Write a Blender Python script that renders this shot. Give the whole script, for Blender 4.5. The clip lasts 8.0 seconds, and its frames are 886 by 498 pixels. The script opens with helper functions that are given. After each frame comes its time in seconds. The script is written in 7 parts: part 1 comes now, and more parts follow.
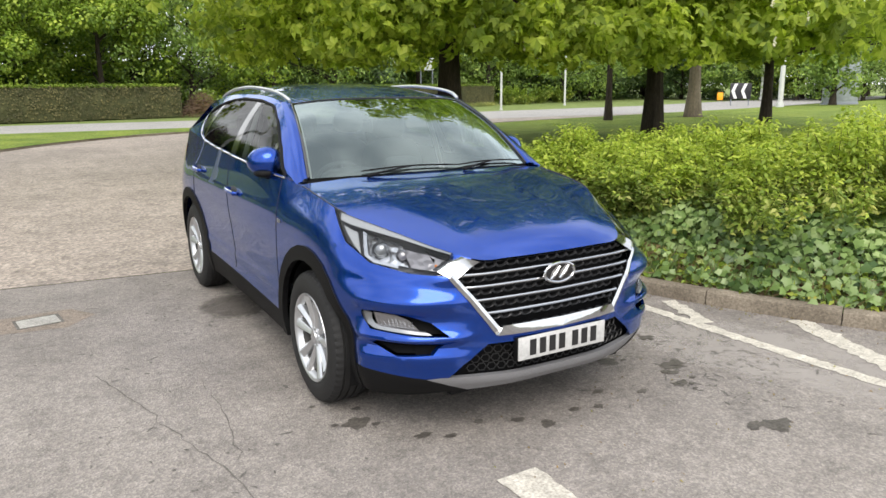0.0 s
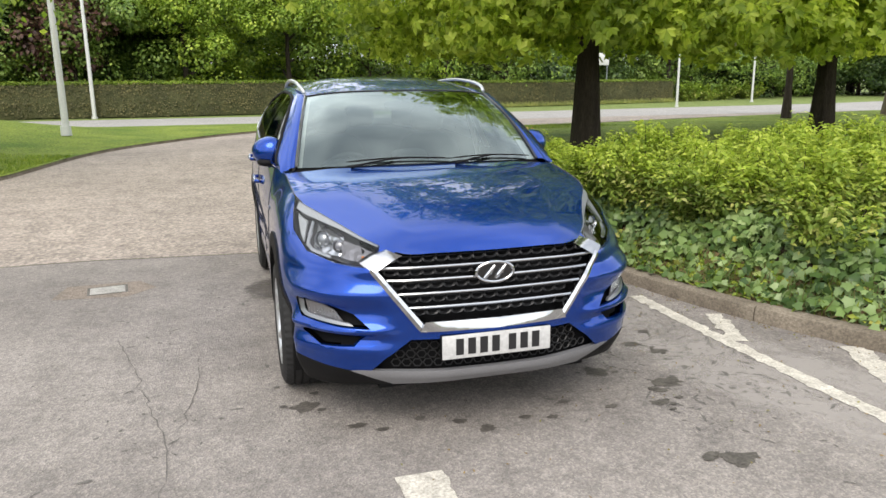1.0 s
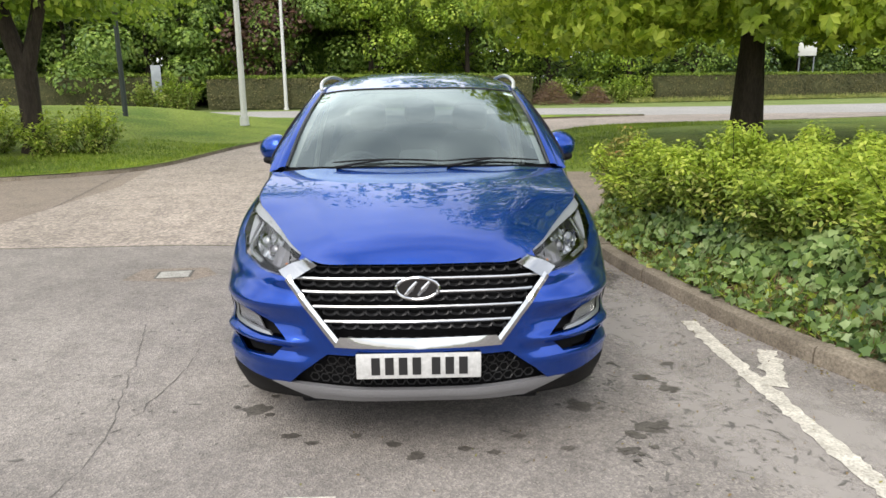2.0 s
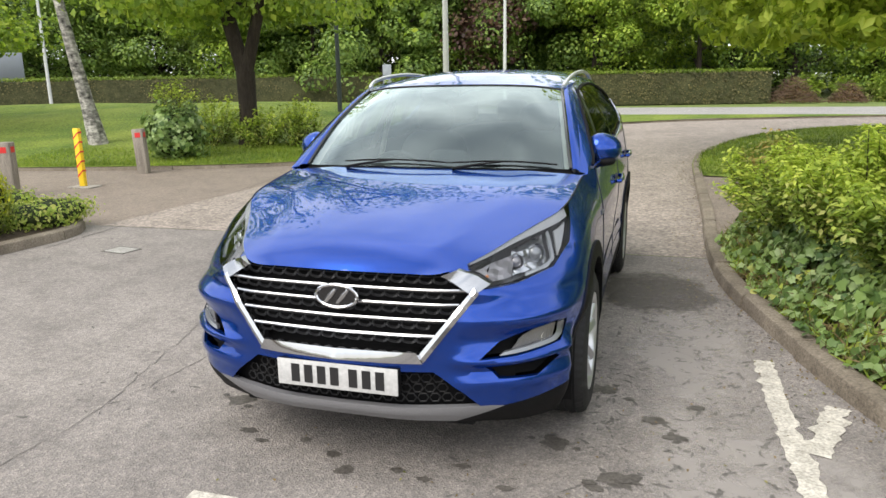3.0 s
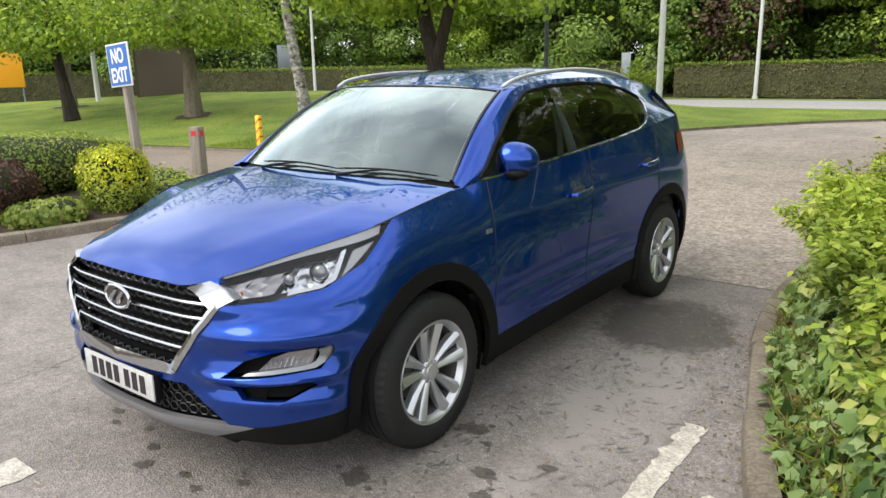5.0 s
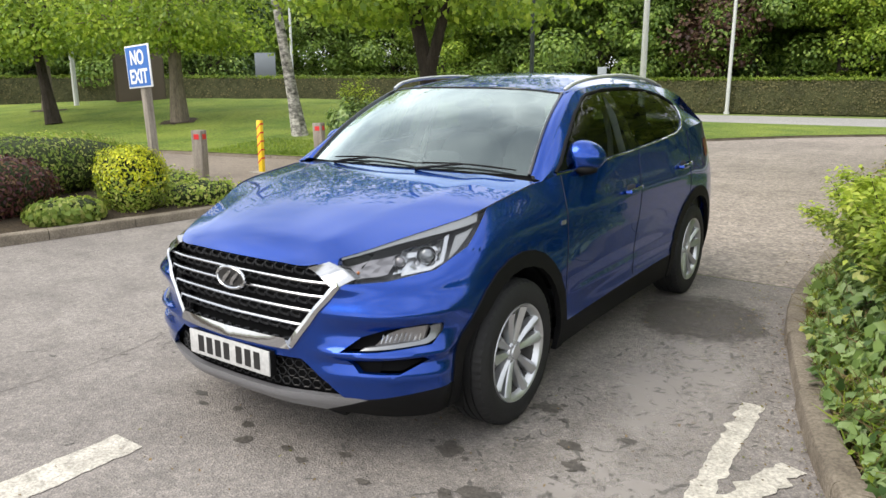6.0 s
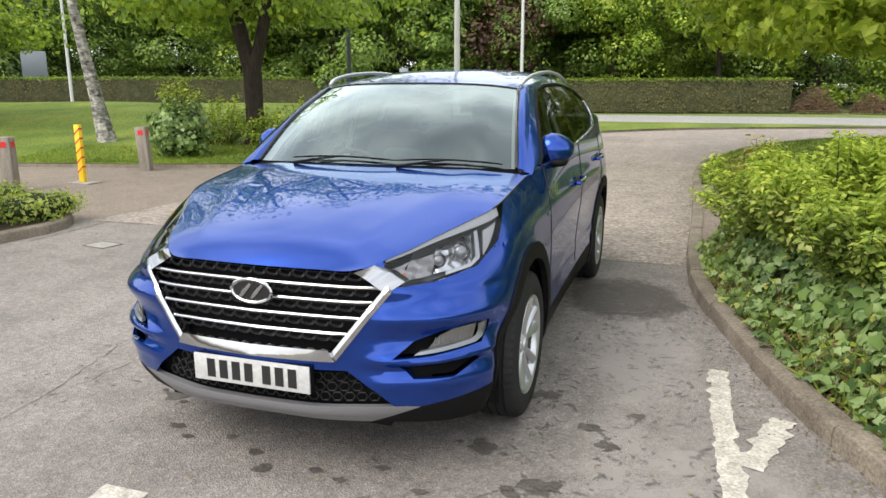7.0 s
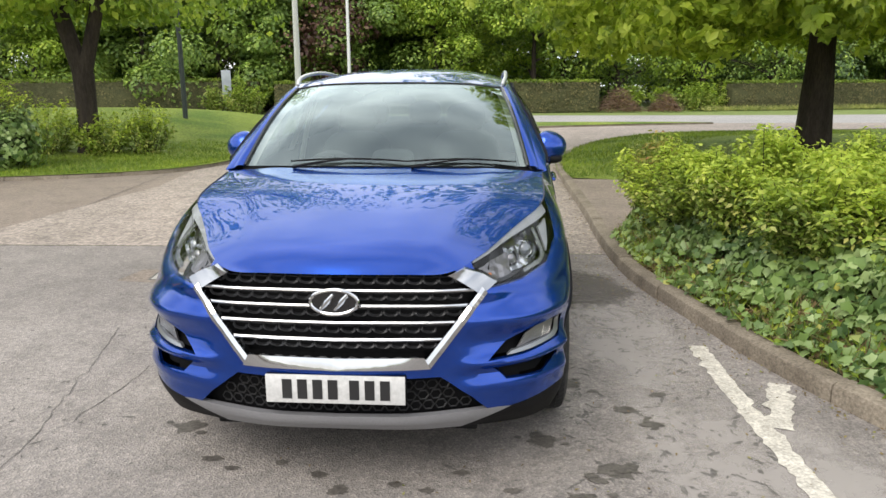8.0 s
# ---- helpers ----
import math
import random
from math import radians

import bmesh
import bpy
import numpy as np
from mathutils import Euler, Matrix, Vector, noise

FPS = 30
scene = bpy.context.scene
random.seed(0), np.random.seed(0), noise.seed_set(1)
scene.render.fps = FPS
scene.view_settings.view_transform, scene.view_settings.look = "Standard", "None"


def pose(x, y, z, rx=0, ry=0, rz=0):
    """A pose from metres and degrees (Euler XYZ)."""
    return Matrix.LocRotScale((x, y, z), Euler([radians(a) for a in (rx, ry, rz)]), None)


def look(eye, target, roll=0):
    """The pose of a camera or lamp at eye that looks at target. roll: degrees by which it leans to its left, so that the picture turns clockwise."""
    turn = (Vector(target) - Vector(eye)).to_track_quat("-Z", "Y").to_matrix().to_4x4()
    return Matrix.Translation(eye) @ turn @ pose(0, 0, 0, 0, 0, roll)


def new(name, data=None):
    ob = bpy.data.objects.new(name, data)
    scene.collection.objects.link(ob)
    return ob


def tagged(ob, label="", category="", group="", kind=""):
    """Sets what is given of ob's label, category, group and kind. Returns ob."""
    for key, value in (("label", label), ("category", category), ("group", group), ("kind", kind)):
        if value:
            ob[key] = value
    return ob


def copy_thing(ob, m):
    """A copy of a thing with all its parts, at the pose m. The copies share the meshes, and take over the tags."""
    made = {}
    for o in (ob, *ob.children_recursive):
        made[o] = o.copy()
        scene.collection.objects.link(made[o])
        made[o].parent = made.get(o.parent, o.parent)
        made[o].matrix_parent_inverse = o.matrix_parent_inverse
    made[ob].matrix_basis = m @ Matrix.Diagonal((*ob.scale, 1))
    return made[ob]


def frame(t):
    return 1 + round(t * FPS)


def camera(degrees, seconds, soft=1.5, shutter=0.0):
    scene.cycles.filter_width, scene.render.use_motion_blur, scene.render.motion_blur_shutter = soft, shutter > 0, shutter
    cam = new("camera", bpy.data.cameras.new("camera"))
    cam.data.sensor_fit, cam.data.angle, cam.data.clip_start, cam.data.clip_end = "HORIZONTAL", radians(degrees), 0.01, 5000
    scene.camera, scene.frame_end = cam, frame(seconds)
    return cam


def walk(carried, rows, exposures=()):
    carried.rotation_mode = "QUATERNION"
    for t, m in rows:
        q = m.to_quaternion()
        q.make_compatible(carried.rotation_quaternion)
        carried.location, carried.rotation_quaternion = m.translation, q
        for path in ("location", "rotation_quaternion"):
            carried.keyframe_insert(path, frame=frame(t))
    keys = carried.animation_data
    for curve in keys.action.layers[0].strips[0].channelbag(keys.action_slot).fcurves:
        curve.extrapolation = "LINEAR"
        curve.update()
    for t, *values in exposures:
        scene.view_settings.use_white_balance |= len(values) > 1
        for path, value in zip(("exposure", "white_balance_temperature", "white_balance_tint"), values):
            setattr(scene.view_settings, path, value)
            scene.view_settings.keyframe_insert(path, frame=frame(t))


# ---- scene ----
cam = camera(62.7, 8.0)
PATH = [
    (0, (-2.143, -2.533, 1.633), (-1.153, -0.852, 1.194), -0.4),
    (0.5, (-1.677, -2.737, 1.606), (-0.93, -0.935, 1.164), -0.4),
    (1, (-1.105, -2.934, 1.604), (-0.56, -1.062, 1.158), -0.5),
    (1.5, (-0.531, -2.961, 1.604), (-0.23, -1.037, 1.151), -0.5),
    (1.7, (-0.309, -2.927, 1.626), (-0.109, -0.991, 1.167), -0.5),
    (2.8, (0.987, -2.55, 1.599), (0.554, -0.653, 1.137), -1.0),
    (3, (1.208, -2.46, 1.602), (0.635, -0.6, 1.144), -1.0),
    (3.5, (1.789, -2.204, 1.621), (0.897, -0.475, 1.158), -1.2),
    (4, (2.273, -1.814, 1.616), (1.188, -0.203, 1.141), -1.4),
    (4.5, (2.674, -1.455, 1.634), (1.502, 0.092, 1.152), -1.2),
    (4.7, (2.761, -1.337, 1.637), (1.575, 0.199, 1.155), -1.2),
    (5.8, (2.596, -1.808, 1.62), (1.446, -0.237, 1.166), 0.0),
    (6, (2.461, -1.904, 1.589), (1.343, -0.307, 1.141), -0.0),
    (6.5, (2.018, -2.07, 1.573), (1.107, -0.348, 1.12), -0.1),
    (7, (1.57, -2.292, 1.556), (0.944, -0.445, 1.112), -0.1),
    (7.5, (1.074, -2.419, 1.546), (0.696, -0.506, 1.098), -0.1),
    (8, (0.584, -2.466, 1.544), (0.439, -0.52, 1.104), -0.3),
]
walk(cam, [(t, look(eye, target, roll)) for t, eye, target, roll in PATH])

# ---- world, sun, exposure ----
SUN_EL, SUN_AZ = 47.0, 206.0      # degrees; azimuth clockwise from +y
world = bpy.data.worlds.new("overcast_sky")
scene.world = world
world.use_nodes = True
wn, wl = world.node_tree.nodes, world.node_tree.links
wn.clear()
sky = wn.new("ShaderNodeTexSky")
sky.sky_type, sky.sun_disc = "NISHITA", False
sky.sun_elevation, sky.sun_rotation = radians(SUN_EL), radians(SUN_AZ)
sky.air_density, sky.dust_density = 1.0, 2.0
tc = wn.new("ShaderNodeTexCoord")
mp = wn.new("ShaderNodeMapping")
mp.inputs["Scale"].default_value = (1.0, 1.0, 1.7)
cn = wn.new("ShaderNodeTexNoise")
cn.inputs["Scale"].default_value, cn.inputs["Detail"].default_value, cn.inputs["Roughness"].default_value = 1.6, 6.0, 0.5
cr = wn.new("ShaderNodeValToRGB")
cr.color_ramp.elements[0].position, cr.color_ramp.elements[1].position = 0.36, 0.60
cr.color_ramp.elements[0].color, cr.color_ramp.elements[1].color = (0.62, 0.62, 0.62, 1), (1, 1, 1, 1)
cw = wn.new("ShaderNodeTexNoise")
cw.inputs["Scale"].default_value, cw.inputs["Detail"].default_value = 2.6, 4.0
cc = wn.new("ShaderNodeValToRGB")
cc.color_ramp.elements[0].position, cc.color_ramp.elements[1].position = 0.35, 0.68
cc.color_ramp.elements[0].color, cc.color_ramp.elements[1].color = (6.5, 6.75, 7.15, 1), (13.1, 13.2, 13.3, 1)
cm = wn.new("ShaderNodeMix")
cm.data_type = "RGBA"
bgd = wn.new("ShaderNodeBackground")
bgd.inputs["Strength"].default_value = 0.113
wo = wn.new("ShaderNodeOutputWorld")
wl.new(tc.outputs["Generated"], mp.inputs["Vector"])
wl.new(mp.outputs["Vector"], cn.inputs["Vector"])
wl.new(mp.outputs["Vector"], cw.inputs["Vector"])
wl.new(cn.outputs["Fac"], cr.inputs["Fac"])
wl.new(cw.outputs["Fac"], cc.inputs["Fac"])
wl.new(cr.outputs["Color"], cm.inputs["Factor"])
wl.new(sky.outputs["Color"], cm.inputs["A"])
wl.new(cc.outputs["Color"], cm.inputs["B"])
wl.new(cm.outputs["Result"], bgd.inputs["Color"])
wl.new(bgd.outputs["Background"], wo.inputs["Surface"])

sun = new("sun", bpy.data.lights.new("sun", "SUN"))
sun.data.energy, sun.data.angle, sun.data.color = 1.6, radians(40), (1.0, 0.93, 0.83)
sun_dir = Vector((math.sin(radians(SUN_AZ)) * math.cos(radians(SUN_EL)), math.cos(radians(SUN_AZ)) * math.cos(radians(SUN_EL)), math.sin(radians(SUN_EL))))
sun.matrix_basis = look(sun_dir * 60, (0, 0, 0))
scene.view_settings.exposure = 0.88

# ---- materials ----
def base_mat(name):
    m = bpy.data.materials.new(name)
    m.use_nodes = True
    nt = m.node_tree
    return m, nt, nt.nodes["Principled BSDF"]


def rgba(c):
    return (c[0], c[1], c[2], 1.0)


def noise_node(nt, scale, detail=4.0, rough=0.55, stretch=None):
    tco = nt.nodes.new("ShaderNodeTexCoord")
    n = nt.nodes.new("ShaderNodeTexNoise")
    n.inputs["Scale"].default_value, n.inputs["Detail"].default_value, n.inputs["Roughness"].default_value = scale, detail, rough
    if stretch:
        mpp = nt.nodes.new("ShaderNodeMapping")
        mpp.inputs["Scale"].default_value = stretch
        nt.links.new(tco.outputs["Object"], mpp.inputs["Vector"])
        nt.links.new(mpp.outputs["Vector"], n.inputs["Vector"])
    else:
        nt.links.new(tco.outputs["Object"], n.inputs["Vector"])
    return n


def ramp(nt, src, stops):
    r = nt.nodes.new("ShaderNodeValToRGB")
    el = r.color_ramp.elements
    while len(el) < len(stops):
        el.new(0.5)
    for e, (p, c) in zip(el, stops):
        e.position, e.color = p, rgba(c)
    nt.links.new(src, r.inputs["Fac"])
    return r.outputs["Color"]


def mix(nt, a, b, fac, mode="MIX"):
    n = nt.nodes.new("ShaderNodeMix")
    n.data_type, n.blend_type = "RGBA", mode
    if isinstance(fac, float):
        n.inputs["Factor"].default_value = fac
    else:
        nt.links.new(fac, n.inputs["Factor"])
    for v, k in ((a, "A"), (b, "B")):
        if isinstance(v, tuple):
            n.inputs[k].default_value = rgba(v)
        else:
            nt.links.new(v, n.inputs[k])
    return n.outputs["Result"]


def bump(nt, bsdf, src, strength, dist=0.01):
    b = nt.nodes.new("ShaderNodeBump")
    b.inputs["Strength"].default_value, b.inputs["Distance"].default_value = strength, dist
    nt.links.new(src, b.inputs["Height"])
    nt.links.new(b.outputs["Normal"], bsdf.inputs["Normal"])


def rough_mat(name, dark, light, big, fine, rough=0.9, bumps=0.5, dist=0.01, stretch=None, metal=0.0, lo=0.62, hi=1.25):
    """Two scales of colour variation with fine relief."""
    m, nt, p = base_mat(name)
    n1, n2 = noise_node(nt, big, 5, 0.6, stretch), noise_node(nt, fine, 3, 0.6, stretch)
    c1 = ramp(nt, n1.outputs["Fac"], [(0.3, dark), (0.7, light)])
    c2 = ramp(nt, n2.outputs["Fac"], [(0.3, (lo, lo, lo)), (0.7, (hi, hi, hi))])
    nt.links.new(mix(nt, c1, c2, 1.0, "MULTIPLY"), p.inputs["Base Color"])
    p.inputs["Roughness"].default_value, p.inputs["Metallic"].default_value = rough, metal
    p.inputs["Specular IOR Level"].default_value = 0.3
    bump(nt, p, n2.outputs["Fac"], bumps, dist)
    return m


def plain_mat(name, c, rough=0.5, metal=0.0, coat=0.0, grain=0.0, scale=60.0):
    m, nt, p = base_mat(name)
    p.inputs["Base Color"].default_value = rgba(c)
    p.inputs["Roughness"].default_value, p.inputs["Metallic"].default_value = rough, metal
    p.inputs["Coat Weight"].default_value, p.inputs["Coat Roughness"].default_value = coat, 0.03
    if grain:
        n = noise_node(nt, scale, 4)
        bump(nt, p, n.outputs["Fac"], grain, 0.002)
        nt.links.new(ramp(nt, n.outputs["Fac"], [(0.25, tuple(v * 0.8 for v in c)), (0.75, tuple(min(1, v * 1.15) for v in c))]), p.inputs["Base Color"])
    return m


def leaf_mat(name, stops, rough=0.5, translucent=0.35):
    """Leaves whose colour differs leaf by leaf."""
    m, nt, p = base_mat(name)
    g = nt.nodes.new("ShaderNodeNewGeometry")
    col = ramp(nt, g.outputs["Random Per Island"], stops)
    n = noise_node(nt, 0.8, 4)
    col = mix(nt, col, ramp(nt, n.outputs["Fac"], [(0.32, (0.55, 0.60, 0.60)), (0.68, (1.38, 1.32, 1.2))]), 1.0, "MULTIPLY")
    nt.links.new(col, p.inputs["Base Color"])
    p.inputs["Roughness"].default_value = rough
    p.inputs["Specular IOR Level"].default_value = 0.35
    t = nt.nodes.new("ShaderNodeBsdfTranslucent")
    nt.links.new(mix(nt, col, (1.0, 1.0, 0.35), 0.25, "MULTIPLY"), t.inputs["Color"])
    ms = nt.nodes.new("ShaderNodeMixShader")
    ms.inputs["Fac"].default_value = translucent
    nt.links.new(p.outputs["BSDF"], ms.inputs[1])
    nt.links.new(t.outputs["BSDF"], ms.inputs[2])
    nt.links.new(ms.outputs["Shader"], nt.nodes["Material Output"].inputs["Surface"])
    return m


def glass_mat(name, tint, ior=1.5, rough=0.0, gain=1.0, sheen=(1.0, 1.0, 1.0)):
    """Thin pane: see-through with a Fresnel gloss."""
    m, nt, p = base_mat(name)
    nt.nodes.remove(p)
    tr, gl, fr, ms = (nt.nodes.new(k) for k in ("ShaderNodeBsdfTransparent", "ShaderNodeBsdfGlossy", "ShaderNodeFresnel", "ShaderNodeMixShader"))
    tr.inputs["Color"].default_value = rgba(tint)
    gl.inputs["Roughness"].default_value = rough
    gl.inputs["Color"].default_value = rgba(sheen)
    fr.inputs["IOR"].default_value = ior
    mul = nt.nodes.new("ShaderNodeMath")
    mul.operation, mul.use_clamp = "MULTIPLY", True
    mul.inputs[1].default_value = gain
    nt.links.new(fr.outputs["Fac"], mul.inputs[0])
    nt.links.new(mul.outputs["Value"], ms.inputs["Fac"])
    nt.links.new(tr.outputs["BSDF"], ms.inputs[1])
    nt.links.new(gl.outputs["BSDF"], ms.inputs[2])
    nt.links.new(ms.outputs["Shader"], nt.nodes["Material Output"].inputs["Surface"])
    return m


def tarmac(name, dark, light, stone, patch=0.25, chip=1.0):
    """Worn asphalt: pale stones in a dark binder, wide stains, hairline wear."""
    m, nt, p = base_mat(name)
    tco = nt.nodes.new("ShaderNodeTexCoord")
    v = nt.nodes.new("ShaderNodeTexVoronoi")
    v.inputs["Scale"].default_value = stone
    nt.links.new(tco.outputs["Object"], v.inputs["Vector"])
    chips = ramp(nt, v.outputs["Color"], [(0.0, (1 - 0.4 * chip,) * 3), (0.45, (0.9, 0.88, 0.86)), (1.0, (1 + 0.55 * chip, 1 + 0.5 * chip, 1 + 0.42 * chip))])
    n1, n2, n3 = noise_node(nt, 0.45, 8, 0.62), noise_node(nt, 3.5, 9, 0.72), noise_node(nt, 22, 7, 0.75)
    c = ramp(nt, n1.outputs["Fac"], [(0.3, dark), (0.68, light)])
    c = mix(nt, c, ramp(nt, n2.outputs["Fac"], [(0.32, (1 - patch,) * 3), (0.5, (1.0, 1.0, 1.0)), (0.75, (1 + patch * 0.6,) * 3)]), 1.0, "MULTIPLY")
    c = mix(nt, c, ramp(nt, n3.outputs["Fac"], [(0.3, (0.72, 0.72, 0.72)), (0.7, (1.22, 1.22, 1.22))]), 1.0, "MULTIPLY")
    c = mix(nt, c, chips, 0.75, "MULTIPLY")
    nt.links.new(c, p.inputs["Base Color"])
    p.inputs["Roughness"].default_value = 0.86
    p.inputs["Specular IOR Level"].default_value = 0.35
    d = nt.nodes.new("ShaderNodeMath")
    d.operation = "ADD"
    nt.links.new(v.outputs["Distance"], d.inputs[0])
    nt.links.new(n3.outputs["Fac"], d.inputs[1])
    bump(nt, p, d.outputs["Value"], 0.7, 0.006)
    return m


M_ASPHALT = tarmac("worn_asphalt", (0.166, 0.152, 0.143), (0.268, 0.247, 0.231), 110, 0.24)
M_DRIVE = tarmac("pale_chippings", (0.228, 0.200, 0.176), (0.330, 0.286, 0.252), 34, 0.3, 1.25)
M_ROAD = tarmac("road_asphalt", (0.27, 0.265, 0.26), (0.32, 0.315, 0.305), 60, 0.1)
M_PATH = tarmac("path_asphalt", (0.19, 0.16, 0.135), (0.25, 0.21, 0.175), 90, 0.2)
def stain_mat(name, colour, share, top=0.5, soft=1.0):
    """Dirt on a unit disc: ragged flecks that thin out towards the rim, see-through between them."""
    m, nt, p = base_mat(name)
    p.inputs["Base Color"].default_value, p.inputs["Roughness"].default_value = rgba(colour), 0.7
    geo = nt.nodes.new("ShaderNodeNewGeometry")
    facs = []
    for scale, detail, rough in ((2.6, 6, 0.6), (13, 9, 0.72)):
        n = nt.nodes.new("ShaderNodeTexNoise")
        n.inputs["Scale"].default_value, n.inputs["Detail"].default_value, n.inputs["Roughness"].default_value = scale, detail, rough
        nt.links.new(geo.outputs["Position"], n.inputs["Vector"])
        facs.append(n.outputs["Fac"])
    tco = nt.nodes.new("ShaderNodeTexCoord")
    ln = nt.nodes.new("ShaderNodeVectorMath")
    ln.operation = "LENGTH"
    nt.links.new(tco.outputs["Object"], ln.inputs[0])
    rim = ramp(nt, ln.outputs["Value"], [(0.0, (0.5, 0.5, 0.5)), (0.45, (0.47, 0.47, 0.47)), (1.0, (0.5 - 0.5 * soft,) * 3)])
    grain = mix(nt, facs[0], facs[1], 0.5)
    both_ = nt.nodes.new("ShaderNodeMath")
    both_.operation = "ADD"
    nt.links.new(grain, both_.inputs[0])
    nt.links.new(rim, both_.inputs[1])
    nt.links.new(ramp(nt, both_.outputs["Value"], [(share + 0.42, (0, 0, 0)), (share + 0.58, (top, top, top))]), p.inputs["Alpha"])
    return m


M_DIRT = stain_mat("ground_in_dirt", (0.095, 0.085, 0.076), 0.60, 0.5)
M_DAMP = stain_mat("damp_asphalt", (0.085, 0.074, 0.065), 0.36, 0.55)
M_PALEWEAR = stain_mat("pale_worn_asphalt", (0.40, 0.368, 0.342), 0.42, 0.5)
M_KERB = rough_mat("kerb_concrete", (0.13, 0.108, 0.082), (0.26, 0.222, 0.172), 3.0, 60, 0.9, 0.7)
M_LINE = rough_mat("worn_line_paint", (0.36, 0.335, 0.29), (0.60, 0.565, 0.495), 11, 70, 0.8, 0.6)
M_OIL = rough_mat("oil_stain", (0.065, 0.058, 0.052), (0.12, 0.108, 0.095), 8, 60, 0.55, 0.4)
M_CRACK = rough_mat("crack_tar", (0.10, 0.093, 0.085), (0.15, 0.14, 0.128), 8, 60, 0.9, 0.4)
M_IRON = rough_mat("cast_iron_cover", (0.25, 0.24, 0.22), (0.38, 0.37, 0.34), 8, 80, 0.6, 0.5)
M_GRASS = rough_mat("mown_grass", (0.085, 0.145, 0.016), (0.215, 0.265, 0.040), 0.55, 20, 0.95, 1.0, 0.06, lo=0.42, hi=1.55)
M_VERGE = rough_mat("rough_verge", (0.13, 0.19, 0.045), (0.22, 0.26, 0.085), 0.6, 12, 0.95, 1.0, 0.08)
M_SOIL = rough_mat("bed_soil", (0.035, 0.026, 0.016), (0.085, 0.062, 0.038), 4, 40, 0.95, 1.0, 0.02)
M_BARK = rough_mat("tree_bark", (0.022, 0.017, 0.013), (0.055, 0.043, 0.032), 2.0, 14, 0.95, 1.0, 0.03, (3, 3, 0.6))
M_PALEBARK = rough_mat("pale_bark", (0.12, 0.10, 0.075), (0.20, 0.165, 0.125), 2.0, 14, 0.95, 0.9, 0.02, (3, 3, 0.6))
M_BIRCH = rough_mat("birch_bark", (0.02, 0.018, 0.016), (0.62, 0.59, 0.54), 5.0, 7, 0.85, 0.6, 0.01, (1, 1, 1.8), lo=0.22, hi=1.35)
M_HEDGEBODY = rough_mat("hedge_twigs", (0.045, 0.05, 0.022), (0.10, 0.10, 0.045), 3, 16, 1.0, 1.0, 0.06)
# near-black green core: shade deep among the leaves is put into its colour
M_SHELL = rough_mat("shaded_bush_core", (0.018, 0.028, 0.010), (0.045, 0.06, 0.02), 4, 18, 1.0, 1.0, 0.05)
M_CHESTNUT = leaf_mat("chestnut_leaves", [(0.0, (0.17, 0.26, 0.03)), (0.5, (0.36, 0.47, 0.055)), (1.0, (0.54, 0.63, 0.11))], 0.42, 0.62)
M_WOOD_LEAF = leaf_mat("woodland_leaves", [(0.0, (0.11, 0.19, 0.04)), (0.5, (0.20, 0.31, 0.06)), (1.0, (0.32, 0.42, 0.10))], 0.42, 0.35)
M_DARK_LEAF = leaf_mat("evergreen_leaves", [(0.0, (0.035, 0.068, 0.022)), (0.6, (0.085, 0.15, 0.042)), (1.0, (0.18, 0.26, 0.08))], 0.42, 0.25)
M_COPPER_LEAF = leaf_mat("copper_leaves", [(0.0, (0.05, 0.025, 0.020)), (0.6, (0.095, 0.045, 0.036)), (1.0, (0.15, 0.11, 0.06))], 0.5, 0.25)
M_YOUNG_LEAF = leaf_mat("young_leaves", [(0.0, (0.12, 0.20, 0.025)), (0.5, (0.25, 0.37, 0.042)), (1.0, (0.40, 0.49, 0.075))], 0.5, 0.45)
M_SHRUB = leaf_mat("shrub_leaves", [(0.0, (0.21, 0.31, 0.035)), (0.5, (0.39, 0.50, 0.065)), (1.0, (0.58, 0.65, 0.12))], 0.5, 0.5)
M_SHRUB_OLD = leaf_mat("old_shrub_leaves", [(0.0, (0.15, 0.23, 0.04)), (0.6, (0.30, 0.40, 0.07)), (1.0, (0.46, 0.46, 0.15))], 0.5, 0.42)
M_IVY = leaf_mat("ivy_leaves", [(0.0, (0.065, 0.125, 0.040)), (0.5, (0.21, 0.315, 0.095)), (0.985, (0.33, 0.43, 0.19)), (1.0, (0.45, 0.43, 0.09))], 0.30, 0.35)
M_TIPS = leaf_mat("red_tipped_leaves", [(0.0, (0.20, 0.24, 0.05)), (0.5, (0.34, 0.36, 0.08)), (0.8, (0.42, 0.34, 0.10)), (1.0, (0.36, 0.16, 0.08))], 0.5, 0.4)
M_DRY = leaf_mat("dry_leaves", [(0.0, (0.12, 0.08, 0.04)), (0.6, (0.22, 0.16, 0.08)), (1.0, (0.18, 0.20, 0.06))], 0.8, 0.2)
M_GOLD = leaf_mat("golden_privet_leaves", [(0.0, (0.24, 0.31, 0.015)), (0.5, (0.43, 0.47, 0.02)), (1.0, (0.66, 0.65, 0.04))], 0.45, 0.35)
M_PURPLE = leaf_mat("purple_berberis_leaves", [(0.0, (0.05, 0.018, 0.022)), (0.6, (0.11, 0.035, 0.04)), (1.0, (0.15, 0.10, 0.04))], 0.5, 0.25)
M_TWIG = rough_mat("cut_brushwood", (0.09, 0.06, 0.042), (0.20, 0.135, 0.095), 4, 30, 0.95, 0.6)
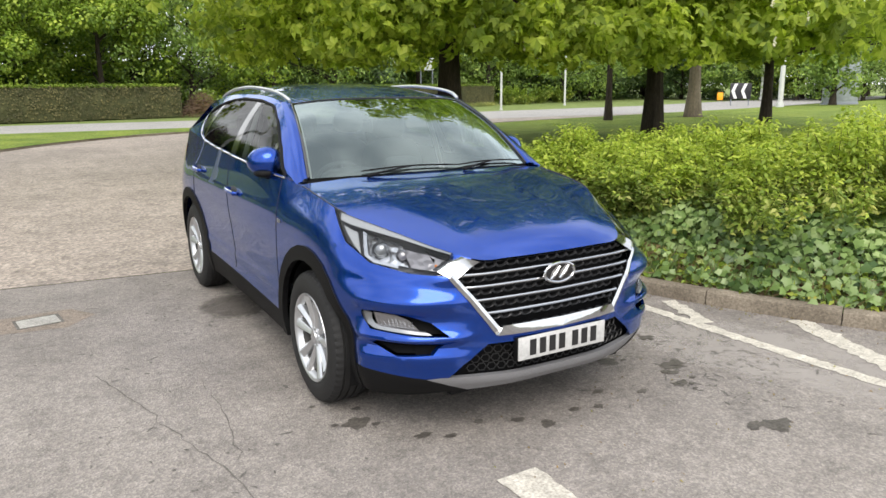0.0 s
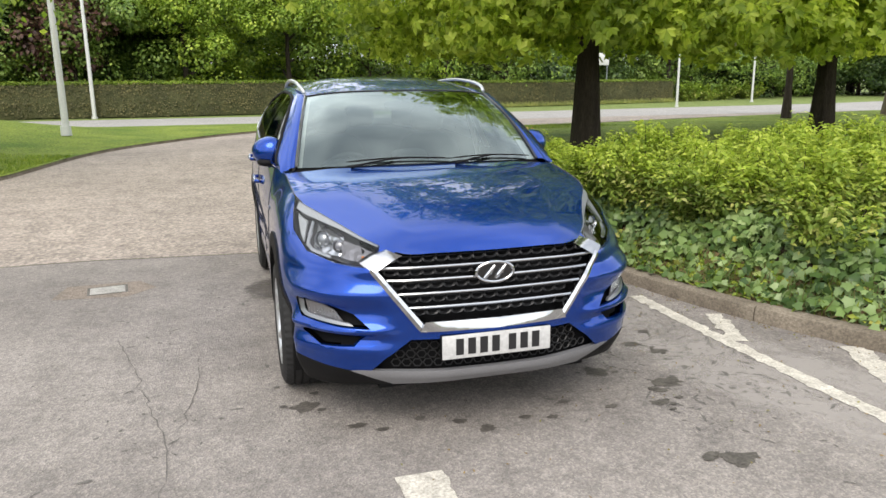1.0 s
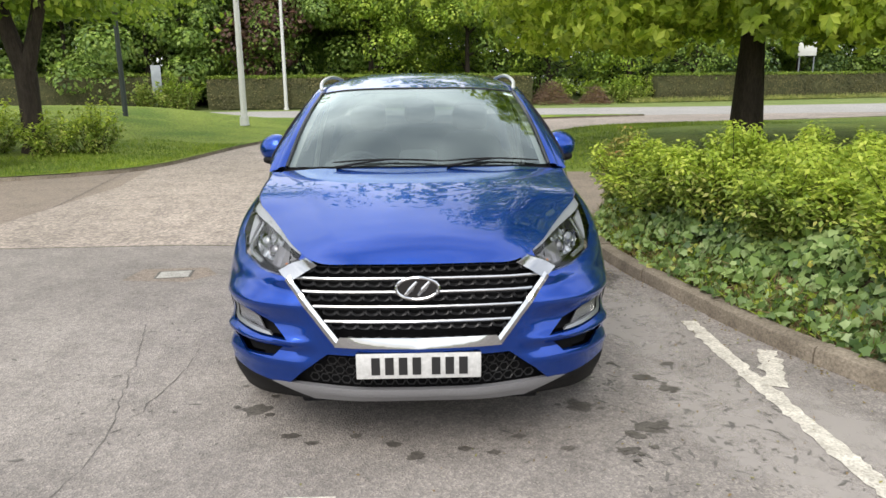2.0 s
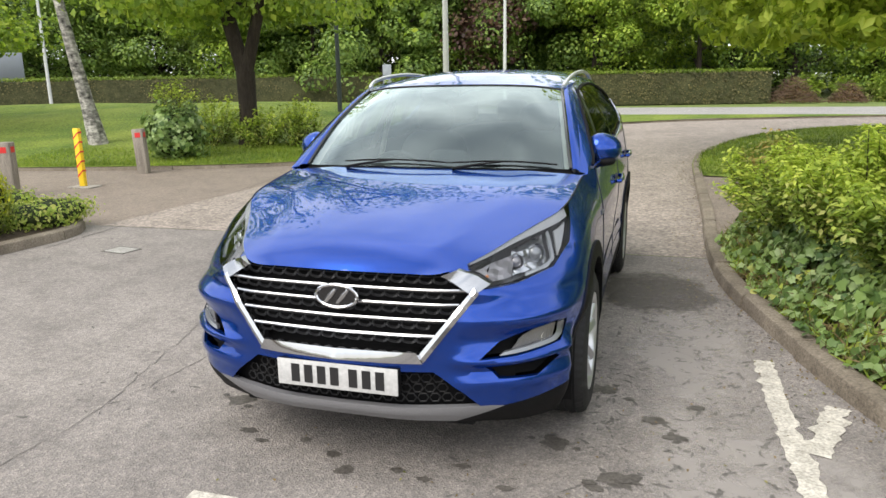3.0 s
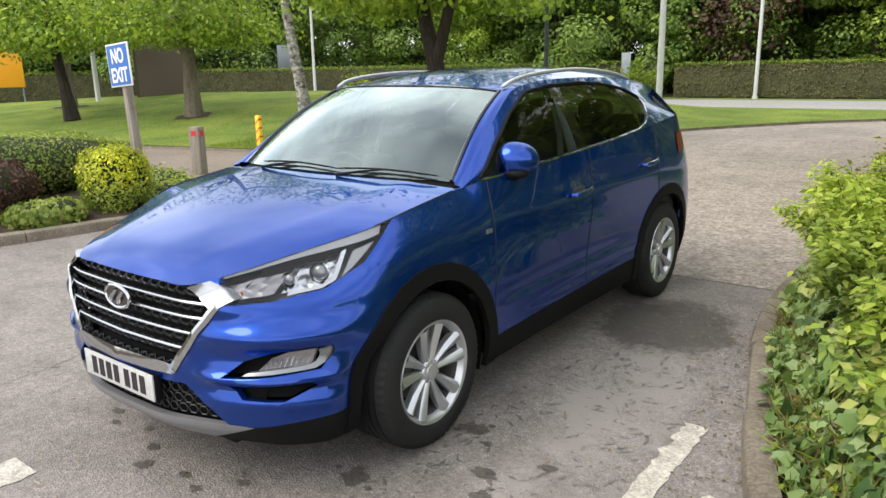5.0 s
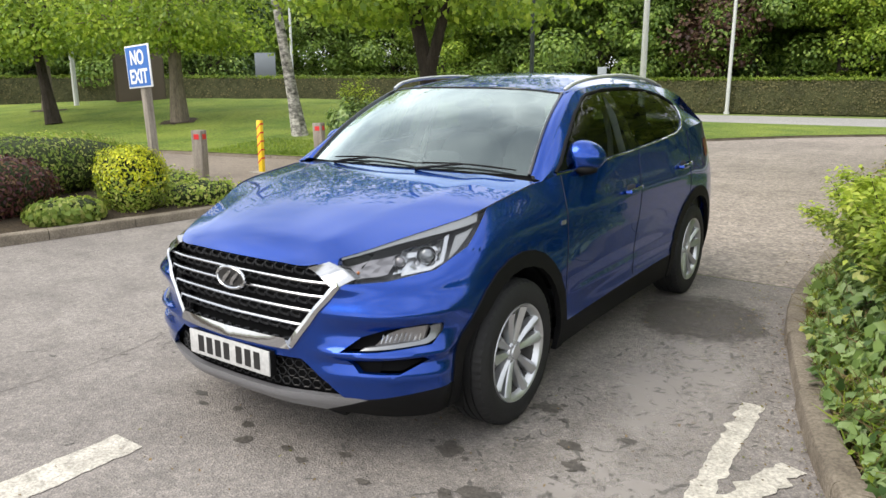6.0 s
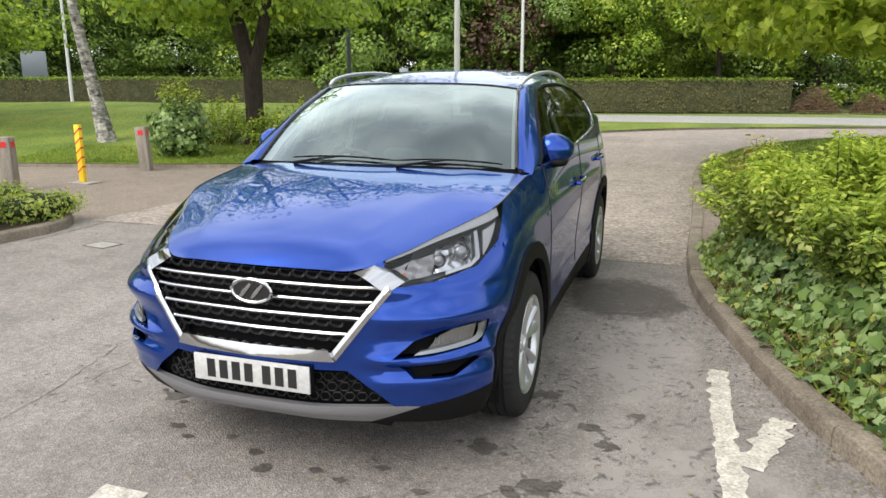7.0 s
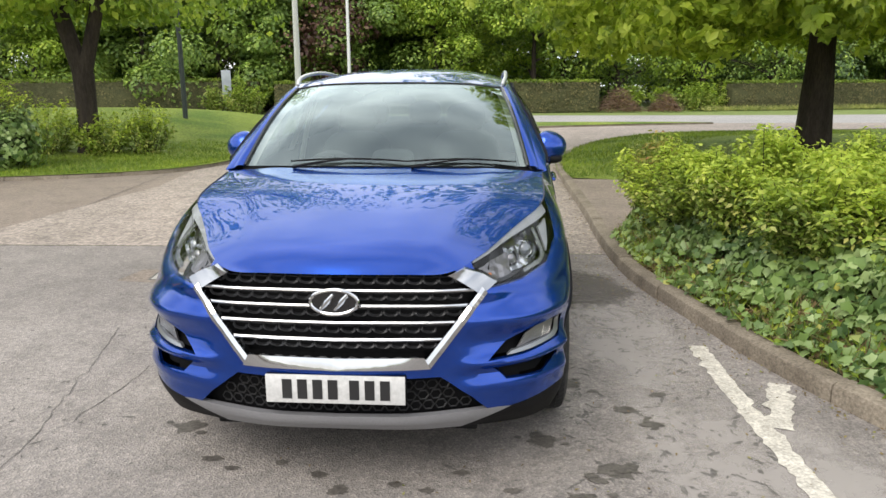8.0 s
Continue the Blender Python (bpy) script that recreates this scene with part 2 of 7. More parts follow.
M_DEADLEAF = leaf_mat("dead_russet_leaves", [(0.0, (0.07, 0.045, 0.025)), (0.6, (0.16, 0.095, 0.05)), (1.0, (0.20, 0.15, 0.07))], 0.8, 0.2)
M_VERGEBLADE = leaf_mat("verge_grass_blades", [(0.0, (0.16, 0.21, 0.05)), (0.6, (0.28, 0.31, 0.09)), (1.0, (0.42, 0.40, 0.17))], 0.7, 0.3)
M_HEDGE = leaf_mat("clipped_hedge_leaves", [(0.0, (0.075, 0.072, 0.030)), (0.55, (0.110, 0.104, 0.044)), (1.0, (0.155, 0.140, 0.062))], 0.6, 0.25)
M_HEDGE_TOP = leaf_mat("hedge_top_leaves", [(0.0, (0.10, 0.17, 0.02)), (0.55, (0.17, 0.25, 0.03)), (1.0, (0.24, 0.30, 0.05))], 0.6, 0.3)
M_BLADE = leaf_mat("grass_blades", [(0.0, (0.11, 0.18, 0.014)), (0.6, (0.19, 0.28, 0.030)), (1.0, (0.30, 0.35, 0.06))], 0.6, 0.35)
M_FLOWER = plain_mat("cream_flowers", (0.75, 0.72, 0.55), 0.7)
M_POLE = plain_mat("white_pole_paint", (0.52, 0.53, 0.52), 0.45, grain=0.1)
M_DARKPOLE = plain_mat("dark_post_paint", (0.03, 0.04, 0.04), 0.5, grain=0.1)
M_CONC = rough_mat("bollard_concrete", (0.25, 0.23, 0.20), (0.40, 0.37, 0.32), 6, 50, 0.9, 0.5)
M_WOODPOST = rough_mat("weathered_timber", (0.20, 0.175, 0.145), (0.36, 0.32, 0.27), 3, 40, 0.9, 0.6, 0.01, (8, 8, 0.6))
M_RED = plain_mat("red_reflector", (0.55, 0.03, 0.03), 0.35)
M_YELLOW = plain_mat("yellow_paint", (0.80, 0.54, 0.02), 0.45, grain=0.1)
M_SIGNBLUE = plain_mat("sign_blue", (0.02, 0.12, 0.42), 0.4)
M_SIGNWHITE = plain_mat("sign_white", (0.80, 0.80, 0.80), 0.4)
M_ORANGE = plain_mat("amber_sign_panel", (0.85, 0.36, 0.01), 0.5, grain=0.05)
M_BROWN = plain_mat("brown_sign_panel", (0.085, 0.06, 0.045), 0.6, grain=0.1)
M_TOTEM = plain_mat("mauve_brown_panel", (0.13, 0.095, 0.08), 0.5, grain=0.1)
M_GREYSIGN = plain_mat("grey_sign_back", (0.22, 0.24, 0.27), 0.5, 0.3, grain=0.1)
M_PALESIGN = plain_mat("pale_sign_panel", (0.30, 0.33, 0.36), 0.4, grain=0.1, scale=3)
M_BLACK = plain_mat("black_board", (0.02, 0.02, 0.025), 0.5)


def car_paint():
    m, nt, p = base_mat("blue_metallic_paint")
    n = noise_node(nt, 900, 2)
    nt.links.new(ramp(nt, n.outputs["Fac"], [(0.3, (0.0028, 0.034, 0.225)), (0.7, (0.0055, 0.055, 0.355))]), p.inputs["Base Color"])
    p.inputs["Metallic"].default_value, p.inputs["Roughness"].default_value = 0.80, 0.24
    p.inputs["Coat Weight"].default_value, p.inputs["Coat Roughness"].default_value, p.inputs["Coat IOR"].default_value = 0.95, 0.015, 1.45
    p.inputs["Specular IOR Level"].default_value = 0.15
    p.inputs["Specular Tint"].default_value = (0.45, 0.62, 0.95, 1.0)
    return m


M_PAINT = car_paint()


def dull(m, spec):
    m.node_tree.nodes["Principled BSDF"].inputs["Specular IOR Level"].default_value = spec
    return m



M_PLASTIC = dull(plain_mat("black_grained_plastic", (0.006, 0.006, 0.0065), 0.62, grain=0.25, scale=400), 0.14)
M_MESH = plain_mat("gloss_black_mesh", (0.016, 0.016, 0.017), 0.3)
M_LOWMESH = plain_mat("satin_black_mesh", (0.009, 0.009, 0.0095), 0.45)
M_LAMPFACET = plain_mat("dim_lamp_facets", (0.27, 0.26, 0.27), 0.28, 0.8)
M_BALL = plain_mat("projector_glass", (0.20, 0.21, 0.22), 0.1, 0.6, coat=1.0)
M_RAIL = plain_mat("silver_rail", (0.60, 0.61, 0.63), 0.3, 0.7, grain=0.05, scale=300)
M_RECESS = dull(plain_mat("dull_black_recess", (0.004, 0.004, 0.0045), 0.7, grain=0.1, scale=200), 0.1)
M_GLOSS = plain_mat("gloss_black", (0.008, 0.008, 0.009), 0.12, coat=0.6)
M_INSIDE = plain_mat("dark_cabin_trim", (0.03, 0.031, 0.034), 0.75, grain=0.2, scale=300)
M_SEAT = plain_mat("seat_cloth", (0.045, 0.045, 0.05), 0.9, grain=0.4, scale=300)
M_HEADLINER = plain_mat("pale_headlining", (0.42, 0.41, 0.39), 0.9, grain=0.2, scale=300)
M_CHROME = plain_mat("chrome", (0.54, 0.55, 0.57), 0.07, 1.0)
M_WING = plain_mat("soft_chrome", (0.40, 0.41, 0.43), 0.2, 1.0)
M_SLAT = plain_mat("satin_chrome_slat", (0.46, 0.47, 0.49), 0.22, 1.0)
M_SATIN = plain_mat("satin_silver", (0.25, 0.26, 0.275), 0.36, 0.7, grain=0.05, scale=300)
M_SKID = plain_mat("grey_skid_paint", (0.20, 0.20, 0.21), 0.45, 0.3, grain=0.15, scale=300)
M_ALLOY = plain_mat("alloy_silver", (0.52, 0.53, 0.55), 0.3, 0.75, coat=0.4)
M_TYRE = dull(plain_mat("tyre_rubber", (0.017, 0.017, 0.0175), 0.7, grain=0.35, scale=250), 0.3)
# barrel darkened: the shade between the spokes is put into its colour
M_BARREL = plain_mat("shaded_rim_barrel", (0.05, 0.048, 0.046), 0.6, 0.4, grain=0.2)
M_DISC = plain_mat("brake_disc", (0.12, 0.115, 0.11), 0.45, 0.9, grain=0.1)
M_GLASS = glass_mat("windscreen_glass", (0.74, 0.82, 0.80), 1.5, 0.0, 3.3, (0.80, 0.93, 0.92))
M_SIDEGLASS = glass_mat("side_glass", (0.36, 0.40, 0.40), 1.5, 0.0, 0.5)
M_LENS = glass_mat("clear_lens", (0.95, 0.96, 0.97), 1.4, 0.0, 0.7)
M_PLATE = plain_mat("white_plate", (0.47, 0.47, 0.465), 0.4, grain=0.03)
M_INK = plain_mat("black_ink", (0.012, 0.012, 0.013), 0.4)
M_LAMPGREY = plain_mat("lamp_reflector", (0.50, 0.51, 0.53), 0.2, 0.9)
M_LAMPDARK = plain_mat("lamp_bezel", (0.09, 0.09, 0.095), 0.35, 0.5)
M_LAMPSTRIP = plain_mat("daytime_lamp_strip", (0.27, 0.28, 0.29), 0.3)
M_AMBER = plain_mat("amber_bulb", (0.50, 0.16, 0.03), 0.3)
M_TAIL = plain_mat("red_tail_lens", (0.22, 0.006, 0.01), 0.12, coat=0.8)

# ---- mesh helpers ----
from mathutils import geometry

RNG = np.random.default_rng(7)


def link_part(name, me, parent, label=""):
    ob = new(name, me)
    if parent is not None:
        ob.parent = parent
        if parent.parent is None:
            ob.matrix_parent_inverse = parent.matrix_basis.inverted()
    if label:
        ob["label"] = label
    return ob


def finish(me, material, smooth=True, angle=None):
    for mm in material if isinstance(material, (list, tuple)) else [material]:
        me.materials.append(mm)
    if smooth:
        me.polygons.foreach_set("use_smooth", [True] * len(me.polygons))
        if angle is not None:
            me.set_sharp_from_angle(angle=radians(angle))
    me.update()
    return me


def part(name, bm, material, parent, label="", smooth=True, angle=35):
    """One bmesh as one mesh object under a thing or a part."""
    me = bpy.data.meshes.new(name)
    bm.to_mesh(me)
    bm.free()
    finish(me, material, smooth, angle)
    return link_part(name, me, parent, label)


def thing(name, x, y, z, label, category, group="", kind=""):
    ob = new(name)
    ob.empty_display_size = 0.2
    ob.matrix_basis = pose(x, y, z)
    return tagged(ob, label, category, group, kind)


def mesh_np(name, verts, faces, material, smooth=False):
    """Mesh from numpy arrays; faces (n, k) all alike."""
    me = bpy.data.meshes.new(name)
    n, k = faces.shape
    me.vertices.add(len(verts))
    me.vertices.foreach_set("co", verts.astype(np.float32).ravel())
    me.loops.add(n * k)
    me.loops.foreach_set("vertex_index", faces.astype(np.int32).ravel())
    me.polygons.add(n)
    me.polygons.foreach_set("loop_start", np.arange(0, n * k, k, dtype=np.int32))
    me.update(calc_edges=True)
    return finish(me, material, smooth)


def catmull(pts, n):
    """Smooth curve through knots, n steps a span."""
    p = np.asarray(pts, float)
    q = np.vstack([2 * p[0] - p[1], p, 2 * p[-1] - p[-2]])
    out = []
    for i in range(1, len(q) - 2):
        for s in np.arange(n) / n:
            a, b, c, d = q[i - 1], q[i], q[i + 1], q[i + 2]
            out.append(0.5 * (2 * b + (c - a) * s + (2 * a - 5 * b + 4 * c - d) * s * s + (3 * b - 3 * c + d - a) * s ** 3))
    out.append(p[-1])
    return np.array(out)


def resample(p, step):
    p = np.asarray(p, float)
    d = np.r_[0, np.cumsum(np.linalg.norm(np.diff(p, axis=0), axis=1))]
    n = max(2, int(round(d[-1] / step)) + 1)
    s = np.linspace(0, d[-1], n)
    return np.stack([np.interp(s, d, p[:, i]) for i in range(p.shape[1])], 1)


def inside(poly, x, y):
    poly = np.asarray(poly, float)
    r = np.zeros(np.shape(x), bool)
    for (x0, y0), (x1, y1) in zip(poly, np.roll(poly, -1, 0)):
        c = (y0 > y) != (y1 > y)
        r ^= c & (x < (x1 - x0) * (y - y0) / (y1 - y0 + 1e-12) + x0)
    return r


def edge_dist(poly, x, y):
    poly = np.asarray(poly, float)
    best = np.full(np.shape(x), 1e9)
    for a, b in zip(poly, np.roll(poly, -1, 0)):
        d = b - a
        t = np.clip(((x - a[0]) * d[0] + (y - a[1]) * d[1]) / (d @ d + 1e-12), 0, 1)
        best = np.minimum(best, np.hypot(x - a[0] - t * d[0], y - a[1] - t * d[1]))
    return best


def sheet(name, outline, zf, step, material, label, category="ground", thick=0.0, kind="structure", edge=None):
    """A sheet that fills an outline, with its height from zf(x, y)."""
    o = np.asarray(outline, float)
    b = np.vstack([resample(np.array([p, q]), edge or step)[:-1] if np.linalg.norm(q - p) > 1.5 * (edge or step) else [p] for p, q in zip(o, np.roll(o, -1, 0))])
    gx, gy = np.meshgrid(np.arange(o[:, 0].min(), o[:, 0].max(), step), np.arange(o[:, 1].min(), o[:, 1].max(), step))
    gx, gy = gx.ravel(), gy.ravel()
    gx, gy = gx + RNG.uniform(-0.2, 0.2, gx.size) * step, gy + RNG.uniform(-0.2, 0.2, gy.size) * step
    ok = inside(b, gx, gy) & (edge_dist(b, gx, gy) > 0.45 * step)
    pts = [Vector(p) for p in np.vstack([b, np.stack([gx[ok], gy[ok]], 1)])]
    nb = len(b)
    v, _, f, *_ = geometry.delaunay_2d_cdt(pts, [(i, (i + 1) % nb) for i in range(nb)], [], 1, 1e-5)
    v = np.array([tuple(p) for p in v])
    z = zf(v[:, 0], v[:, 1])
    me = bpy.data.meshes.new(name)
    verts = np.c_[v, z]
    faces = [tuple(q) for q in f]
    if thick:
        n0 = len(verts)
        verts = np.vstack([verts, np.c_[v[:nb], z[:nb] - thick]])
        faces += [((i + 1) % nb, i, n0 + i, n0 + (i + 1) % nb) for i in range(nb)]
    me.from_pydata([tuple(p) for p in verts], [], faces)
    bm = bmesh.new()
    bm.from_mesh(me)
    bmesh.ops.recalc_face_normals(bm, faces=bm.faces)
    if sum(q.normal.z * q.calc_area() for q in bm.faces) < 0:
        bmesh.ops.reverse_faces(bm, faces=bm.faces)
    bm.to_mesh(me)
    bm.free()
    finish(me, material, True, 40)
    return tagged(new(name, me), label, category, kind=kind)


def tube(bm, pts, radii, sides=8, caps=True):
    """A tube along points with a radius at each."""
    pts = [Vector(p) for p in pts]
    rings = []
    up = Vector((0.31, 0.17, 0.93))
    for i, p in enumerate(pts):
        d = (pts[min(i + 1, len(pts) - 1)] - pts[max(i - 1, 0)]).normalized()
        a = d.cross(up)
        if a.length < 1e-3:
            a = d.cross(Vector((1, 0, 0)))
        a.normalize()
        b = d.cross(a)
        r = radii[i] if hasattr(radii, "__len__") else radii
        rings.append([bm.verts.new(p + r * (a * math.cos(2 * math.pi * k / sides) + b * math.sin(2 * math.pi * k / sides))) for k in range(sides)])
    for r0, r1 in zip(rings, rings[1:]):
        for k in range(sides):
            bm.faces.new((r0[k], r0[(k + 1) % sides], r1[(k + 1) % sides], r1[k]))
    if caps:
        bm.faces.new(rings[0][::-1])
        bm.faces.new(rings[-1])


def box(bm, lo, hi, m=None, bevel=0.0):
    v = bmesh.ops.create_cube(bm, size=1.0)["verts"]
    s = Vector(hi) - Vector(lo)
    t = Matrix.Translation((Vector(lo) + Vector(hi)) / 2) @ Matrix.Diagonal((*s, 1))
    bmesh.ops.transform(bm, matrix=(m @ t) if m else t, verts=v)
    if bevel:
        es = list({e for q in v for e in q.link_edges})
        bmesh.ops.bevel(bm, geom=es, offset=bevel, segments=2, affect="EDGES", profile=0.5)


# ---- ground ----
KERB_R = catmull([(6.2, -4.6), (4.6, -2.9), (3.55, -1.35), (2.88, -0.25), (2.50, 0.42), (2.18, 1.18), (1.93, 2.05), (1.70, 3.1), (1.61, 4.0), (1.61, 4.9), (1.63, 6.3), (1.64, 9.3), (1.69, 11.4), (2.0, 13.5), (3.4, 17.5), (6.2, 20.6), (12.0, 22.0), (20, 24.2), (36, 27.6)], 8)
KERB_L = catmull([(-4.2, -9.0), (-5.3, -4.0), (-5.25, -1.0), (-5.15, 1.0), (-5.0, 2.1), (-4.88, 3.1), (-4.85, 3.7), (-5.1, 4.15), (-5.7, 4.5), (-7.0, 4.75), (-9.5, 4.9), (-14, 4.6)], 8)
KERB_LAWN = catmull([(-26, 3.5), (-18, 6.2), (-13, 7.9), (-10, 8.6), (-8.0, 9.1), (-6.9, 9.5), (-6.0, 9.95), (-5.35, 10.5), (-4.95, 11.4), (-4.7, 13.0), (-4.35, 15.3), (-3.7, 17.4), (-2.4, 19.8), (-0.6, 22.2), (2.0, 24.3), (6, 26.0), (9, 27.0)], 8)


def flat(z):
    return lambda x, y: np.full(np.shape(x), z)


sheet("ground", [(-600, -600), (600, -600), (600, 600), (-600, 600)], flat(-0.06), 60, M_VERGE, "rough green grassland running out to the horizon")
sheet("car_park", [(-40, -40), (40, -40), (40, 4.3), (-0.9, 4.2), (-2.4, 4.36), (-5.0, 4.3), (-40, 4.3)], flat(0.0), 2.0, M_ASPHALT, "worn grey asphalt car park with stains and hairline cracks", "car park")
sheet("drive", [(40, 4.3), (-0.9, 4.2), (-2.4, 4.36), (-5.0, 4.3), (-4.85, 7.0), (-4.75, 8.6), (-5.2, 11.5), (-5.0, 15), (-4.4, 18), (-2.8, 20.4), (-0.5, 23.0), (2.3, 25.0), (5.8, 26.6), (9, 27.6), (36, 28), (40, 25)], flat(0.004), 2.0, M_DRIVE, "pale chipping-dressed access drive curving up to the road", "road")
sheet("side_lane", [(-5.0, 4.3), (-4.85, 7.0), (-4.75, 8.6), (-5.2, 11.5), (-9, 9.4), (-14, 7.6), (-40, 0), (-40, 4.3)], flat(-0.002), 2.0, M_PATH, "brown-grey asphalt side lane behind the bollards", "road")
sheet("road", [(-70, 4), (-34, 24), (-22, 27.6), (-8, 27.6), (8, 27.6), (36, 28), (90, 45), (90, 54), (38, 38), (15, 35.2), (0, 35.4), (-22, 35), (-40, 27), (-78, 4)], flat(0.008), 3.0, M_ROAD, "pale grey main road beyond the drive", "road")

LAWN_L = np.vstack([KERB_LAWN, [(7, 27.5), (-8, 27.5), (-24, 27.2), (-36, 20), (-70, 0), (-60, -8)]])
LAWN_R = np.vstack([KERB_R[KERB_R[:, 1] > 9.0], [(70, 36), (90, 40), (90, -30), (14, 3.0), (9, 6.4), (5, 8.2), (2.6, 8.95)]])


def mound_l(x, y):
    d = np.minimum(edge_dist(LAWN_L, x, y), 7)
    rise = np.clip((-3.5 - x) / 5.0, 0, 1)
    return 0.075 + d * (0.012 + (0.012 + 0.0105 * np.clip(y - 9, 0, 9)) * rise) + 0.02 * np.sin(x * 0.9) * np.sin(y * 0.7) * np.minimum(d, 1)


def mound_r(x, y):
    d = np.minimum(edge_dist(LAWN_R, x, y), 10)
    return 0.09 + 0.022 * d + 0.02 * np.sin(x * 0.8) * np.sin(y * 0.6) * np.minimum(d, 1)


sheet("lawn", LAWN_L, mound_l, 0.9, M_GRASS, "mown green lawn rising in a low bank behind the kerb", "lawn", edge=0.4)
sheet("lawn", LAWN_R, mound_r, 1.2, M_GRASS, "shaded mown lawn under the street trees", "lawn", edge=0.5)
sheet("footpath", [(1.68, 4.5), (3.2, 4.6), (3.4, 8.9), (1.70, 9.05)], flat(0.095), 0.6, M_PATH, "brown-grey asphalt footpath end behind the kerb", "path", thick=0.12)

# ---- plants ----
IVY_V = np.array([(0, 0, 0), (0.40, -0.10, -0.05), (0.40, 0.16, -0.01), (0.54, 0.40, -0.07), (0.30, 0.56, 0.0), (0, 0.98, -0.10), (-0.30, 0.56, 0.0), (-0.54, 0.40, -0.07), (-0.40, 0.16, -0.01), (-0.40, -0.10, -0.05)])
IVY_F = np.array([(0, 1, 2), (0, 2, 4), (2, 3, 4), (0, 4, 6), (4, 5, 6), (0, 6, 8), (6, 7, 8), (0, 8, 9)])
OVAL_V = np.array([(0, 0, 0), (0.26, 0.38, 0.05), (0.0, 1.0, -0.10), (-0.26, 0.38, 0.05), (0, 0.45, -0.02)])
OVAL_F = np.array([(0, 1, 4), (1, 2, 4), (2, 3, 4), (3, 0, 4)])
QUAD_V = np.array([(0, 0, 0), (0.36, 0.45, 0.06), (0.0, 1.0, -0.12), (-0.36, 0.45, 0.06)])
QUAD_F = np.array([(0, 1, 2), (0, 2, 3)])
BLADE_V = np.array([(-0.05, 0, 0), (0.05, 0, 0), (0.0, 0.15, 1.0)])
BLADE_F = np.array([(0, 1, 2)])


def fan_leaf(n=5, spread=170):
    v, f = [], []
    for i in range(n):
        a = radians(-spread / 2 + spread * i / (n - 1))
        s = 1.0 - 0.35 * abs(2 * i / (n - 1) - 1)
        d, e = np.array((math.sin(a), math.cos(a), 0)), np.array((math.cos(a), -math.sin(a), 0))
        k = len(v)
        v += [(0, 0, 0), tuple(d * 0.62 * s + e * 0.25 * s + (0, 0, 0.0)), tuple(d * s + np.array((0, 0, -0.22))), tuple(d * 0.62 * s - e * 0.25 * s)]
        f += [(k, k + 1, k + 2), (k, k + 2, k + 3)]
    return np.array(v), np.array(f)


FAN_V, FAN_F = fan_leaf()


def unit(a):
    return a / (np.linalg.norm(a, axis=1, keepdims=True) + 1e-9)


def leaves(name, pos, nrm, size, tv, tf, material, parent, label="", droop=0.3, jitter=0.35):
    """Many leaves as one mesh: each turned to its own way."""
    n = len(pos)
    z = unit(nrm + RNG.normal(0, jitter, (n, 3)))
    y = RNG.normal(0, 1, (n, 3))
    y[:, 2] -= droop * 2
    y = unit(y - z * np.sum(y * z, 1, keepdims=True))
    x = np.cross(y, z)
    s = (size * RNG.uniform(0.65, 1.3, n))[:, None, None]
    v = pos[:, None, :] + s * (tv[None, :, 0:1] * x[:, None, :] + tv[None, :, 1:2] * y[:, None, :] + tv[None, :, 2:3] * z[:, None, :])
    f = tf[None] + (np.arange(n) * len(tv))[:, None, None]
    me = mesh_np(name, v.reshape(-1, 3), f.reshape(-1, tf.shape[1]), material)
    return link_part(name, me, parent, label)


def clump_points(centres, radii, n, flat_=0.8, shell=0.55):
    """Points near the skins of many clumps, and their outward ways."""
    k = RNG.integers(0, len(centres), n)
    d = unit(RNG.normal(0, 1, (n, 3)))
    r = radii[k] * (shell + (1 - shell) * RNG.random(n) ** 0.5)
    off = d * r[:, None] * np.array((1, 1, flat_))
    return centres[k] + off, unit(d + np.array((0, 0, 0.6)))


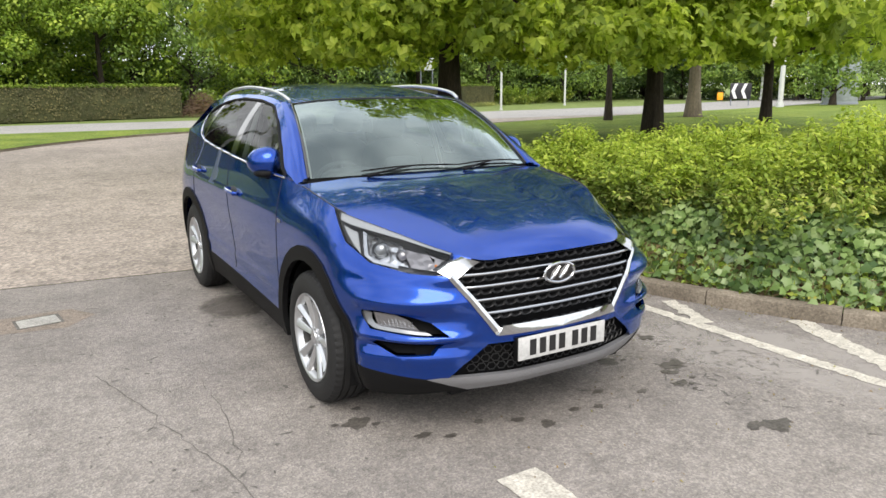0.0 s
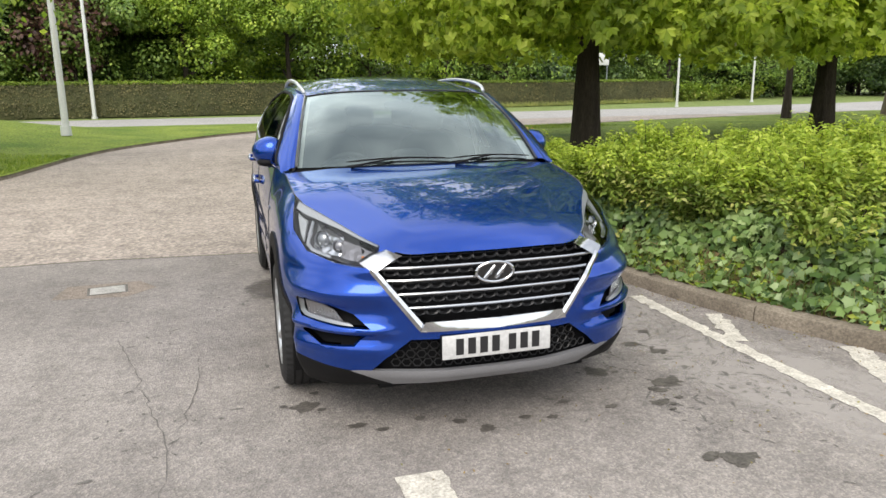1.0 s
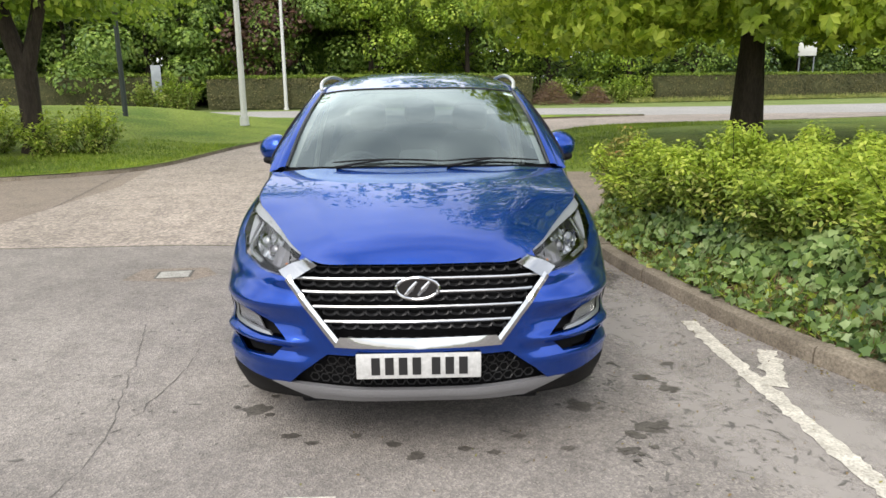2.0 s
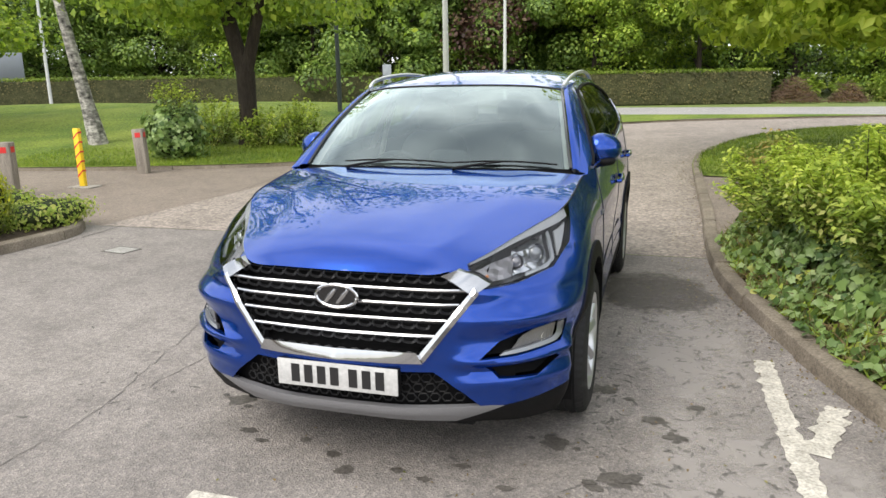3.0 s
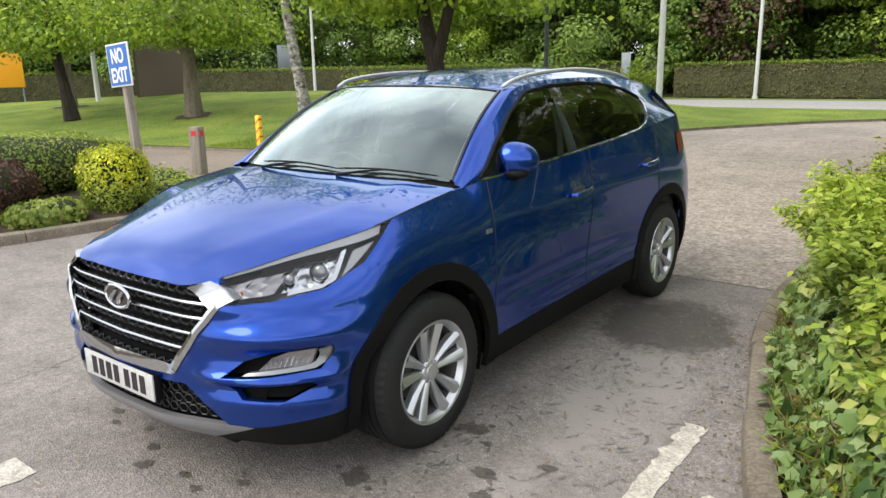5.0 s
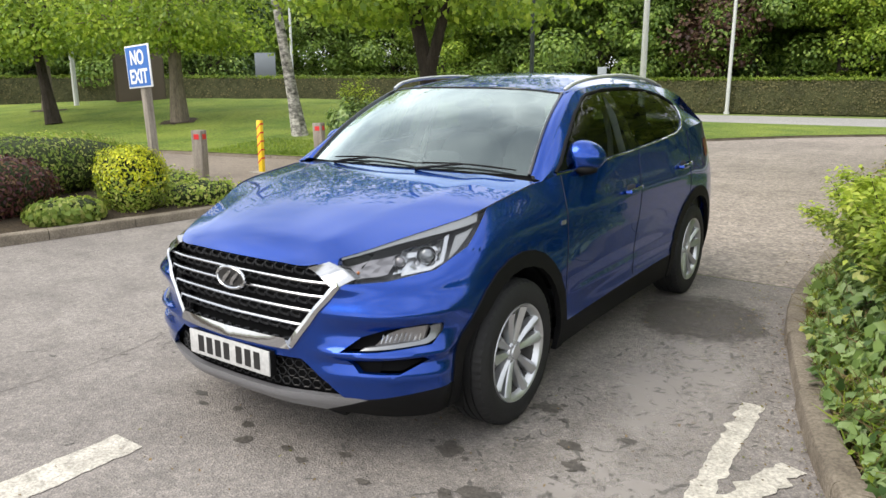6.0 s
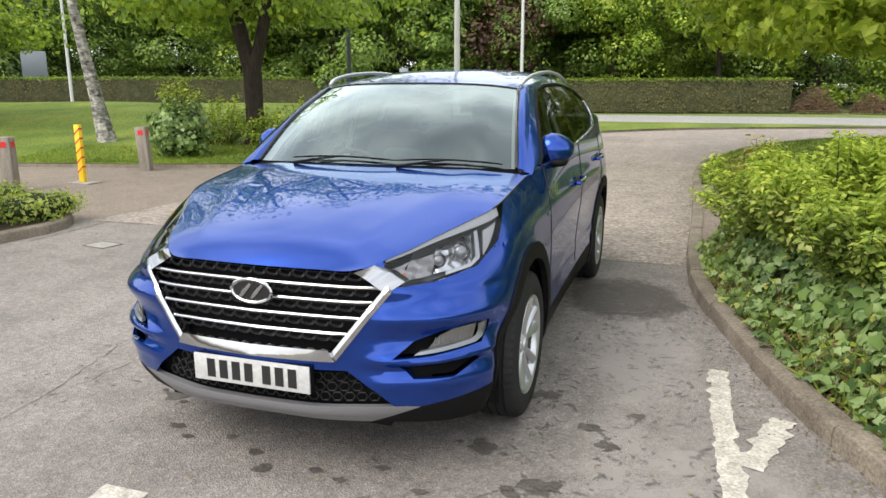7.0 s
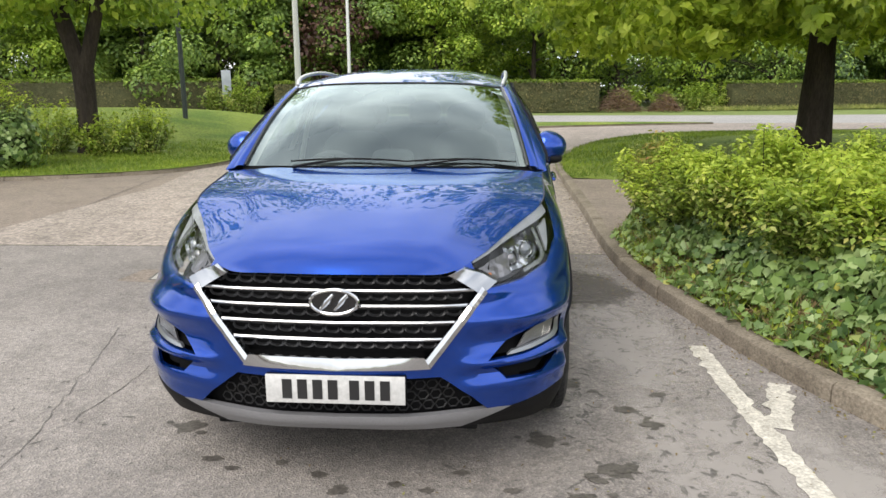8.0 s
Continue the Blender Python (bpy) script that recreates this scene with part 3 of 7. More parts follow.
def limbs(bm, base, height, r0, n, rise, reach, seed, fork=0.4, lean=(0, 0), split=0.0, inner=False, skirt=0):
    """Trunk with limbs; returns the limbs' ends."""
    rg = np.random.default_rng(seed)
    base = np.array(base, float)
    top = base + np.array((lean[0], lean[1], height))
    trunk = [base + (top - base) * s + np.array((rg.normal(0, 0.03), rg.normal(0, 0.03), 0)) * height * 0.15 * s for s in np.linspace(0, 1, 7)]
    rad = [r0 * (1.35 if i == 0 else 1.0 - 0.12 * i) for i in range(7)]
    stems = [trunk]
    if split:
        # the trunk parts into two stout leaders
        foot = base + (top - base) * split
        tube(bm, [base, base + (foot - base) * 0.12, base + (foot - base) * 0.5, foot], [r0 * 1.45, r0 * 1.1, r0, r0 * 1.05], 12)
        stems = []
        for sx, k in ((-1.0, 0.9), (1.0, 0.75)):
            stems.append([foot + np.array((sx * reach * 0.34 * u ** 0.75, 0.1 * sx * u, (height * (1 - split)) * u * (1.0 if sx < 0 else 0.9) - 0.12 * (u == 0))) + rg.normal(0, 0.03, 3) * (u > 0) for u in np.linspace(0, 1, 7)])
            tube(bm, stems[-1], [r0 * k * (1 - 0.12 * i) for i in range(7)], 10)
    else:
        tube(bm, trunk, rad, 10)
    ends = [st[-1] for st in stems]
    for i in range(n):
        trunk = stems[i % len(stems)]
        s = fork + (1 - fork) * rg.random()
        a = 2 * math.pi * (i / n) + rg.normal(0, 0.25)
        j = min(5, int(s * 6))
        p0 = trunk[j] + (trunk[j + 1] - trunk[j]) * (s * 6 - j)
        L = reach * rg.uniform(0.7, 1.1) * (1.1 - 0.5 * s)
        pts = [p0 + np.array((math.cos(a) * L * u, math.sin(a) * L * u, rise * L * u ** 0.8 + rg.normal(0, 0.04) * L * (u > 0))) for u in (0, 0.25, 0.5, 0.75, 1.0)]
        tube(bm, pts, [r0 * k for k in (0.42, 0.34, 0.24, 0.15, 0.06)], 6)
        ends += [pts[2], pts[3], pts[4]] + ([pts[1], (pts[1] + pts[2]) / 2] if inner else [])
        for b in range(2):
            aa = a + rg.normal(0, 0.8)
            q = [pts[2 + b], pts[2 + b] + np.array((math.cos(aa), math.sin(aa), rise * 0.6)) * L * 0.3, pts[2 + b] + np.array((math.cos(aa), math.sin(aa), rise * 0.4)) * L * 0.55]
            tube(bm, q, [r0 * 0.18, r0 * 0.1, r0 * 0.04], 5)
            ends.append(q[-1])
    for i in range(skirt):
        a, L = 2 * math.pi * (i + 0.3 * rg.normal()) / skirt, reach * rg.uniform(0.52, 0.72)
        p0 = stems[0][0] + (stems[0][-1] - stems[0][0]) * (fork + 0.02 + 0.05 * rg.random())
        pts = [p0 + np.array((math.cos(a) * L * u, math.sin(a) * L * u, L * (0.16 * u - 0.22 * u * u) + rg.normal(0, 0.02) * L * (u > 0))) for u in (0, 0.25, 0.5, 0.75, 1.0)]
        tube(bm, pts, [r0 * k for k in (0.36, 0.28, 0.2, 0.12, 0.05)], 6)
        side_ = np.array((-math.sin(a), math.cos(a), 0.0))
        for u, q in zip((0.25, 0.5, 0.75, 1.0), pts[1:]):
            ends += [q, q + side_ * L * 0.16 * u, q - side_ * L * 0.16 * u]
    return np.array(ends)


def tree(name, x, y, z, height, r0, crown_n, leaf, tv, tf, material, label, seed, bark=M_BARK, reach=3.0, rise=0.35, n_limbs=9, fork=0.4, clump=0.9, lean=(0, 0), group="", crown_low=-9, flower=0, split=0.0, rep=3, jitter=0.35, shell=0.5, inner=False, skirt=0, bare=0.0):
    t = thing(name, x, y, z, label, "tree", group)
    bm = bmesh.new()
    ends = limbs(bm, (x, y, z - 0.1), height, r0, n_limbs, rise, reach, seed, fork, lean, split, inner, skirt)
    part("trunk", bm, bark, t)
    rg = np.random.default_rng(seed + 1)
    cs = np.repeat(ends, rep, 0) + rg.normal(0, clump * 0.55, (len(ends) * rep, 3))
    out = np.hypot(cs[:, 0] - x, cs[:, 1] - y)
    cs[:, 2] = np.maximum(cs[:, 2], z + crown_low + bare * np.maximum(0.0, 1 - out / 3.0))
    p, nn = clump_points(cs, rg.uniform(0.55, 1.15, len(cs)) * clump, crown_n, 0.7, shell)
    leaves("crown", p, nn, leaf, tv, tf, material, t, "", 0.3, jitter)
    if flower:
        q, qn = clump_points(cs[rg.integers(0, len(cs), flower)], np.full(flower, clump), flower, 0.7, 0.95)
        bm = bmesh.new()
        for c in q:
            for i in range(7):
                bmesh.ops.create_icosphere(bm, subdivisions=1, radius=0.028 - 0.002 * i, matrix=Matrix.Translation(Vector(c) + Vector((rg.normal(0, 0.012), rg.normal(0, 0.012), 0.024 * i))))
        part("flower_spikes", bm, M_FLOWER, t, "cream upright flower spikes")["kind"] = "stuff"
    return t


def hedge(name, path, width, height, label, n, seed, z0=0.0):
    """A clipped hedge along a path: a dark inside with a skin of leaves and a paler top."""
    p = resample(catmull(path, 6), 0.8)
    t = thing(name, p[0, 0], p[0, 1], z0, label, "hedge")
    d = np.gradient(p, axis=0)
    d = d / np.linalg.norm(d, axis=1, keepdims=True)
    s = np.stack([-d[:, 1], d[:, 0]], 1)
    bm = bmesh.new()
    rg = np.random.default_rng(seed)
    rows = []
    for q, w in zip(p, s):
        k = rg.normal(0, 0.05, 6)
        rows.append([bm.verts.new((*(q + w * (a * width / 2 + k[i] * 0.6)), z0 + h * height * 0.93 + k[i] * 0.4)) for i, (a, h) in enumerate(((-0.86, 0), (-0.92, 0.6), (-0.78, 1), (0.78, 1), (0.92, 0.6), (0.86, 0)))])
    for a, b in zip(rows, rows[1:]):
        for i in range(5):
            bm.faces.new((a[i], a[i + 1], b[i + 1], b[i]))
    bm.faces.new(rows[0])
    bm.faces.new(rows[-1][::-1])
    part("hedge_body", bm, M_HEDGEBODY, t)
    # sides browner and darker, top paler: light from above put into leaf colours
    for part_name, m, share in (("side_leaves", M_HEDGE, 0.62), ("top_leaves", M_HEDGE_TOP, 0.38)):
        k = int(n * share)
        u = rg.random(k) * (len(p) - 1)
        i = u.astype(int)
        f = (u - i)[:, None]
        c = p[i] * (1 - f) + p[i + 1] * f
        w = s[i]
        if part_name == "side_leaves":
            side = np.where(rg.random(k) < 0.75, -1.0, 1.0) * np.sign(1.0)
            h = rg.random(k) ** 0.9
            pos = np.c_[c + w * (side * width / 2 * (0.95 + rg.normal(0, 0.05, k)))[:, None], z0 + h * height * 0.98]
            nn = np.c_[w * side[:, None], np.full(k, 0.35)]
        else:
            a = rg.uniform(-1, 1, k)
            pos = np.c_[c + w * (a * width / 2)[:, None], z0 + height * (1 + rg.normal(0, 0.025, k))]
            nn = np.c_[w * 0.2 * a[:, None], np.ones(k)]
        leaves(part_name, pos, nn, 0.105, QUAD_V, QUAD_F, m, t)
    return t

# ---- planting in place ----
hedge("clipped_hedge", [(33, 49.5), (24, 46.6), (16, 44.5), (14.5, 44.1)], 1.5, 1.65, "brownish-green clipped hedge along the far side of the road", 24000, 3)
hedge("clipped_hedge", [(6.3, 41.7), (-3, 39.5), (-12, 39.5)], 1.5, 1.75, "brownish-green clipped hedge beyond the road verge", 22000, 4)
hedge("clipped_hedge", [(-13.0, 39.3), (-22, 36.5), (-33, 29), (-44, 17), (-55, 2)], 1.5, 1.9, "long clipped hedge with a pale green top beyond the lawn", 34000, 5)

WOOD = []
wood_kinds = [("woodland_tree", M_WOOD_LEAF, "mid-green woodland tree behind the hedge", 20000, 0.23), ("woodland_tree", M_DARK_LEAF, "dark evergreen woodland tree behind the hedge", 20000, 0.23), ("woodland_tree", M_YOUNG_LEAF, "pale green woodland tree behind the hedge", 18000, 0.20), ("woodland_tree", M_WOOD_LEAF, "thinly leaved woodland tree with bare limbs", 7000, 0.20)]
for i, (nm, mt, lb, cnt, lf) in enumerate(wood_kinds):
    WOOD.append(tree(nm, 300 + 20 * i, 300, 0, 8.0, 0.20, cnt, lf, QUAD_V, QUAD_F, mt, lb, 20 + i, reach=3.6, rise=0.5, n_limbs=14, fork=0.10, clump=1.35, group="woodland belt", crown_low=0.2, rep=1, jitter=0.22, shell=0.75))
wr = np.random.default_rng(31)
BELT = resample(catmull([(75, 66), (50, 58), (30, 52), (12, 47.5), (-4, 44), (-15, 43.5), (-27, 38), (-38, 30), (-50, 17), (-62, 0)], 6), 4.3)
used = set()
BELT = np.vstack([BELT, [(62, 34), (70, 40), (80, 36), (76, 28), (64, 44), (88, 30), (-13, 46), (-16.5, 45), (-10, 45.5), (-14.6, 42.6)]])
for i, (bx, by) in enumerate(BELT):
    for row in range(4):
        k = int(wr.choice((0, 1, 2, 3) if row == 0 else (0, 1, 1, 3) if row < 3 else (1, 1)))
        ox, oy = wr.normal(0, 1.2), wr.normal(0, 1.2) + row * 6.0
        tx, ty = bx + ox - (row * 3 if bx < -20 else 0), by + oy
        m = pose(tx, ty, wr.uniform(-0.6, 0.0), 0, 0, float(wr.uniform(0, 360)))
        if (math.hypot(tx + 33.5, ty - 30.2) < 5.5 or math.hypot(tx - 27.0, ty - 49.0) < 4.0) and k in used:
            continue
        if 0.12 < (tx + 2.1) / (ty + 2.5) < 0.25 and k in used:
            # the thin stretch of the belt: bare-limbed trees over low growth, with sky between
            if row in (0, 1):
                k = 3
            else:
                m = m @ Matrix.Diagonal((1, 1, 0.42, 1))
        if k in used:
            copy_thing(WOOD[k], m)
        else:
            WOOD[k].matrix_basis = m
            used.add(k)
tree("copper_beech", -9.2, 43.5, 0, 6.8, 0.22, 5000, 0.28, QUAD_V, QUAD_F, M_COPPER_LEAF, "copper-leaved tree among the green woodland", 29, reach=3.0, rise=0.5, n_limbs=12, fork=0.12, clump=1.4, crown_low=0.6, rep=1, jitter=0.22, shell=0.75)

# street trees
tree("chestnut_tree", 6.5, 11.8, 0.2, 12.5, 0.26, 40000, 0.19, FAN_V, FAN_F, M_CHESTNUT, "horse chestnut with broad fan leaves and cream flower spikes", 51, reach=6.6, rise=0.04, n_limbs=34, fork=0.20, clump=0.85, crown_low=2.3, flower=190, inner=True, skirt=11, bare=1.5)
tree("street_tree", 12.4, 11.3, 0.3, 8.5, 0.25, 11000, 0.25, FAN_V, FAN_F, M_CHESTNUT, "dark-trunked lime tree on the lawn", 52, reach=5.0, rise=0.05, n_limbs=17, fork=0.30, clump=1.0, crown_low=2.5)
tree("street_tree", 17.0, 11.3, 0.3, 6.5, 0.16, 8000, 0.22, QUAD_V, QUAD_F, M_CHESTNUT, "forked dark-trunked tree on the lawn", 53, reach=4.6, rise=0.2, n_limbs=12, fork=0.25, clump=1.0, crown_low=2.6)
tree("street_tree", 24.0, 20.0, 0.3, 7.0, 0.31, 8000, 0.22, QUAD_V, QUAD_F, M_WOOD_LEAF, "broad grey-trunked tree with roots in a bare patch", 54, M_PALEBARK, reach=4, rise=0.3, n_limbs=10, fork=0.45, clump=1.1, crown_low=3.5)
tree("street_tree", 19.0, 20.0, 0.3, 6.0, 0.15, 5000, 0.2, QUAD_V, QUAD_F, M_WOOD_LEAF, "thin dark-trunked tree beside the drive", 55, reach=3, rise=0.4, n_limbs=8, fork=0.5, clump=0.9, crown_low=3.0)
tree("silver_birch", -11.4, 11.5, 0.2, 6.5, 0.17, 5000, 0.10, QUAD_V, QUAD_F, M_YOUNG_LEAF, "silver birch with peeling white bark on the lawn", 56, M_BIRCH, reach=2.4, rise=0.3, n_limbs=9, fork=0.62, clump=0.8, lean=(-1.15, -0.2), crown_low=3.6)
tree("park_tree", -7.9, 12.3, 0.3, 9.5, 0.20, 13000, 0.16, QUAD_V, QUAD_F, M_YOUNG_LEAF, "forked tree with young green leaves on the lawn bank", 57, reach=4.4, rise=0.35, n_limbs=18, fork=0.17, clump=0.8, crown_low=3.0, split=0.17, skirt=6)
tree("park_tree", -17.4, 12.2, 0.35, 8.0, 0.23, 12000, 0.14, QUAD_V, QUAD_F, M_YOUNG_LEAF, "tree with yellow-green young leaves on the lawn", 58, M_PALEBARK, reach=3.8, rise=0.25, n_limbs=13, fork=0.32, clump=0.9, crown_low=2.65, skirt=9)
tree("park_tree", -21.5, 10.4, 0.35, 5.5, 0.2, 8000, 0.16, QUAD_V, QUAD_F, M_YOUNG_LEAF, "leaning dark-trunked tree on the lawn", 59, reach=3.4, rise=0.3, n_limbs=9, fork=0.5, clump=1.0, lean=(-1.2, 0), crown_low=2.5, skirt=7)
tree("park_tree", -26.0, 12.6, 0.35, 5.5, 0.24, 7000, 0.16, QUAD_V, QUAD_F, M_WOOD_LEAF, "grey-trunked tree far across the lawn", 60, M_PALEBARK, reach=3.4, rise=0.3, n_limbs=9, fork=0.5, clump=1.0, crown_low=2.8)

# ---- the car ----
# Upright sections round one half of the body, from the nose to the tail; seven knots each, bottom to top edge.
def side_col(y, xs, zt, xt, zb=0.235):
    zs = (zb, 0.36, 0.50, 0.64, 0.79, 0.95)
    return [(x, y, z) for x, z in zip(xs, zs)] + [(xt, y, zt)]


SECTIONS = [
    [(0, 0.045, 0.272), (0, 0.005, 0.330), (0, 0.0, 0.50), (0, 0.022, 0.60), (0, 0.036, 0.71), (0, 0.052, 0.80), (0, 0.078, 0.868)],
    [(0.25, 0.055, 0.270), (0.25, 0.018, 0.330), (0.25, 0.02, 0.50), (0.25, 0.035, 0.60), (0.25, 0.048, 0.71), (0.25, 0.062, 0.80), (0.25, 0.082, 0.870)],
    [(0.42, 0.10, 0.264), (0.43, 0.065, 0.333), (0.42, 0.062, 0.50), (0.42, 0.058, 0.60), (0.42, 0.066, 0.71), (0.42, 0.078, 0.80), (0.41, 0.098, 0.875)],
    [(0.56, 0.165, 0.252), (0.57, 0.118, 0.336), (0.57, 0.103, 0.50), (0.57, 0.115, 0.60), (0.565, 0.105, 0.71), (0.565, 0.128, 0.812), (0.53, 0.235, 0.912)],
    [(0.70, 0.25, 0.240), (0.71, 0.19, 0.34), (0.71, 0.175, 0.50), (0.705, 0.195, 0.60), (0.70, 0.175, 0.71), (0.68, 0.25, 0.820), (0.63, 0.44, 0.958)],
    [(0.80, 0.36, 0.235), (0.815, 0.30, 0.345), (0.815, 0.285, 0.50), (0.805, 0.305, 0.60), (0.80, 0.285, 0.715), (0.775, 0.39, 0.832), (0.705, 0.59, 0.992)],
    [(0.87, 0.48, 0.24), (0.885, 0.43, 0.35), (0.885, 0.42, 0.50), (0.875, 0.435, 0.605), (0.868, 0.43, 0.725), (0.838, 0.53, 0.862), (0.765, 0.70, 1.020)],
    [(0.895, 0.64, 0.24), (0.912, 0.61, 0.355), (0.915, 0.60, 0.50), (0.912, 0.61, 0.63), (0.904, 0.62, 0.76), (0.875, 0.70, 0.92), (0.795, 0.80, 1.045)],
    side_col(0.94, (0.90, 0.918, 0.922, 0.922, 0.912, 0.888), 1.070, 0.805),
    side_col(1.25, (0.895, 0.912, 0.915, 0.915, 0.910, 0.893), 1.112, 0.815),
    side_col(1.45, (0.885, 0.906, 0.908, 0.912, 0.912, 0.900), 1.135, 0.858),
    side_col(1.90, (0.872, 0.900, 0.893, 0.905, 0.918, 0.912), 1.160, 0.880),
    side_col(2.40, (0.868, 0.897, 0.888, 0.903, 0.920, 0.918), 1.185, 0.886),
    side_col(2.90, (0.872, 0.900, 0.893, 0.908, 0.922, 0.922), 1.215, 0.884),
    side_col(3.30, (0.885, 0.908, 0.912, 0.920, 0.926, 0.922), 1.245, 0.872),
    side_col(3.61, (0.90, 0.920, 0.926, 0.930, 0.928, 0.918), 1.270, 0.850),
    side_col(3.92, (0.89, 0.908, 0.914, 0.918, 0.915, 0.900), 1.285, 0.820),
    [(0.82, 4.18, 0.28), (0.85, 4.20, 0.38), (0.865, 4.20, 0.52), (0.868, 4.20, 0.66), (0.862, 4.19, 0.80), (0.845, 4.17, 0.96), (0.775, 4.10, 1.285)],
    [(0.68, 4.32, 0.30), (0.73, 4.36, 0.39), (0.74, 4.37, 0.52), (0.75, 4.36, 0.66), (0.75, 4.33, 0.80), (0.74, 4.30, 0.96), (0.69, 4.20, 1.275)],
    [(0.45, 4.38, 0.31), (0.48, 4.43, 0.40), (0.48, 4.44, 0.52), (0.48, 4.43, 0.66), (0.48, 4.39, 0.80), (0.48, 4.36, 0.96), (0.46, 4.25, 1.27)],
    [(0.0, 4.40, 0.31), (0, 4.45, 0.40), (0, 4.46, 0.52), (0, 4.45, 0.66), (0, 4.41, 0.80), (0, 4.38, 0.96), (0, 4.27, 1.265)],
]
NU, NV = 8, 9
_cols = np.array(SECTIONS)
_fine = np.stack([catmull(_cols[:, k], NU) for k in range(7)], 1)          # along the body
SHELL = np.stack([catmull(_fine[i], NV) for i in range(len(_fine))], 0)      # and up it


def bell(z, c, w):
    return np.exp(-((z - c) / w) ** 2)


def ease(v, a, b):
    t = np.clip((v - a) / (b - a), 0, 1)
    return t * t * (3 - 2 * t)


# sculpted folds of the front bumper: ridge over the fog lamp, blade under it, lower ridge
_x, _z = SHELL[..., 0], SHELL[..., 2]
_amp = ease(_x, 0.40, 0.55) * (1 - ease(_x, 0.855, 0.905)) * (SHELL[..., 1] < 1.0)
_d = 0.013 * bell(_z, 0.690, 0.028) - 0.012 * bell(_z, 0.760, 0.03) - 0.010 * bell(_z, 0.610, 0.03) + 0.017 * bell(_z, 0.532, 0.019) - 0.010 * bell(_z, 0.485, 0.02) + 0.010 * bell(_z, 0.432, 0.022)
_t = np.gradient(SHELL, axis=0)
_n = np.stack([-_t[..., 1], _t[..., 0]], -1)
_n = -_n / (np.linalg.norm(_n, axis=-1, keepdims=True) + 1e-9)
SHELL[..., 0] += _n[..., 0] * _d * _amp
SHELL[..., 1] += _n[..., 1] * _d * _amp
# hollow between the doors' shoulder and sill
_side = (SHELL[..., 1] > 1.3) & (SHELL[..., 1] < 3.6)
SHELL[..., 0] += _side * (0.006 * bell(_z, 0.94, 0.03) - 0.006 * bell(_z, 0.72, 0.10) + 0.008 * bell(_z, 0.50, 0.03)) * ease(SHELL[..., 1], 1.35, 1.7) * (1 - ease(SHELL[..., 1], 3.2, 3.55))
# the bumper's lower corner draws in ahead of the wheel
SHELL[..., 0] -= 0.050 * ease(SHELL[..., 1], 0.36, 0.52) * (1 - ease(SHELL[..., 1], 0.62, 0.92)) * (1 - ease(SHELL[..., 2], 0.48, 0.66)) * (SHELL[..., 0] > 0.5)
TOP_EDGE = SHELL[:, -1]


def fy(x, z):
    """The depth of the front skin at a width and height."""
    g = SHELL[:NU * 7 + 1].reshape(-1, 3)
    d = (g[:, 0] - abs(x)) ** 2 + (g[:, 2] - z) ** 2
    k = np.argpartition(d, 6)[:6]
    w = 1 / (d[k] + 2e-5) ** 1.5
    return float((g[k, 1] * w).sum() / w.sum())


def grid_bm(bm, g, flip=False):
    vs = [[bm.verts.new(p) for p in row] for row in g]
    for a, b in zip(vs, vs[1:]):
        for i in range(len(a) - 1):
            f = (a[i], a[i + 1], b[i + 1], b[i])
            bm.faces.new(f[::-1] if flip else f)
    return vs


def cut(bm, poly, axes, where, depth):
    """Cuts a polygon, seen along one axis, into the skin; returns the faces in it. depth: (axis, low, high) limits the cut."""
    a, b = axes
    ax, lo, hi = depth
    P = [Vector(p) for p in poly]
    x0, x1 = min(p[0] for p in P) - 0.03, max(p[0] for p in P) + 0.03
    z0, z1 = min(p[1] for p in P) - 0.03, max(p[1] for p in P) + 0.03

    def near():
        r = []
        for f in bm.faces:
            c = f.calc_center_median()
            if x0 < c[a] < x1 and z0 < c[b] < z1 and lo < c[ax] < hi:
                r.append(f)
        return r
    for p, q in zip(P, P[1:] + P[:1]):
        fs = near()
        co, no = [0.0] * 3, [0.0] * 3
        co[a], co[b] = p
        no[a], no[b] = -(q - p)[1], (q - p)[0]
        geom = list({e for f in fs for e in f.edges}) + fs + list({v for f in fs for v in f.verts})
        bmesh.ops.bisect_plane(bm, geom=geom, dist=1e-5, plane_co=co, plane_no=no)
    poly = np.array([tuple(p) for p in P])
    return [f for f in near() if inside(poly, np.array([f.calc_center_median()[a]]), np.array([f.calc_center_median()[b]]))[0]]


def take(bm, faces):
    """Moves faces out into a bmesh of their own."""
    nb = bmesh.new()
    vm = {}
    for f in faces:
        for v in f.verts:
            if v not in vm:
                vm[v] = nb.verts.new(v.co)
        nb.faces.new([vm[v] for v in f.verts])
    bmesh.ops.delete(bm, geom=faces, context="FACES")
    return nb


def mirrored(bm):
    nb = bm.copy()
    for v in nb.verts:
        v.co.x = -v.co.x
    bmesh.ops.reverse_faces(nb, faces=nb.faces)
    return nb


def join(a, b):
    me = bpy.data.meshes.new("join")
    b.to_mesh(me)
    a.from_mesh(me)
    bpy.data.meshes.remove(me)
    return a


def weld(bm):
    bmesh.ops.remove_doubles(bm, verts=bm.verts, dist=1e-4)
    return bm


def rim_in(bm, d, axis=1):
    """Gives the open edges of a skin a return lip of depth d."""
    e = [x for x in bm.edges if x.is_boundary and max(abs(v.co.x) for v in x.verts) > 0.004]
    r = bmesh.ops.extrude_edge_only(bm, edges=e)
    for v in r["geom"]:
        if isinstance(v, bmesh.types.BMVert):
            v.co[axis] += d
    return bm


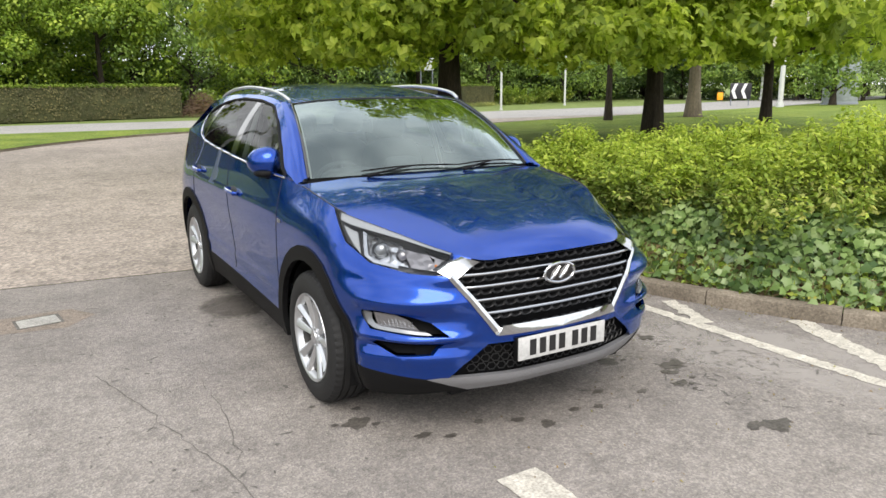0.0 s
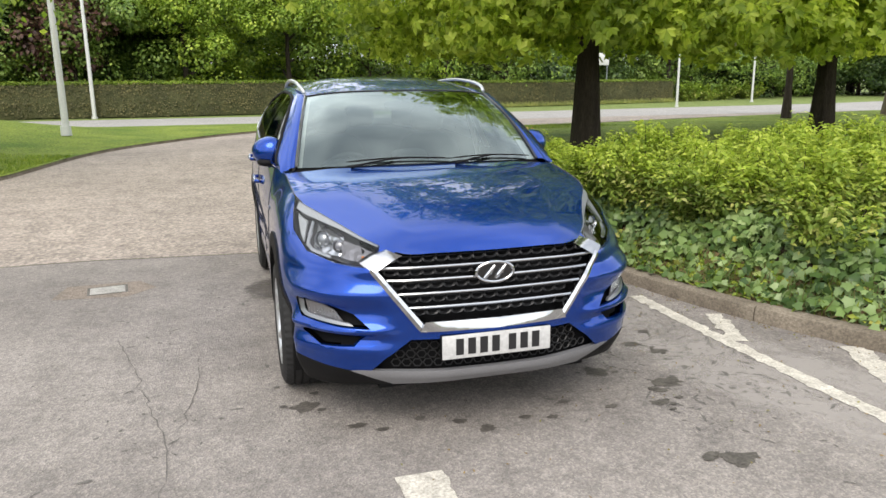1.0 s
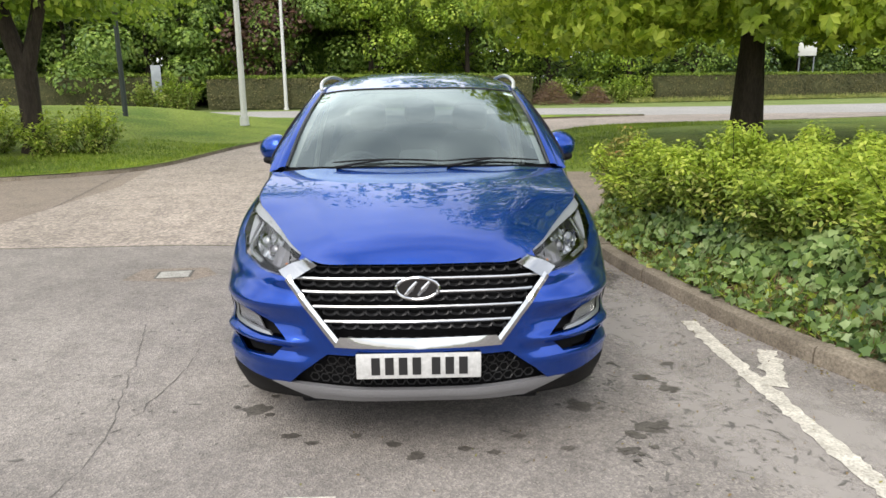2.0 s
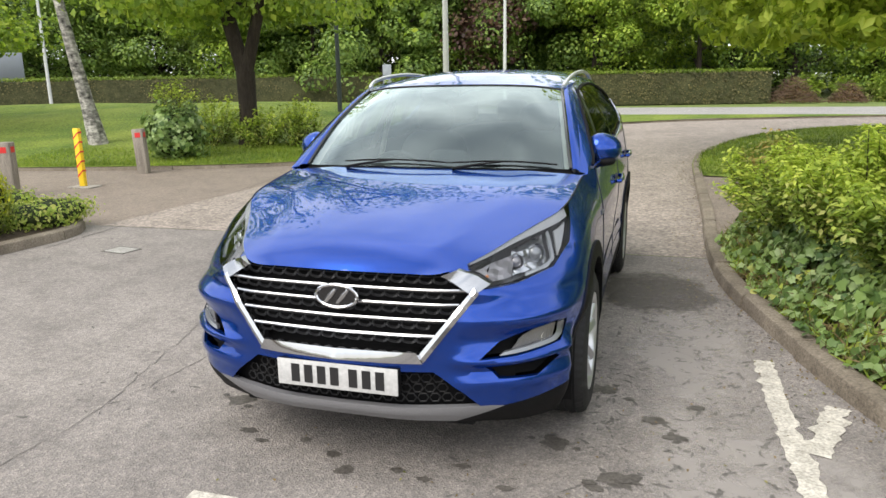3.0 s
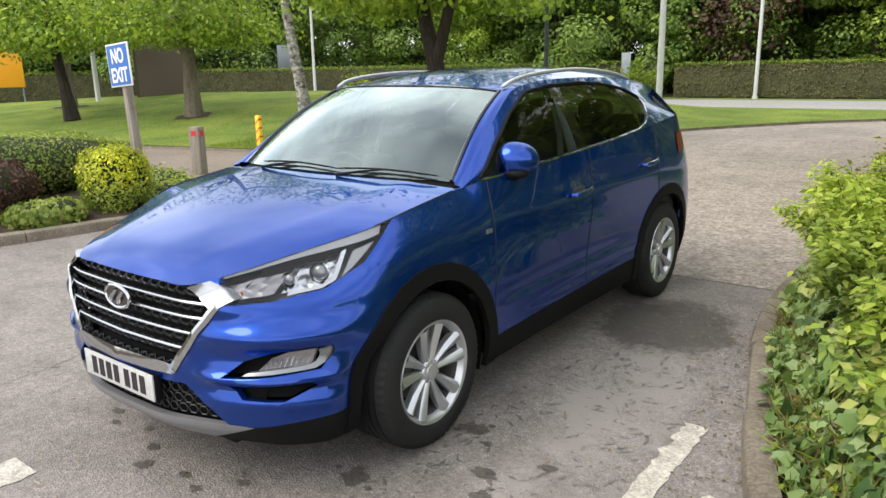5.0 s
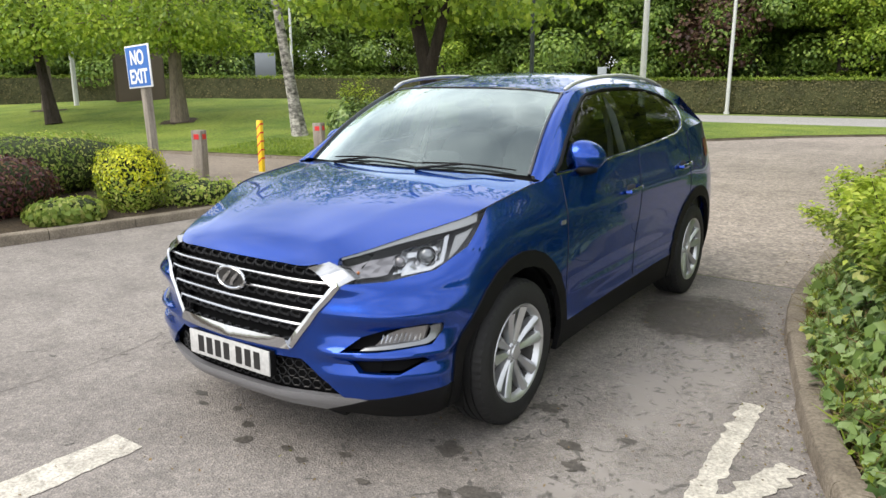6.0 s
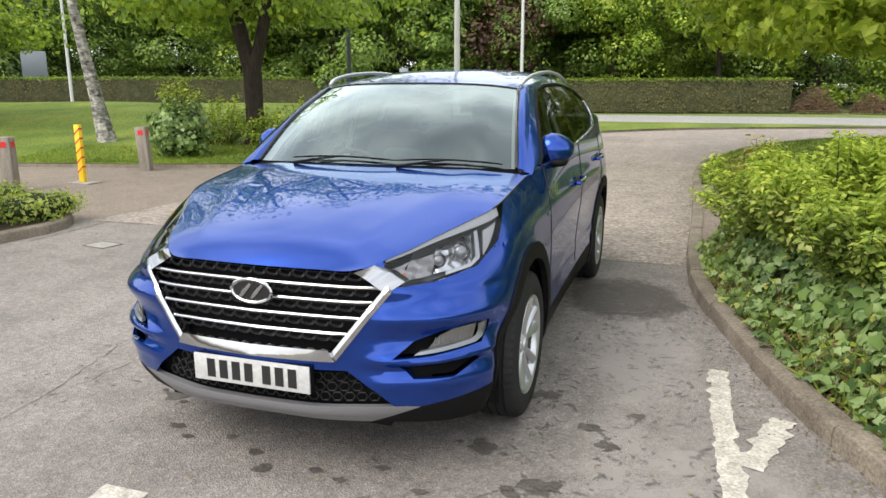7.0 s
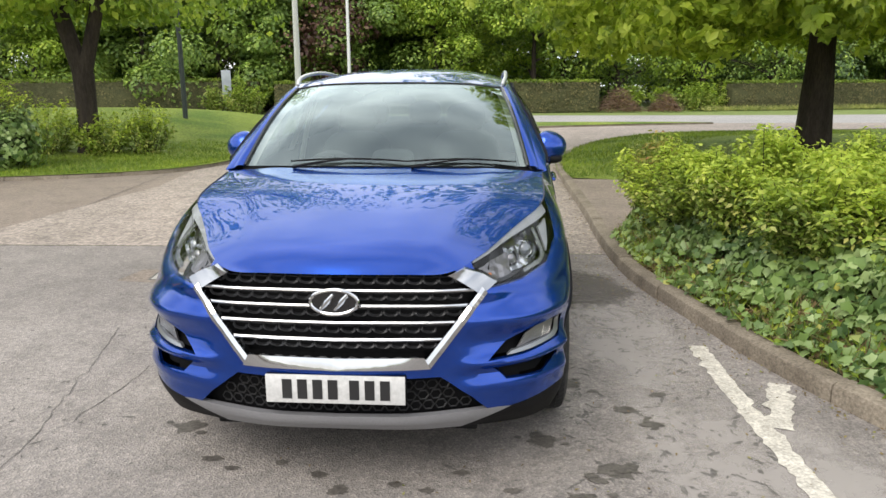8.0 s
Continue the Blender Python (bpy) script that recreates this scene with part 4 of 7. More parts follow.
def ring_poly(cy, cz, r, n=28):
    return [(cy + r * math.cos(2 * math.pi * i / n), cz + r * math.sin(2 * math.pi * i / n)) for i in range(n)]


CAR = thing("car", 0, 2.2, 0, "metallic blue five-door family SUV parked on worn asphalt", "car")
FRONT_Y, REAR_Y, HUB_Z = 0.94, 3.61, 0.340

half = bmesh.new()
grid_bm(half, SHELL)
half.normal_update()
if sum(f.normal.x * f.calc_area() for f in half.faces) < 0:
    bmesh.ops.reverse_faces(half, faces=half.faces)

GRILLE = [(-0.01, 0.532), (0.350, 0.532), (0.552, 0.802), (0.405, 0.90), (-0.01, 0.90)]
INTAKE = [(-0.01, 0.340), (0.560, 0.340), (0.500, 0.400), (0.385, 0.488), (-0.01, 0.496)]
FOG = [(0.560, 0.540), (0.690, 0.545), (0.838, 0.560), (0.855, 0.640), (0.815, 0.648), (0.720, 0.635), (0.625, 0.600)]
SLOT = [(0.578, 0.508), (0.630, 0.456), (0.765, 0.450), (0.836, 0.500), (0.828, 0.518)]
LAMP = [(0.560, 0.812), (0.680, 0.815), (0.790, 0.842), (0.842, 0.930), (0.862, 0.992), (0.80, 1.06), (0.42, 1.06), (0.50, 0.880)]
pieces = {}
for key, poly in (("grille", GRILLE), ("intake", INTAKE), ("fog", FOG), ("slot", SLOT), ("lamp", LAMP)):
    pieces[key] = take(half, cut(half, poly, (0, 2), None, (1, -0.5, 1.0 if key == "lamp" else 0.79)))
# the lamp ends at a slanting line on the wing
p0, p1 = Vector((0.832, 0.52, 0.855)), Vector((0.796, 0.815, 1.048))
lamp_no = (p1 - p0).cross(Vector((-0.9, 0.33, -0.1))).normalized()
if lamp_no.y < 0:
    lamp_no = -lamp_no
lb = pieces["lamp"]
bmesh.ops.bisect_plane(lb, geom=lb.verts[:] + lb.edges[:] + lb.faces[:], dist=1e-5, plane_co=p0, plane_no=lamp_no)
back = take(lb, [f for f in lb.faces if (f.calc_center_median() - p0).dot(lamp_no) > 0])
join(half, back)
bmesh.ops.remove_doubles(half, verts=half.verts, dist=2e-5)
for cy in (FRONT_Y, REAR_Y):
    bmesh.ops.delete(half, geom=cut(half, ring_poly(cy, HUB_Z, 0.422), (1, 2), None, (0, 0.6, 1.2)), context="FACES")
ARCHES = []
for cy in (FRONT_Y, REAR_Y):
    band = [f for f in cut(half, ring_poly(cy, HUB_Z, 0.498), (1, 2), None, (0, 0.6, 1.2))]
    ARCHES.append(take(half, band))
# lower cladding, front corner cladding and skid plate
SKID = take(half, cut(half, [(-0.01, 0.20), (0.30, 0.23), (0.46, 0.262), (0.650, 0.335), (0.600, 0.340), (-0.01, 0.340)], (0, 2), None, (1, -0.5, 0.5)))
CORNER = take(half, cut(half, [(-0.01, 0.12), (0.96, 0.12), (0.96, 0.385), (0.640, 0.336), (-0.01, 0.336)], (0, 2), None, (1, -0.5, 0.80)))
SILL = take(half, cut(half, [(0.6, 0.1), (4.06, 0.1), (4.06, 0.43), (3.3, 0.405), (1.3, 0.365), (0.6, 0.36)], (1, 2), None, (0, 0.5, 1.2)))
half.normal_update()


def both(name, bm, material, parent, label="", angle=35):
    """Left and right halves as one part."""
    m = mirrored(bm)
    return part(name, weld(join(bm, m)), material, parent, label, True, angle)


def region(bm, test):
    return take(bm, [f for f in bm.faces if test(f.calc_center_median())])


rear = region(half, lambda c: c.y > 4.02)
bumper = region(half, lambda c: c.y < 0.70 and (c.z < 0.90 - 0.0 * c.x))
door_f = region(half, lambda c: 1.42 < c.y < 2.42 and c.z > 0.3)
door_r = region(half, lambda c: 2.42 <= c.y < 3.42 and c.z > 0.3)
fender = region(half, lambda c: c.y < 1.5)
quarter = half
both("front_bumper", rim_in(bumper, 0.025), M_PAINT, CAR)
both("tailgate_panel", rear, M_PAINT, CAR)
both("skid_plate", rim_in(SKID, 0.03), M_SKID, CAR, "satin grey skid plate")
rear_low = region(SILL, lambda c: c.y > 3.7)
for sgn, fix in ((1, lambda b: b), (-1, mirrored)):
    last = sgn == -1
    def use(b):
        return fix(b) if last else b.copy()
    part("fender", use(fender), M_PAINT, CAR)
    part("corner_cladding", rim_in(use(CORNER), 0.02), M_PLASTIC, CAR, "black plastic bumper corner")
    part("sill_cladding", use(SILL), M_PLASTIC, CAR, "black plastic sill cladding")
    part("rear_cladding", use(rear_low), M_PLASTIC, CAR, "black plastic rear cladding")
    df = part("front_door", use(door_f), M_PAINT, CAR)
    dr = part("rear_door", use(door_r), M_PAINT, CAR)
    part("quarter_panel", use(quarter), M_PAINT, CAR)
    for a in ARCHES:
        b = use(a)
        for v in b.verts:
            v.co.x += 0.008 * sgn
        part("wheel_arch_trim", rim_in(b, -0.03 * sgn, 0), M_PLASTIC, CAR, "black plastic wheel arch trim")

# bonnet
edge = [TOP_EDGE[i] for i in range(0, NU * 9 + 1)]
i0 = NU * 2
front = np.array(edge[:i0 + 1])
side = np.array(edge[i0:])
side = resample(side, 0.03)
ns = len(side)
bc = catmull([(0.078, 0.868), (0.13, 0.917), (0.24, 0.969), (0.46, 1.030), (0.70, 1.078), (0.94, 1.116), (1.16, 1.143)], 12)
bc = resample(bc, 0.004)[np.linspace(0, len(resample(bc, 0.004)) - 1, ns).astype(int)]
cy_, cz_ = bc[:, 0], bc[:, 1]
NX = 22
bon = []
for i in range(ns):
    s, row = side[i], []
    w = i / (ns - 1)
    for j in range(NX + 1):
        u = j / NX
        x = s[0] * u
        y = cy_[i] + (s[1] - cy_[i]) * u ** (1.6 + 0.8 * w)
        fade = min(1.0, i / 10) ** 2 * (3 - 2 * min(1.0, i / 10))
        rib = 0.0035 * math.exp(-((u - 0.68) / 0.09) ** 2) * fade
        z = cz_[i] + (s[2] - cz_[i]) * u ** 2.5 + rib
        if i == 0:
            k = u * i0
            a = int(min(k, i0 - 1))
            x, y, z = front[a] + (front[a + 1] - front[a]) * (k - a)
        row.append((x, y, z))
    bon.append(row)
bb_ = bmesh.new()
grid_bm(bb_, bon)
bb_.normal_update()
if sum(f.normal.z for f in bb_.faces) < 0:
    bmesh.ops.reverse_faces(bb_, faces=bb_.faces)
both("bonnet", bb_, M_PAINT, CAR)

# cabin: windscreen, pillars, roof, side windows
def even(pts, n):
    """A smooth curve that is symmetrical about the car's middle; its left half."""
    p = np.array(pts, float)
    return catmull(np.vstack([p[:0:-1] * (-1, 1, 1), p]), n)[n * (len(p) - 1):]


W_BOT = even([(0, 1.15, 1.150), (0.3, 1.17, 1.148), (0.55, 1.22, 1.142), (0.745, 1.30, 1.133)], 6)
W_TOP = even([(0, 1.78, 1.556), (0.25, 1.795, 1.554), (0.45, 1.84, 1.545), (0.608, 1.915, 1.524)], 6)
U_EDGE = catmull([(0.800, 1.27, 1.125), (0.752, 1.55, 1.310), (0.700, 1.78, 1.445), (0.655, 1.99, 1.535), (0.648, 2.30, 1.572), (0.650, 2.70, 1.580), (0.645, 3.10, 1.574), (0.636, 3.45, 1.552), (0.622, 3.75, 1.522), (0.61, 4.02, 1.478)], 6)
L_EDGE = catmull([(0.815, 1.25, 1.112), (0.858, 1.45, 1.135), (0.876, 1.75, 1.152), (0.884, 2.10, 1.170), (0.886, 2.45, 1.188), (0.884, 2.85, 1.212), (0.874, 3.25, 1.242), (0.852, 3.60, 1.269), (0.818, 3.93, 1.286), (0.775, 4.10, 1.285)], 6)
NS = 10
sidew = []
for a, b in zip(L_EDGE, U_EDGE):
    sidew.append([a + (b - a) * t + np.array((0.028 * math.sin(math.pi * t) * (1 - 2.6 * max(0.0, (a[1] - 3.42) / 0.68)), -0.07 * math.sin(math.pi * t) * max(0.0, (a[1] - 3.62) / 0.48), 0)) for t in np.linspace(0, 1, NS + 1)])
sw = bmesh.new()
grid_bm(sw, sidew)
sw.normal_update()
if sum(f.normal.x for f in sw.faces) < 0:
    bmesh.ops.reverse_faces(sw, faces=sw.faces)
SX = (0, 0.4, 1.2)
DLO = [(1.38, 1.146), (2.10, 1.184), (2.80, 1.224), (3.16, 1.252), (3.30, 1.284), (3.385, 1.335), (3.43, 1.395), (3.41, 1.430), (3.22, 1.500), (2.96, 1.536), (2.66, 1.550), (2.30, 1.542), (2.05, 1.514), (1.80, 1.410), (1.56, 1.272)]
glass = take(sw, cut(sw, DLO, (1, 2), None, SX))
B_PILLAR = [(2.29, 1.0), (2.42, 1.0), (2.38, 1.6), (2.29, 1.6)]
C_PILLAR = [(3.24, 1.0), (3.30, 1.0), (3.14, 1.6), (3.09, 1.6)]
Q_PILLAR = [(1.62, 1.0), (1.66, 1.0), (1.66, 1.6), (1.62, 1.6)]
bars = []
for q in (B_PILLAR, C_PILLAR, Q_PILLAR):
    bars.append(take(glass, cut(glass, q, (1, 2), None, SX)))
for sgn in (1, -1):
    fx = mirrored if sgn < 0 else (lambda b: b.copy())
    part("window_surround", rim_in(fx(sw), -0.012 * sgn, 0), M_PAINT, CAR)
    part("side_window", fx(glass), M_SIDEGLASS, CAR, "tinted side windows")
    for b in bars:
        c = fx(b)
        bmesh.ops.solidify(c, geom=c.faces[:], thickness=0.008)
        part("window_pillar", c, M_GLOSS, CAR, "gloss black window pillar")
    # bright strip under the windows, dark frame round them
    strip = [(x + 0.012, y, z) for x, y, z in L_EDGE[6:50]]
    bm = bmesh.new()
    pts = []
    for (yy, zz) in DLO[:8]:
        pts.append((yy, zz - 0.008))
    pl = resample(np.array(pts), 0.05)
    g = np.array(sidew).reshape(-1, 3)
    def sx(yy, zz):
        d = (g[:, 1] - yy) ** 2 + (g[:, 2] - zz) ** 2
        k = np.argpartition(d, 5)[:5]
        w = 1 / (d[k] + 1e-5)
        return float((g[k, 0] * w).sum() / w.sum())
    tube(bm, [(sgn * (sx(yy, zz) + 0.004), yy, zz) for yy, zz in pl], 0.0065, 6)
    part("window_strip", bm, M_CHROME, CAR, "chrome strip under the windows")
    bm = bmesh.new()
    pl = resample(np.array(DLO[7:] + DLO[:1]), 0.04)
    tube(bm, [(sgn * (sx(yy, zz) + 0.0), yy, zz) for yy, zz in pl], 0.011, 6)
    part("window_seal", bm, M_PLASTIC, CAR)

# windscreen with its dark border
ws = [[W_BOT[i] + (W_TOP[i] - W_BOT[i]) * t + np.array((0, -0.035 * math.sin(math.pi * t) * 0.5, 0.035 * math.sin(math.pi * t))) for t in np.linspace(0, 1, 13)] for i in range(len(W_BOT))]
wb = bmesh.new()
grid_bm(wb, ws)
wb.normal_update()
if sum(f.normal.z for f in wb.faces) < 0:
    bmesh.ops.reverse_faces(wb, faces=wb.faces)
full = weld(join(wb, mirrored(wb)))
part("windscreen", full, M_GLASS, CAR, "windscreen with cloudy sky reflected in it")
for sgn in (1, -1):
    ap = [[W_BOT[-1] + (W_TOP[-1] - W_BOT[-1]) * t + np.array((0, -0.0, 0.0)) + np.array((0, -0.0175 * math.sin(math.pi * t), 0.035 * math.sin(math.pi * t))) for t in np.linspace(0, 1, 13)]]
    U = resample(U_EDGE[:19], 0.01)
    up = U[np.linspace(0, len(U) - 1, 13).astype(int)]
    g2 = []
    for p, q in zip(ap[0], up):
        g2.append([p, p * 0.66 + q * 0.34 + np.array((0.0, -0.004, 0.008)), p * 0.33 + q * 0.67 + np.array((0.0, -0.004, 0.008)), q])
    bm = bmesh.new()
    grid_bm(bm, g2)
    if sgn < 0:
        bm = mirrored(bm)
    bm.normal_update()
    if sum(f.normal.x for f in bm.faces) * sgn < 0:
        bmesh.ops.reverse_faces(bm, faces=bm.faces)
    part("windscreen_pillar", bm, M_PAINT, CAR)
    bm = bmesh.new()
    tube(bm, [(sgn * p[0], p[1] - 0.004, p[2] + 0.004) for p in ap[0]], 0.009, 6)
    part("windscreen_seal", bm, M_GLOSS, CAR)
bm = bmesh.new()
tube(bm, [(x, y - 0.002, z + 0.002) for x, y, z in np.vstack([W_TOP[::-1] * (-1, 1, 1), W_TOP])], 0.0045, 6)
part("windscreen_top_seal", bm, M_GLOSS, CAR)

# roof
roof = []
ur = resample(U_EDGE[18:], 0.05)
cl = catmull([(0, 1.78, 1.556), (0, 1.95, 1.590), (0, 2.2, 1.626), (0, 2.6, 1.650), (0, 3.0, 1.648), (0, 3.4, 1.632), (0, 3.75, 1.604), (0, 4.04, 1.568)], 8)
cl = cl[np.linspace(0, len(cl) - 1, len(ur)).astype(int)]
for i, (q, c) in enumerate(zip(ur, cl)):
    row = []
    w0 = max(0.0, 1 - i / 4.0)
    for u in np.linspace(0, 1, 15):
        base = c + (q - c) * u
        base[2] = c[2] + (q[2] - c[2]) * u ** 3.2
        if i == 0:
            k = u * (len(W_TOP) - 1)
            a = int(min(k, len(W_TOP) - 2))
            t_ = W_TOP[a] + (W_TOP[a + 1] - W_TOP[a]) * (k - a)
            base = t_ if u < 1 else q
        else:
            base[1] = c[1] + (q[1] - c[1]) * u ** 2
        row.append(tuple(base))
    roof.append(row)
rb = bmesh.new()
grid_bm(rb, roof)
rb.normal_update()
if sum(f.normal.z for f in rb.faces) < 0:
    bmesh.ops.reverse_faces(rb, faces=rb.faces)
both("roof", rb, M_PAINT, CAR)
# rear window and spoiler
tg = []
re = TOP_EDGE[NU * 17:]
rl = [np.array(p) for p in roof[-1]][::-1]
for i in range(9):
    u = i / 8
    a = re[int(u * (len(re) - 1))]
    b = rl[int(u * (len(rl) - 1))]
    tg.append([a + (b - a) * t for t in np.linspace(0, 1, 7)])
for name_, rows_, mat_, lab_ in (("rear_pillar", tg[:3], M_PAINT, "blue painted rear pillar"), ("rear_window", tg[2:], M_SIDEGLASS, "tinted rear window")):
    tb = bmesh.new()
    grid_bm(tb, rows_)
    tb.normal_update()
    if sum(f.normal.y for f in tb.faces) < 0:
        bmesh.ops.reverse_faces(tb, faces=tb.faces)
    if name_ == "rear_pillar":
        part(name_, mirrored(tb), mat_, CAR, lab_)
        part(name_, tb, mat_, CAR, lab_)
    else:
        both(name_, tb, mat_, CAR, lab_)
bm = bmesh.new()
g = []
for u in np.linspace(-1, 1, 17):
    z = 1.562 - 0.084 * abs(u) ** 3.2
    g.append([(0.61 * u, 4.00 - 0.02 * u * u, z + 0.004), (0.58 * u, 4.17 - 0.06 * u * u, z - 0.012), (0.58 * u, 4.18 - 0.06 * u * u, z - 0.035), (0.59 * u, 4.02 - 0.06 * u * u, z - 0.045)])
grid_bm(bm, g)
part("spoiler", bm, M_PAINT, CAR)

def ribbon(bm, outer, inner, proud, depth, yf=fy, step=0.02, edge=0.6):
    """A band between two lines given in width and height, laid on the front skin, with thickness."""
    o, n = resample(np.array(outer, float), step), None
    inn = np.array(inner, float)
    d = np.r_[0, np.cumsum(np.linalg.norm(np.diff(inn, axis=0), axis=1))]
    s = np.linspace(0, d[-1], len(o))
    inn = np.stack([np.interp(s, d, inn[:, i]) for i in range(2)], 1)
    rows = []
    for (x0, z0), (x1, z1) in zip(o, inn):
        y0, y1 = yf(x0, z0), yf(x1, z1)
        ym = (y0 + y1) / 2
        rows.append([bm.verts.new(p) for p in ((x0, y0 + depth, z0), (x0, y0 - proud * edge, z0), ((x0 + x1) / 2, ym - proud, (z0 + z1) / 2), (x1, y1 - proud * edge, z1), (x1, y1 + depth, z1))])
    for a, b in zip(rows, rows[1:]):
        for i in range(4):
            bm.faces.new((a[i], a[i + 1], b[i + 1], b[i]))
    bm.faces.new(rows[0])
    bm.faces.new(rows[-1][::-1])


def flip_x(pts):
    return [(-x, z) for x, z in pts]


def side_x(z):
    return 0.336 + (0.528 - 0.336) * (z - 0.560) / (0.815 - 0.560)


# grille
bm = bmesh.new()
ribbon(bm, [(-0.352, 0.530), (0.352, 0.530)], [(-0.328, 0.574), (0.328, 0.574)], 0.024, 0.05, edge=0.93)
part("grille_lower_bar", bm, M_CHROME, CAR, "broad chrome bar under the grille")
for sg in (1, -1):
    fx = (lambda p: p) if sg > 0 else flip_x
    bm = bmesh.new()
    ribbon(bm, fx([(0.352, 0.530), (0.556, 0.800)]), fx([(0.333, 0.560), (0.536, 0.822)]), 0.016, 0.04)
    part("grille_side_bar", bm, M_CHROME, CAR, "chrome grille side bar")
    bm = bmesh.new()
    ribbon(bm, fx([(0.590, 0.830), (0.535, 0.862), (0.470, 0.888)]), fx([(0.536, 0.794), (0.478, 0.830), (0.412, 0.868)]), 0.010, 0.04, lambda x, z: fy(x, min(z, 0.86)) - 0.004)
    part("grille_wing", bm, M_WING, CAR, "chrome wing between grille and headlamp")
bm = bmesh.new()
zs = np.linspace(0.52, 0.90, 9)
grid_bm(bm, [[(x, fy(x, z) + 0.075, z) for z in zs] for x in np.linspace(-0.56, 0.56, 25)])
part("grille_backing", bm, M_RECESS, CAR)
BAR_Z = (0.812, 0.757, 0.696, 0.634)
for z in BAR_Z:
    w = side_x(z) - 0.004
    bm = bmesh.new()
    ribbon(bm, [(-w, z - 0.005), (w, z - 0.005)], [(-w - 0.003, z + 0.005), (w + 0.003, z + 0.005)], 0.007, 0.012, lambda x, z: fy(x, z) + 0.006)
    part("grille_bar", bm, M_SLAT, CAR, "silver grille slat")
bm = bmesh.new()
edges_z = (0.872,) + BAR_Z + (0.578,)
for r, (z1, z0) in enumerate(zip(edges_z, edges_z[1:])):
    zm = (z0 + z1) / 2
    w = side_x(zm)
    n = int(2 * w / 0.056)
    for i in range(n):
        xc = -w + (i + 0.5 + 0.25 * (r % 2)) * 2 * w / n
        if abs(xc) > w - 0.015:
            continue
        h = (z1 - z0) * 0.5
        pts = [(xc + 0.027 * math.cos(a), 0, zm + 0.006 - h * 0.62 * math.sin(a)) for a in np.linspace(0, math.pi, 6)]
        tube(bm, [(x, fy(x, z) + 0.022 + 0.012 * k, z) for k, (x, _, z) in zip((0.0, 0.4, 1, 1, 0.4, 0), pts)], 0.0055, 4)
        tube(bm, [(xc - 0.027, fy(xc, zm) + 0.024, zm + 0.006), (xc - 0.02, fy(xc, zm) + 0.04, zm + h * 0.8)], 0.004, 4)
    tube(bm, [(x, fy(x, zm) + 0.034, zm + 0.012) for x in np.linspace(-w, w, 12)], 0.0035, 4)
part("grille_mesh", bm, M_MESH, CAR, "gloss black scalloped grille mesh")["kind"] = "stuff"
# lower intake
bm = bmesh.new()
grid_bm(bm, [[(x, fy(x, max(z, 0.3)) + 0.05, z) for z in np.linspace(0.27, 0.52, 8)] for x in np.linspace(-0.68, 0.68, 27)])
part("intake_backing", bm, M_RECESS, CAR)
bm = bmesh.new()
for r, z in enumerate((0.372, 0.412, 0.452)):
    w = 0.535 - (z - 0.345) * 1.0
    n = int(2 * w / 0.045)
    for i in range(n):
        xc = -w + (i + 0.5 * (r % 2) + 0.3) * 2 * w / n
        pts = [(xc + 0.021 * math.cos(a), z + 0.019 * math.sin(a)) for a in np.linspace(0, 2 * math.pi, 7)]
        tube(bm, [(x, fy(x, q) + 0.03, q) for x, q in pts if abs(x) < w], 0.0035, 4)  if all(abs(x) < w for x, q in pts) else None
part("intake_mesh", bm, M_LOWMESH, CAR, "black honeycomb lower intake mesh")["kind"] = "stuff"
# badge: a plain oval ring with two slanting bars
bm = bmesh.new()
yb = fy(0, 0.775) - 0.018
ring = [(0.088 * math.cos(a), yb + 0.004 * abs(math.cos(a)), 0.777 + 0.046 * math.sin(a)) for a in np.linspace(0, 2 * math.pi, 33)]
tube(bm, ring, 0.0075, 8, False)
for bx_ in (-0.026, 0.026):
    tube(bm, [(bx_ - 0.024, yb + 0.002, 0.748), (bx_, yb - 0.003, 0.777), (bx_ + 0.024, yb + 0.002, 0.806)], [0.007, 0.011, 0.007], 8)
part("badge", bm, M_CHROME, CAR, "chrome oval badge")
bm = bmesh.new()
c = bmesh.ops.create_cone(bm, cap_ends=True, segments=32, radius1=0.086, radius2=0.086, depth=0.01, matrix=Matrix.Translation((0, yb + 0.008, 0.777)) @ Matrix.Rotation(math.pi / 2, 4, "X") @ Matrix.Diagonal((1, 0.52, 1, 1)))
part("badge_back", bm, M_GLOSS, CAR)
# number plate with plain bars
plate = bmesh.new()
box(plate, (-0.26, -0.010, 0.398), (0.26, -0.002, 0.509), bevel=0.003)
plate = part("number_plate", plate, M_PLATE, CAR, "white number plate with black bars")
bm = bmesh.new()
box(bm, (-0.262, -0.002, 0.396), (0.262, 0.03, 0.505), bevel=0.004)
part("plate_holder", bm, M_PLASTIC, CAR)
x = -0.197
for i in range(7):
    bm = bmesh.new()
    box(bm, (x, -0.0125, 0.416), (x + 0.036, -0.0095, 0.492))
    part("plate_bar", bm, M_INK, plate)
    x += 0.057 if i != 3 else 0.080

# headlamps, fog lamps, slots
LAMP_BM, FOG_BM, SLOT_BM = pieces["lamp"], pieces["fog"], pieces["slot"]


def at_front(pts, d):
    return [(x, fy(x, z) + d, z) for x, z in pts]


def poly_plate(bm, pts, d, thick):
    """A small plate behind the front skin, given in width and height."""
    f = [bm.verts.new(p) for p in at_front(pts, d)]
    b = [bm.verts.new(p) for p in at_front(pts, d + thick)]
    bm.faces.new(f)
    bm.faces.new(b[::-1])
    for i in range(len(f)):
        j = (i + 1) % len(f)
        bm.faces.new((f[j], f[i], b[i], b[j]))


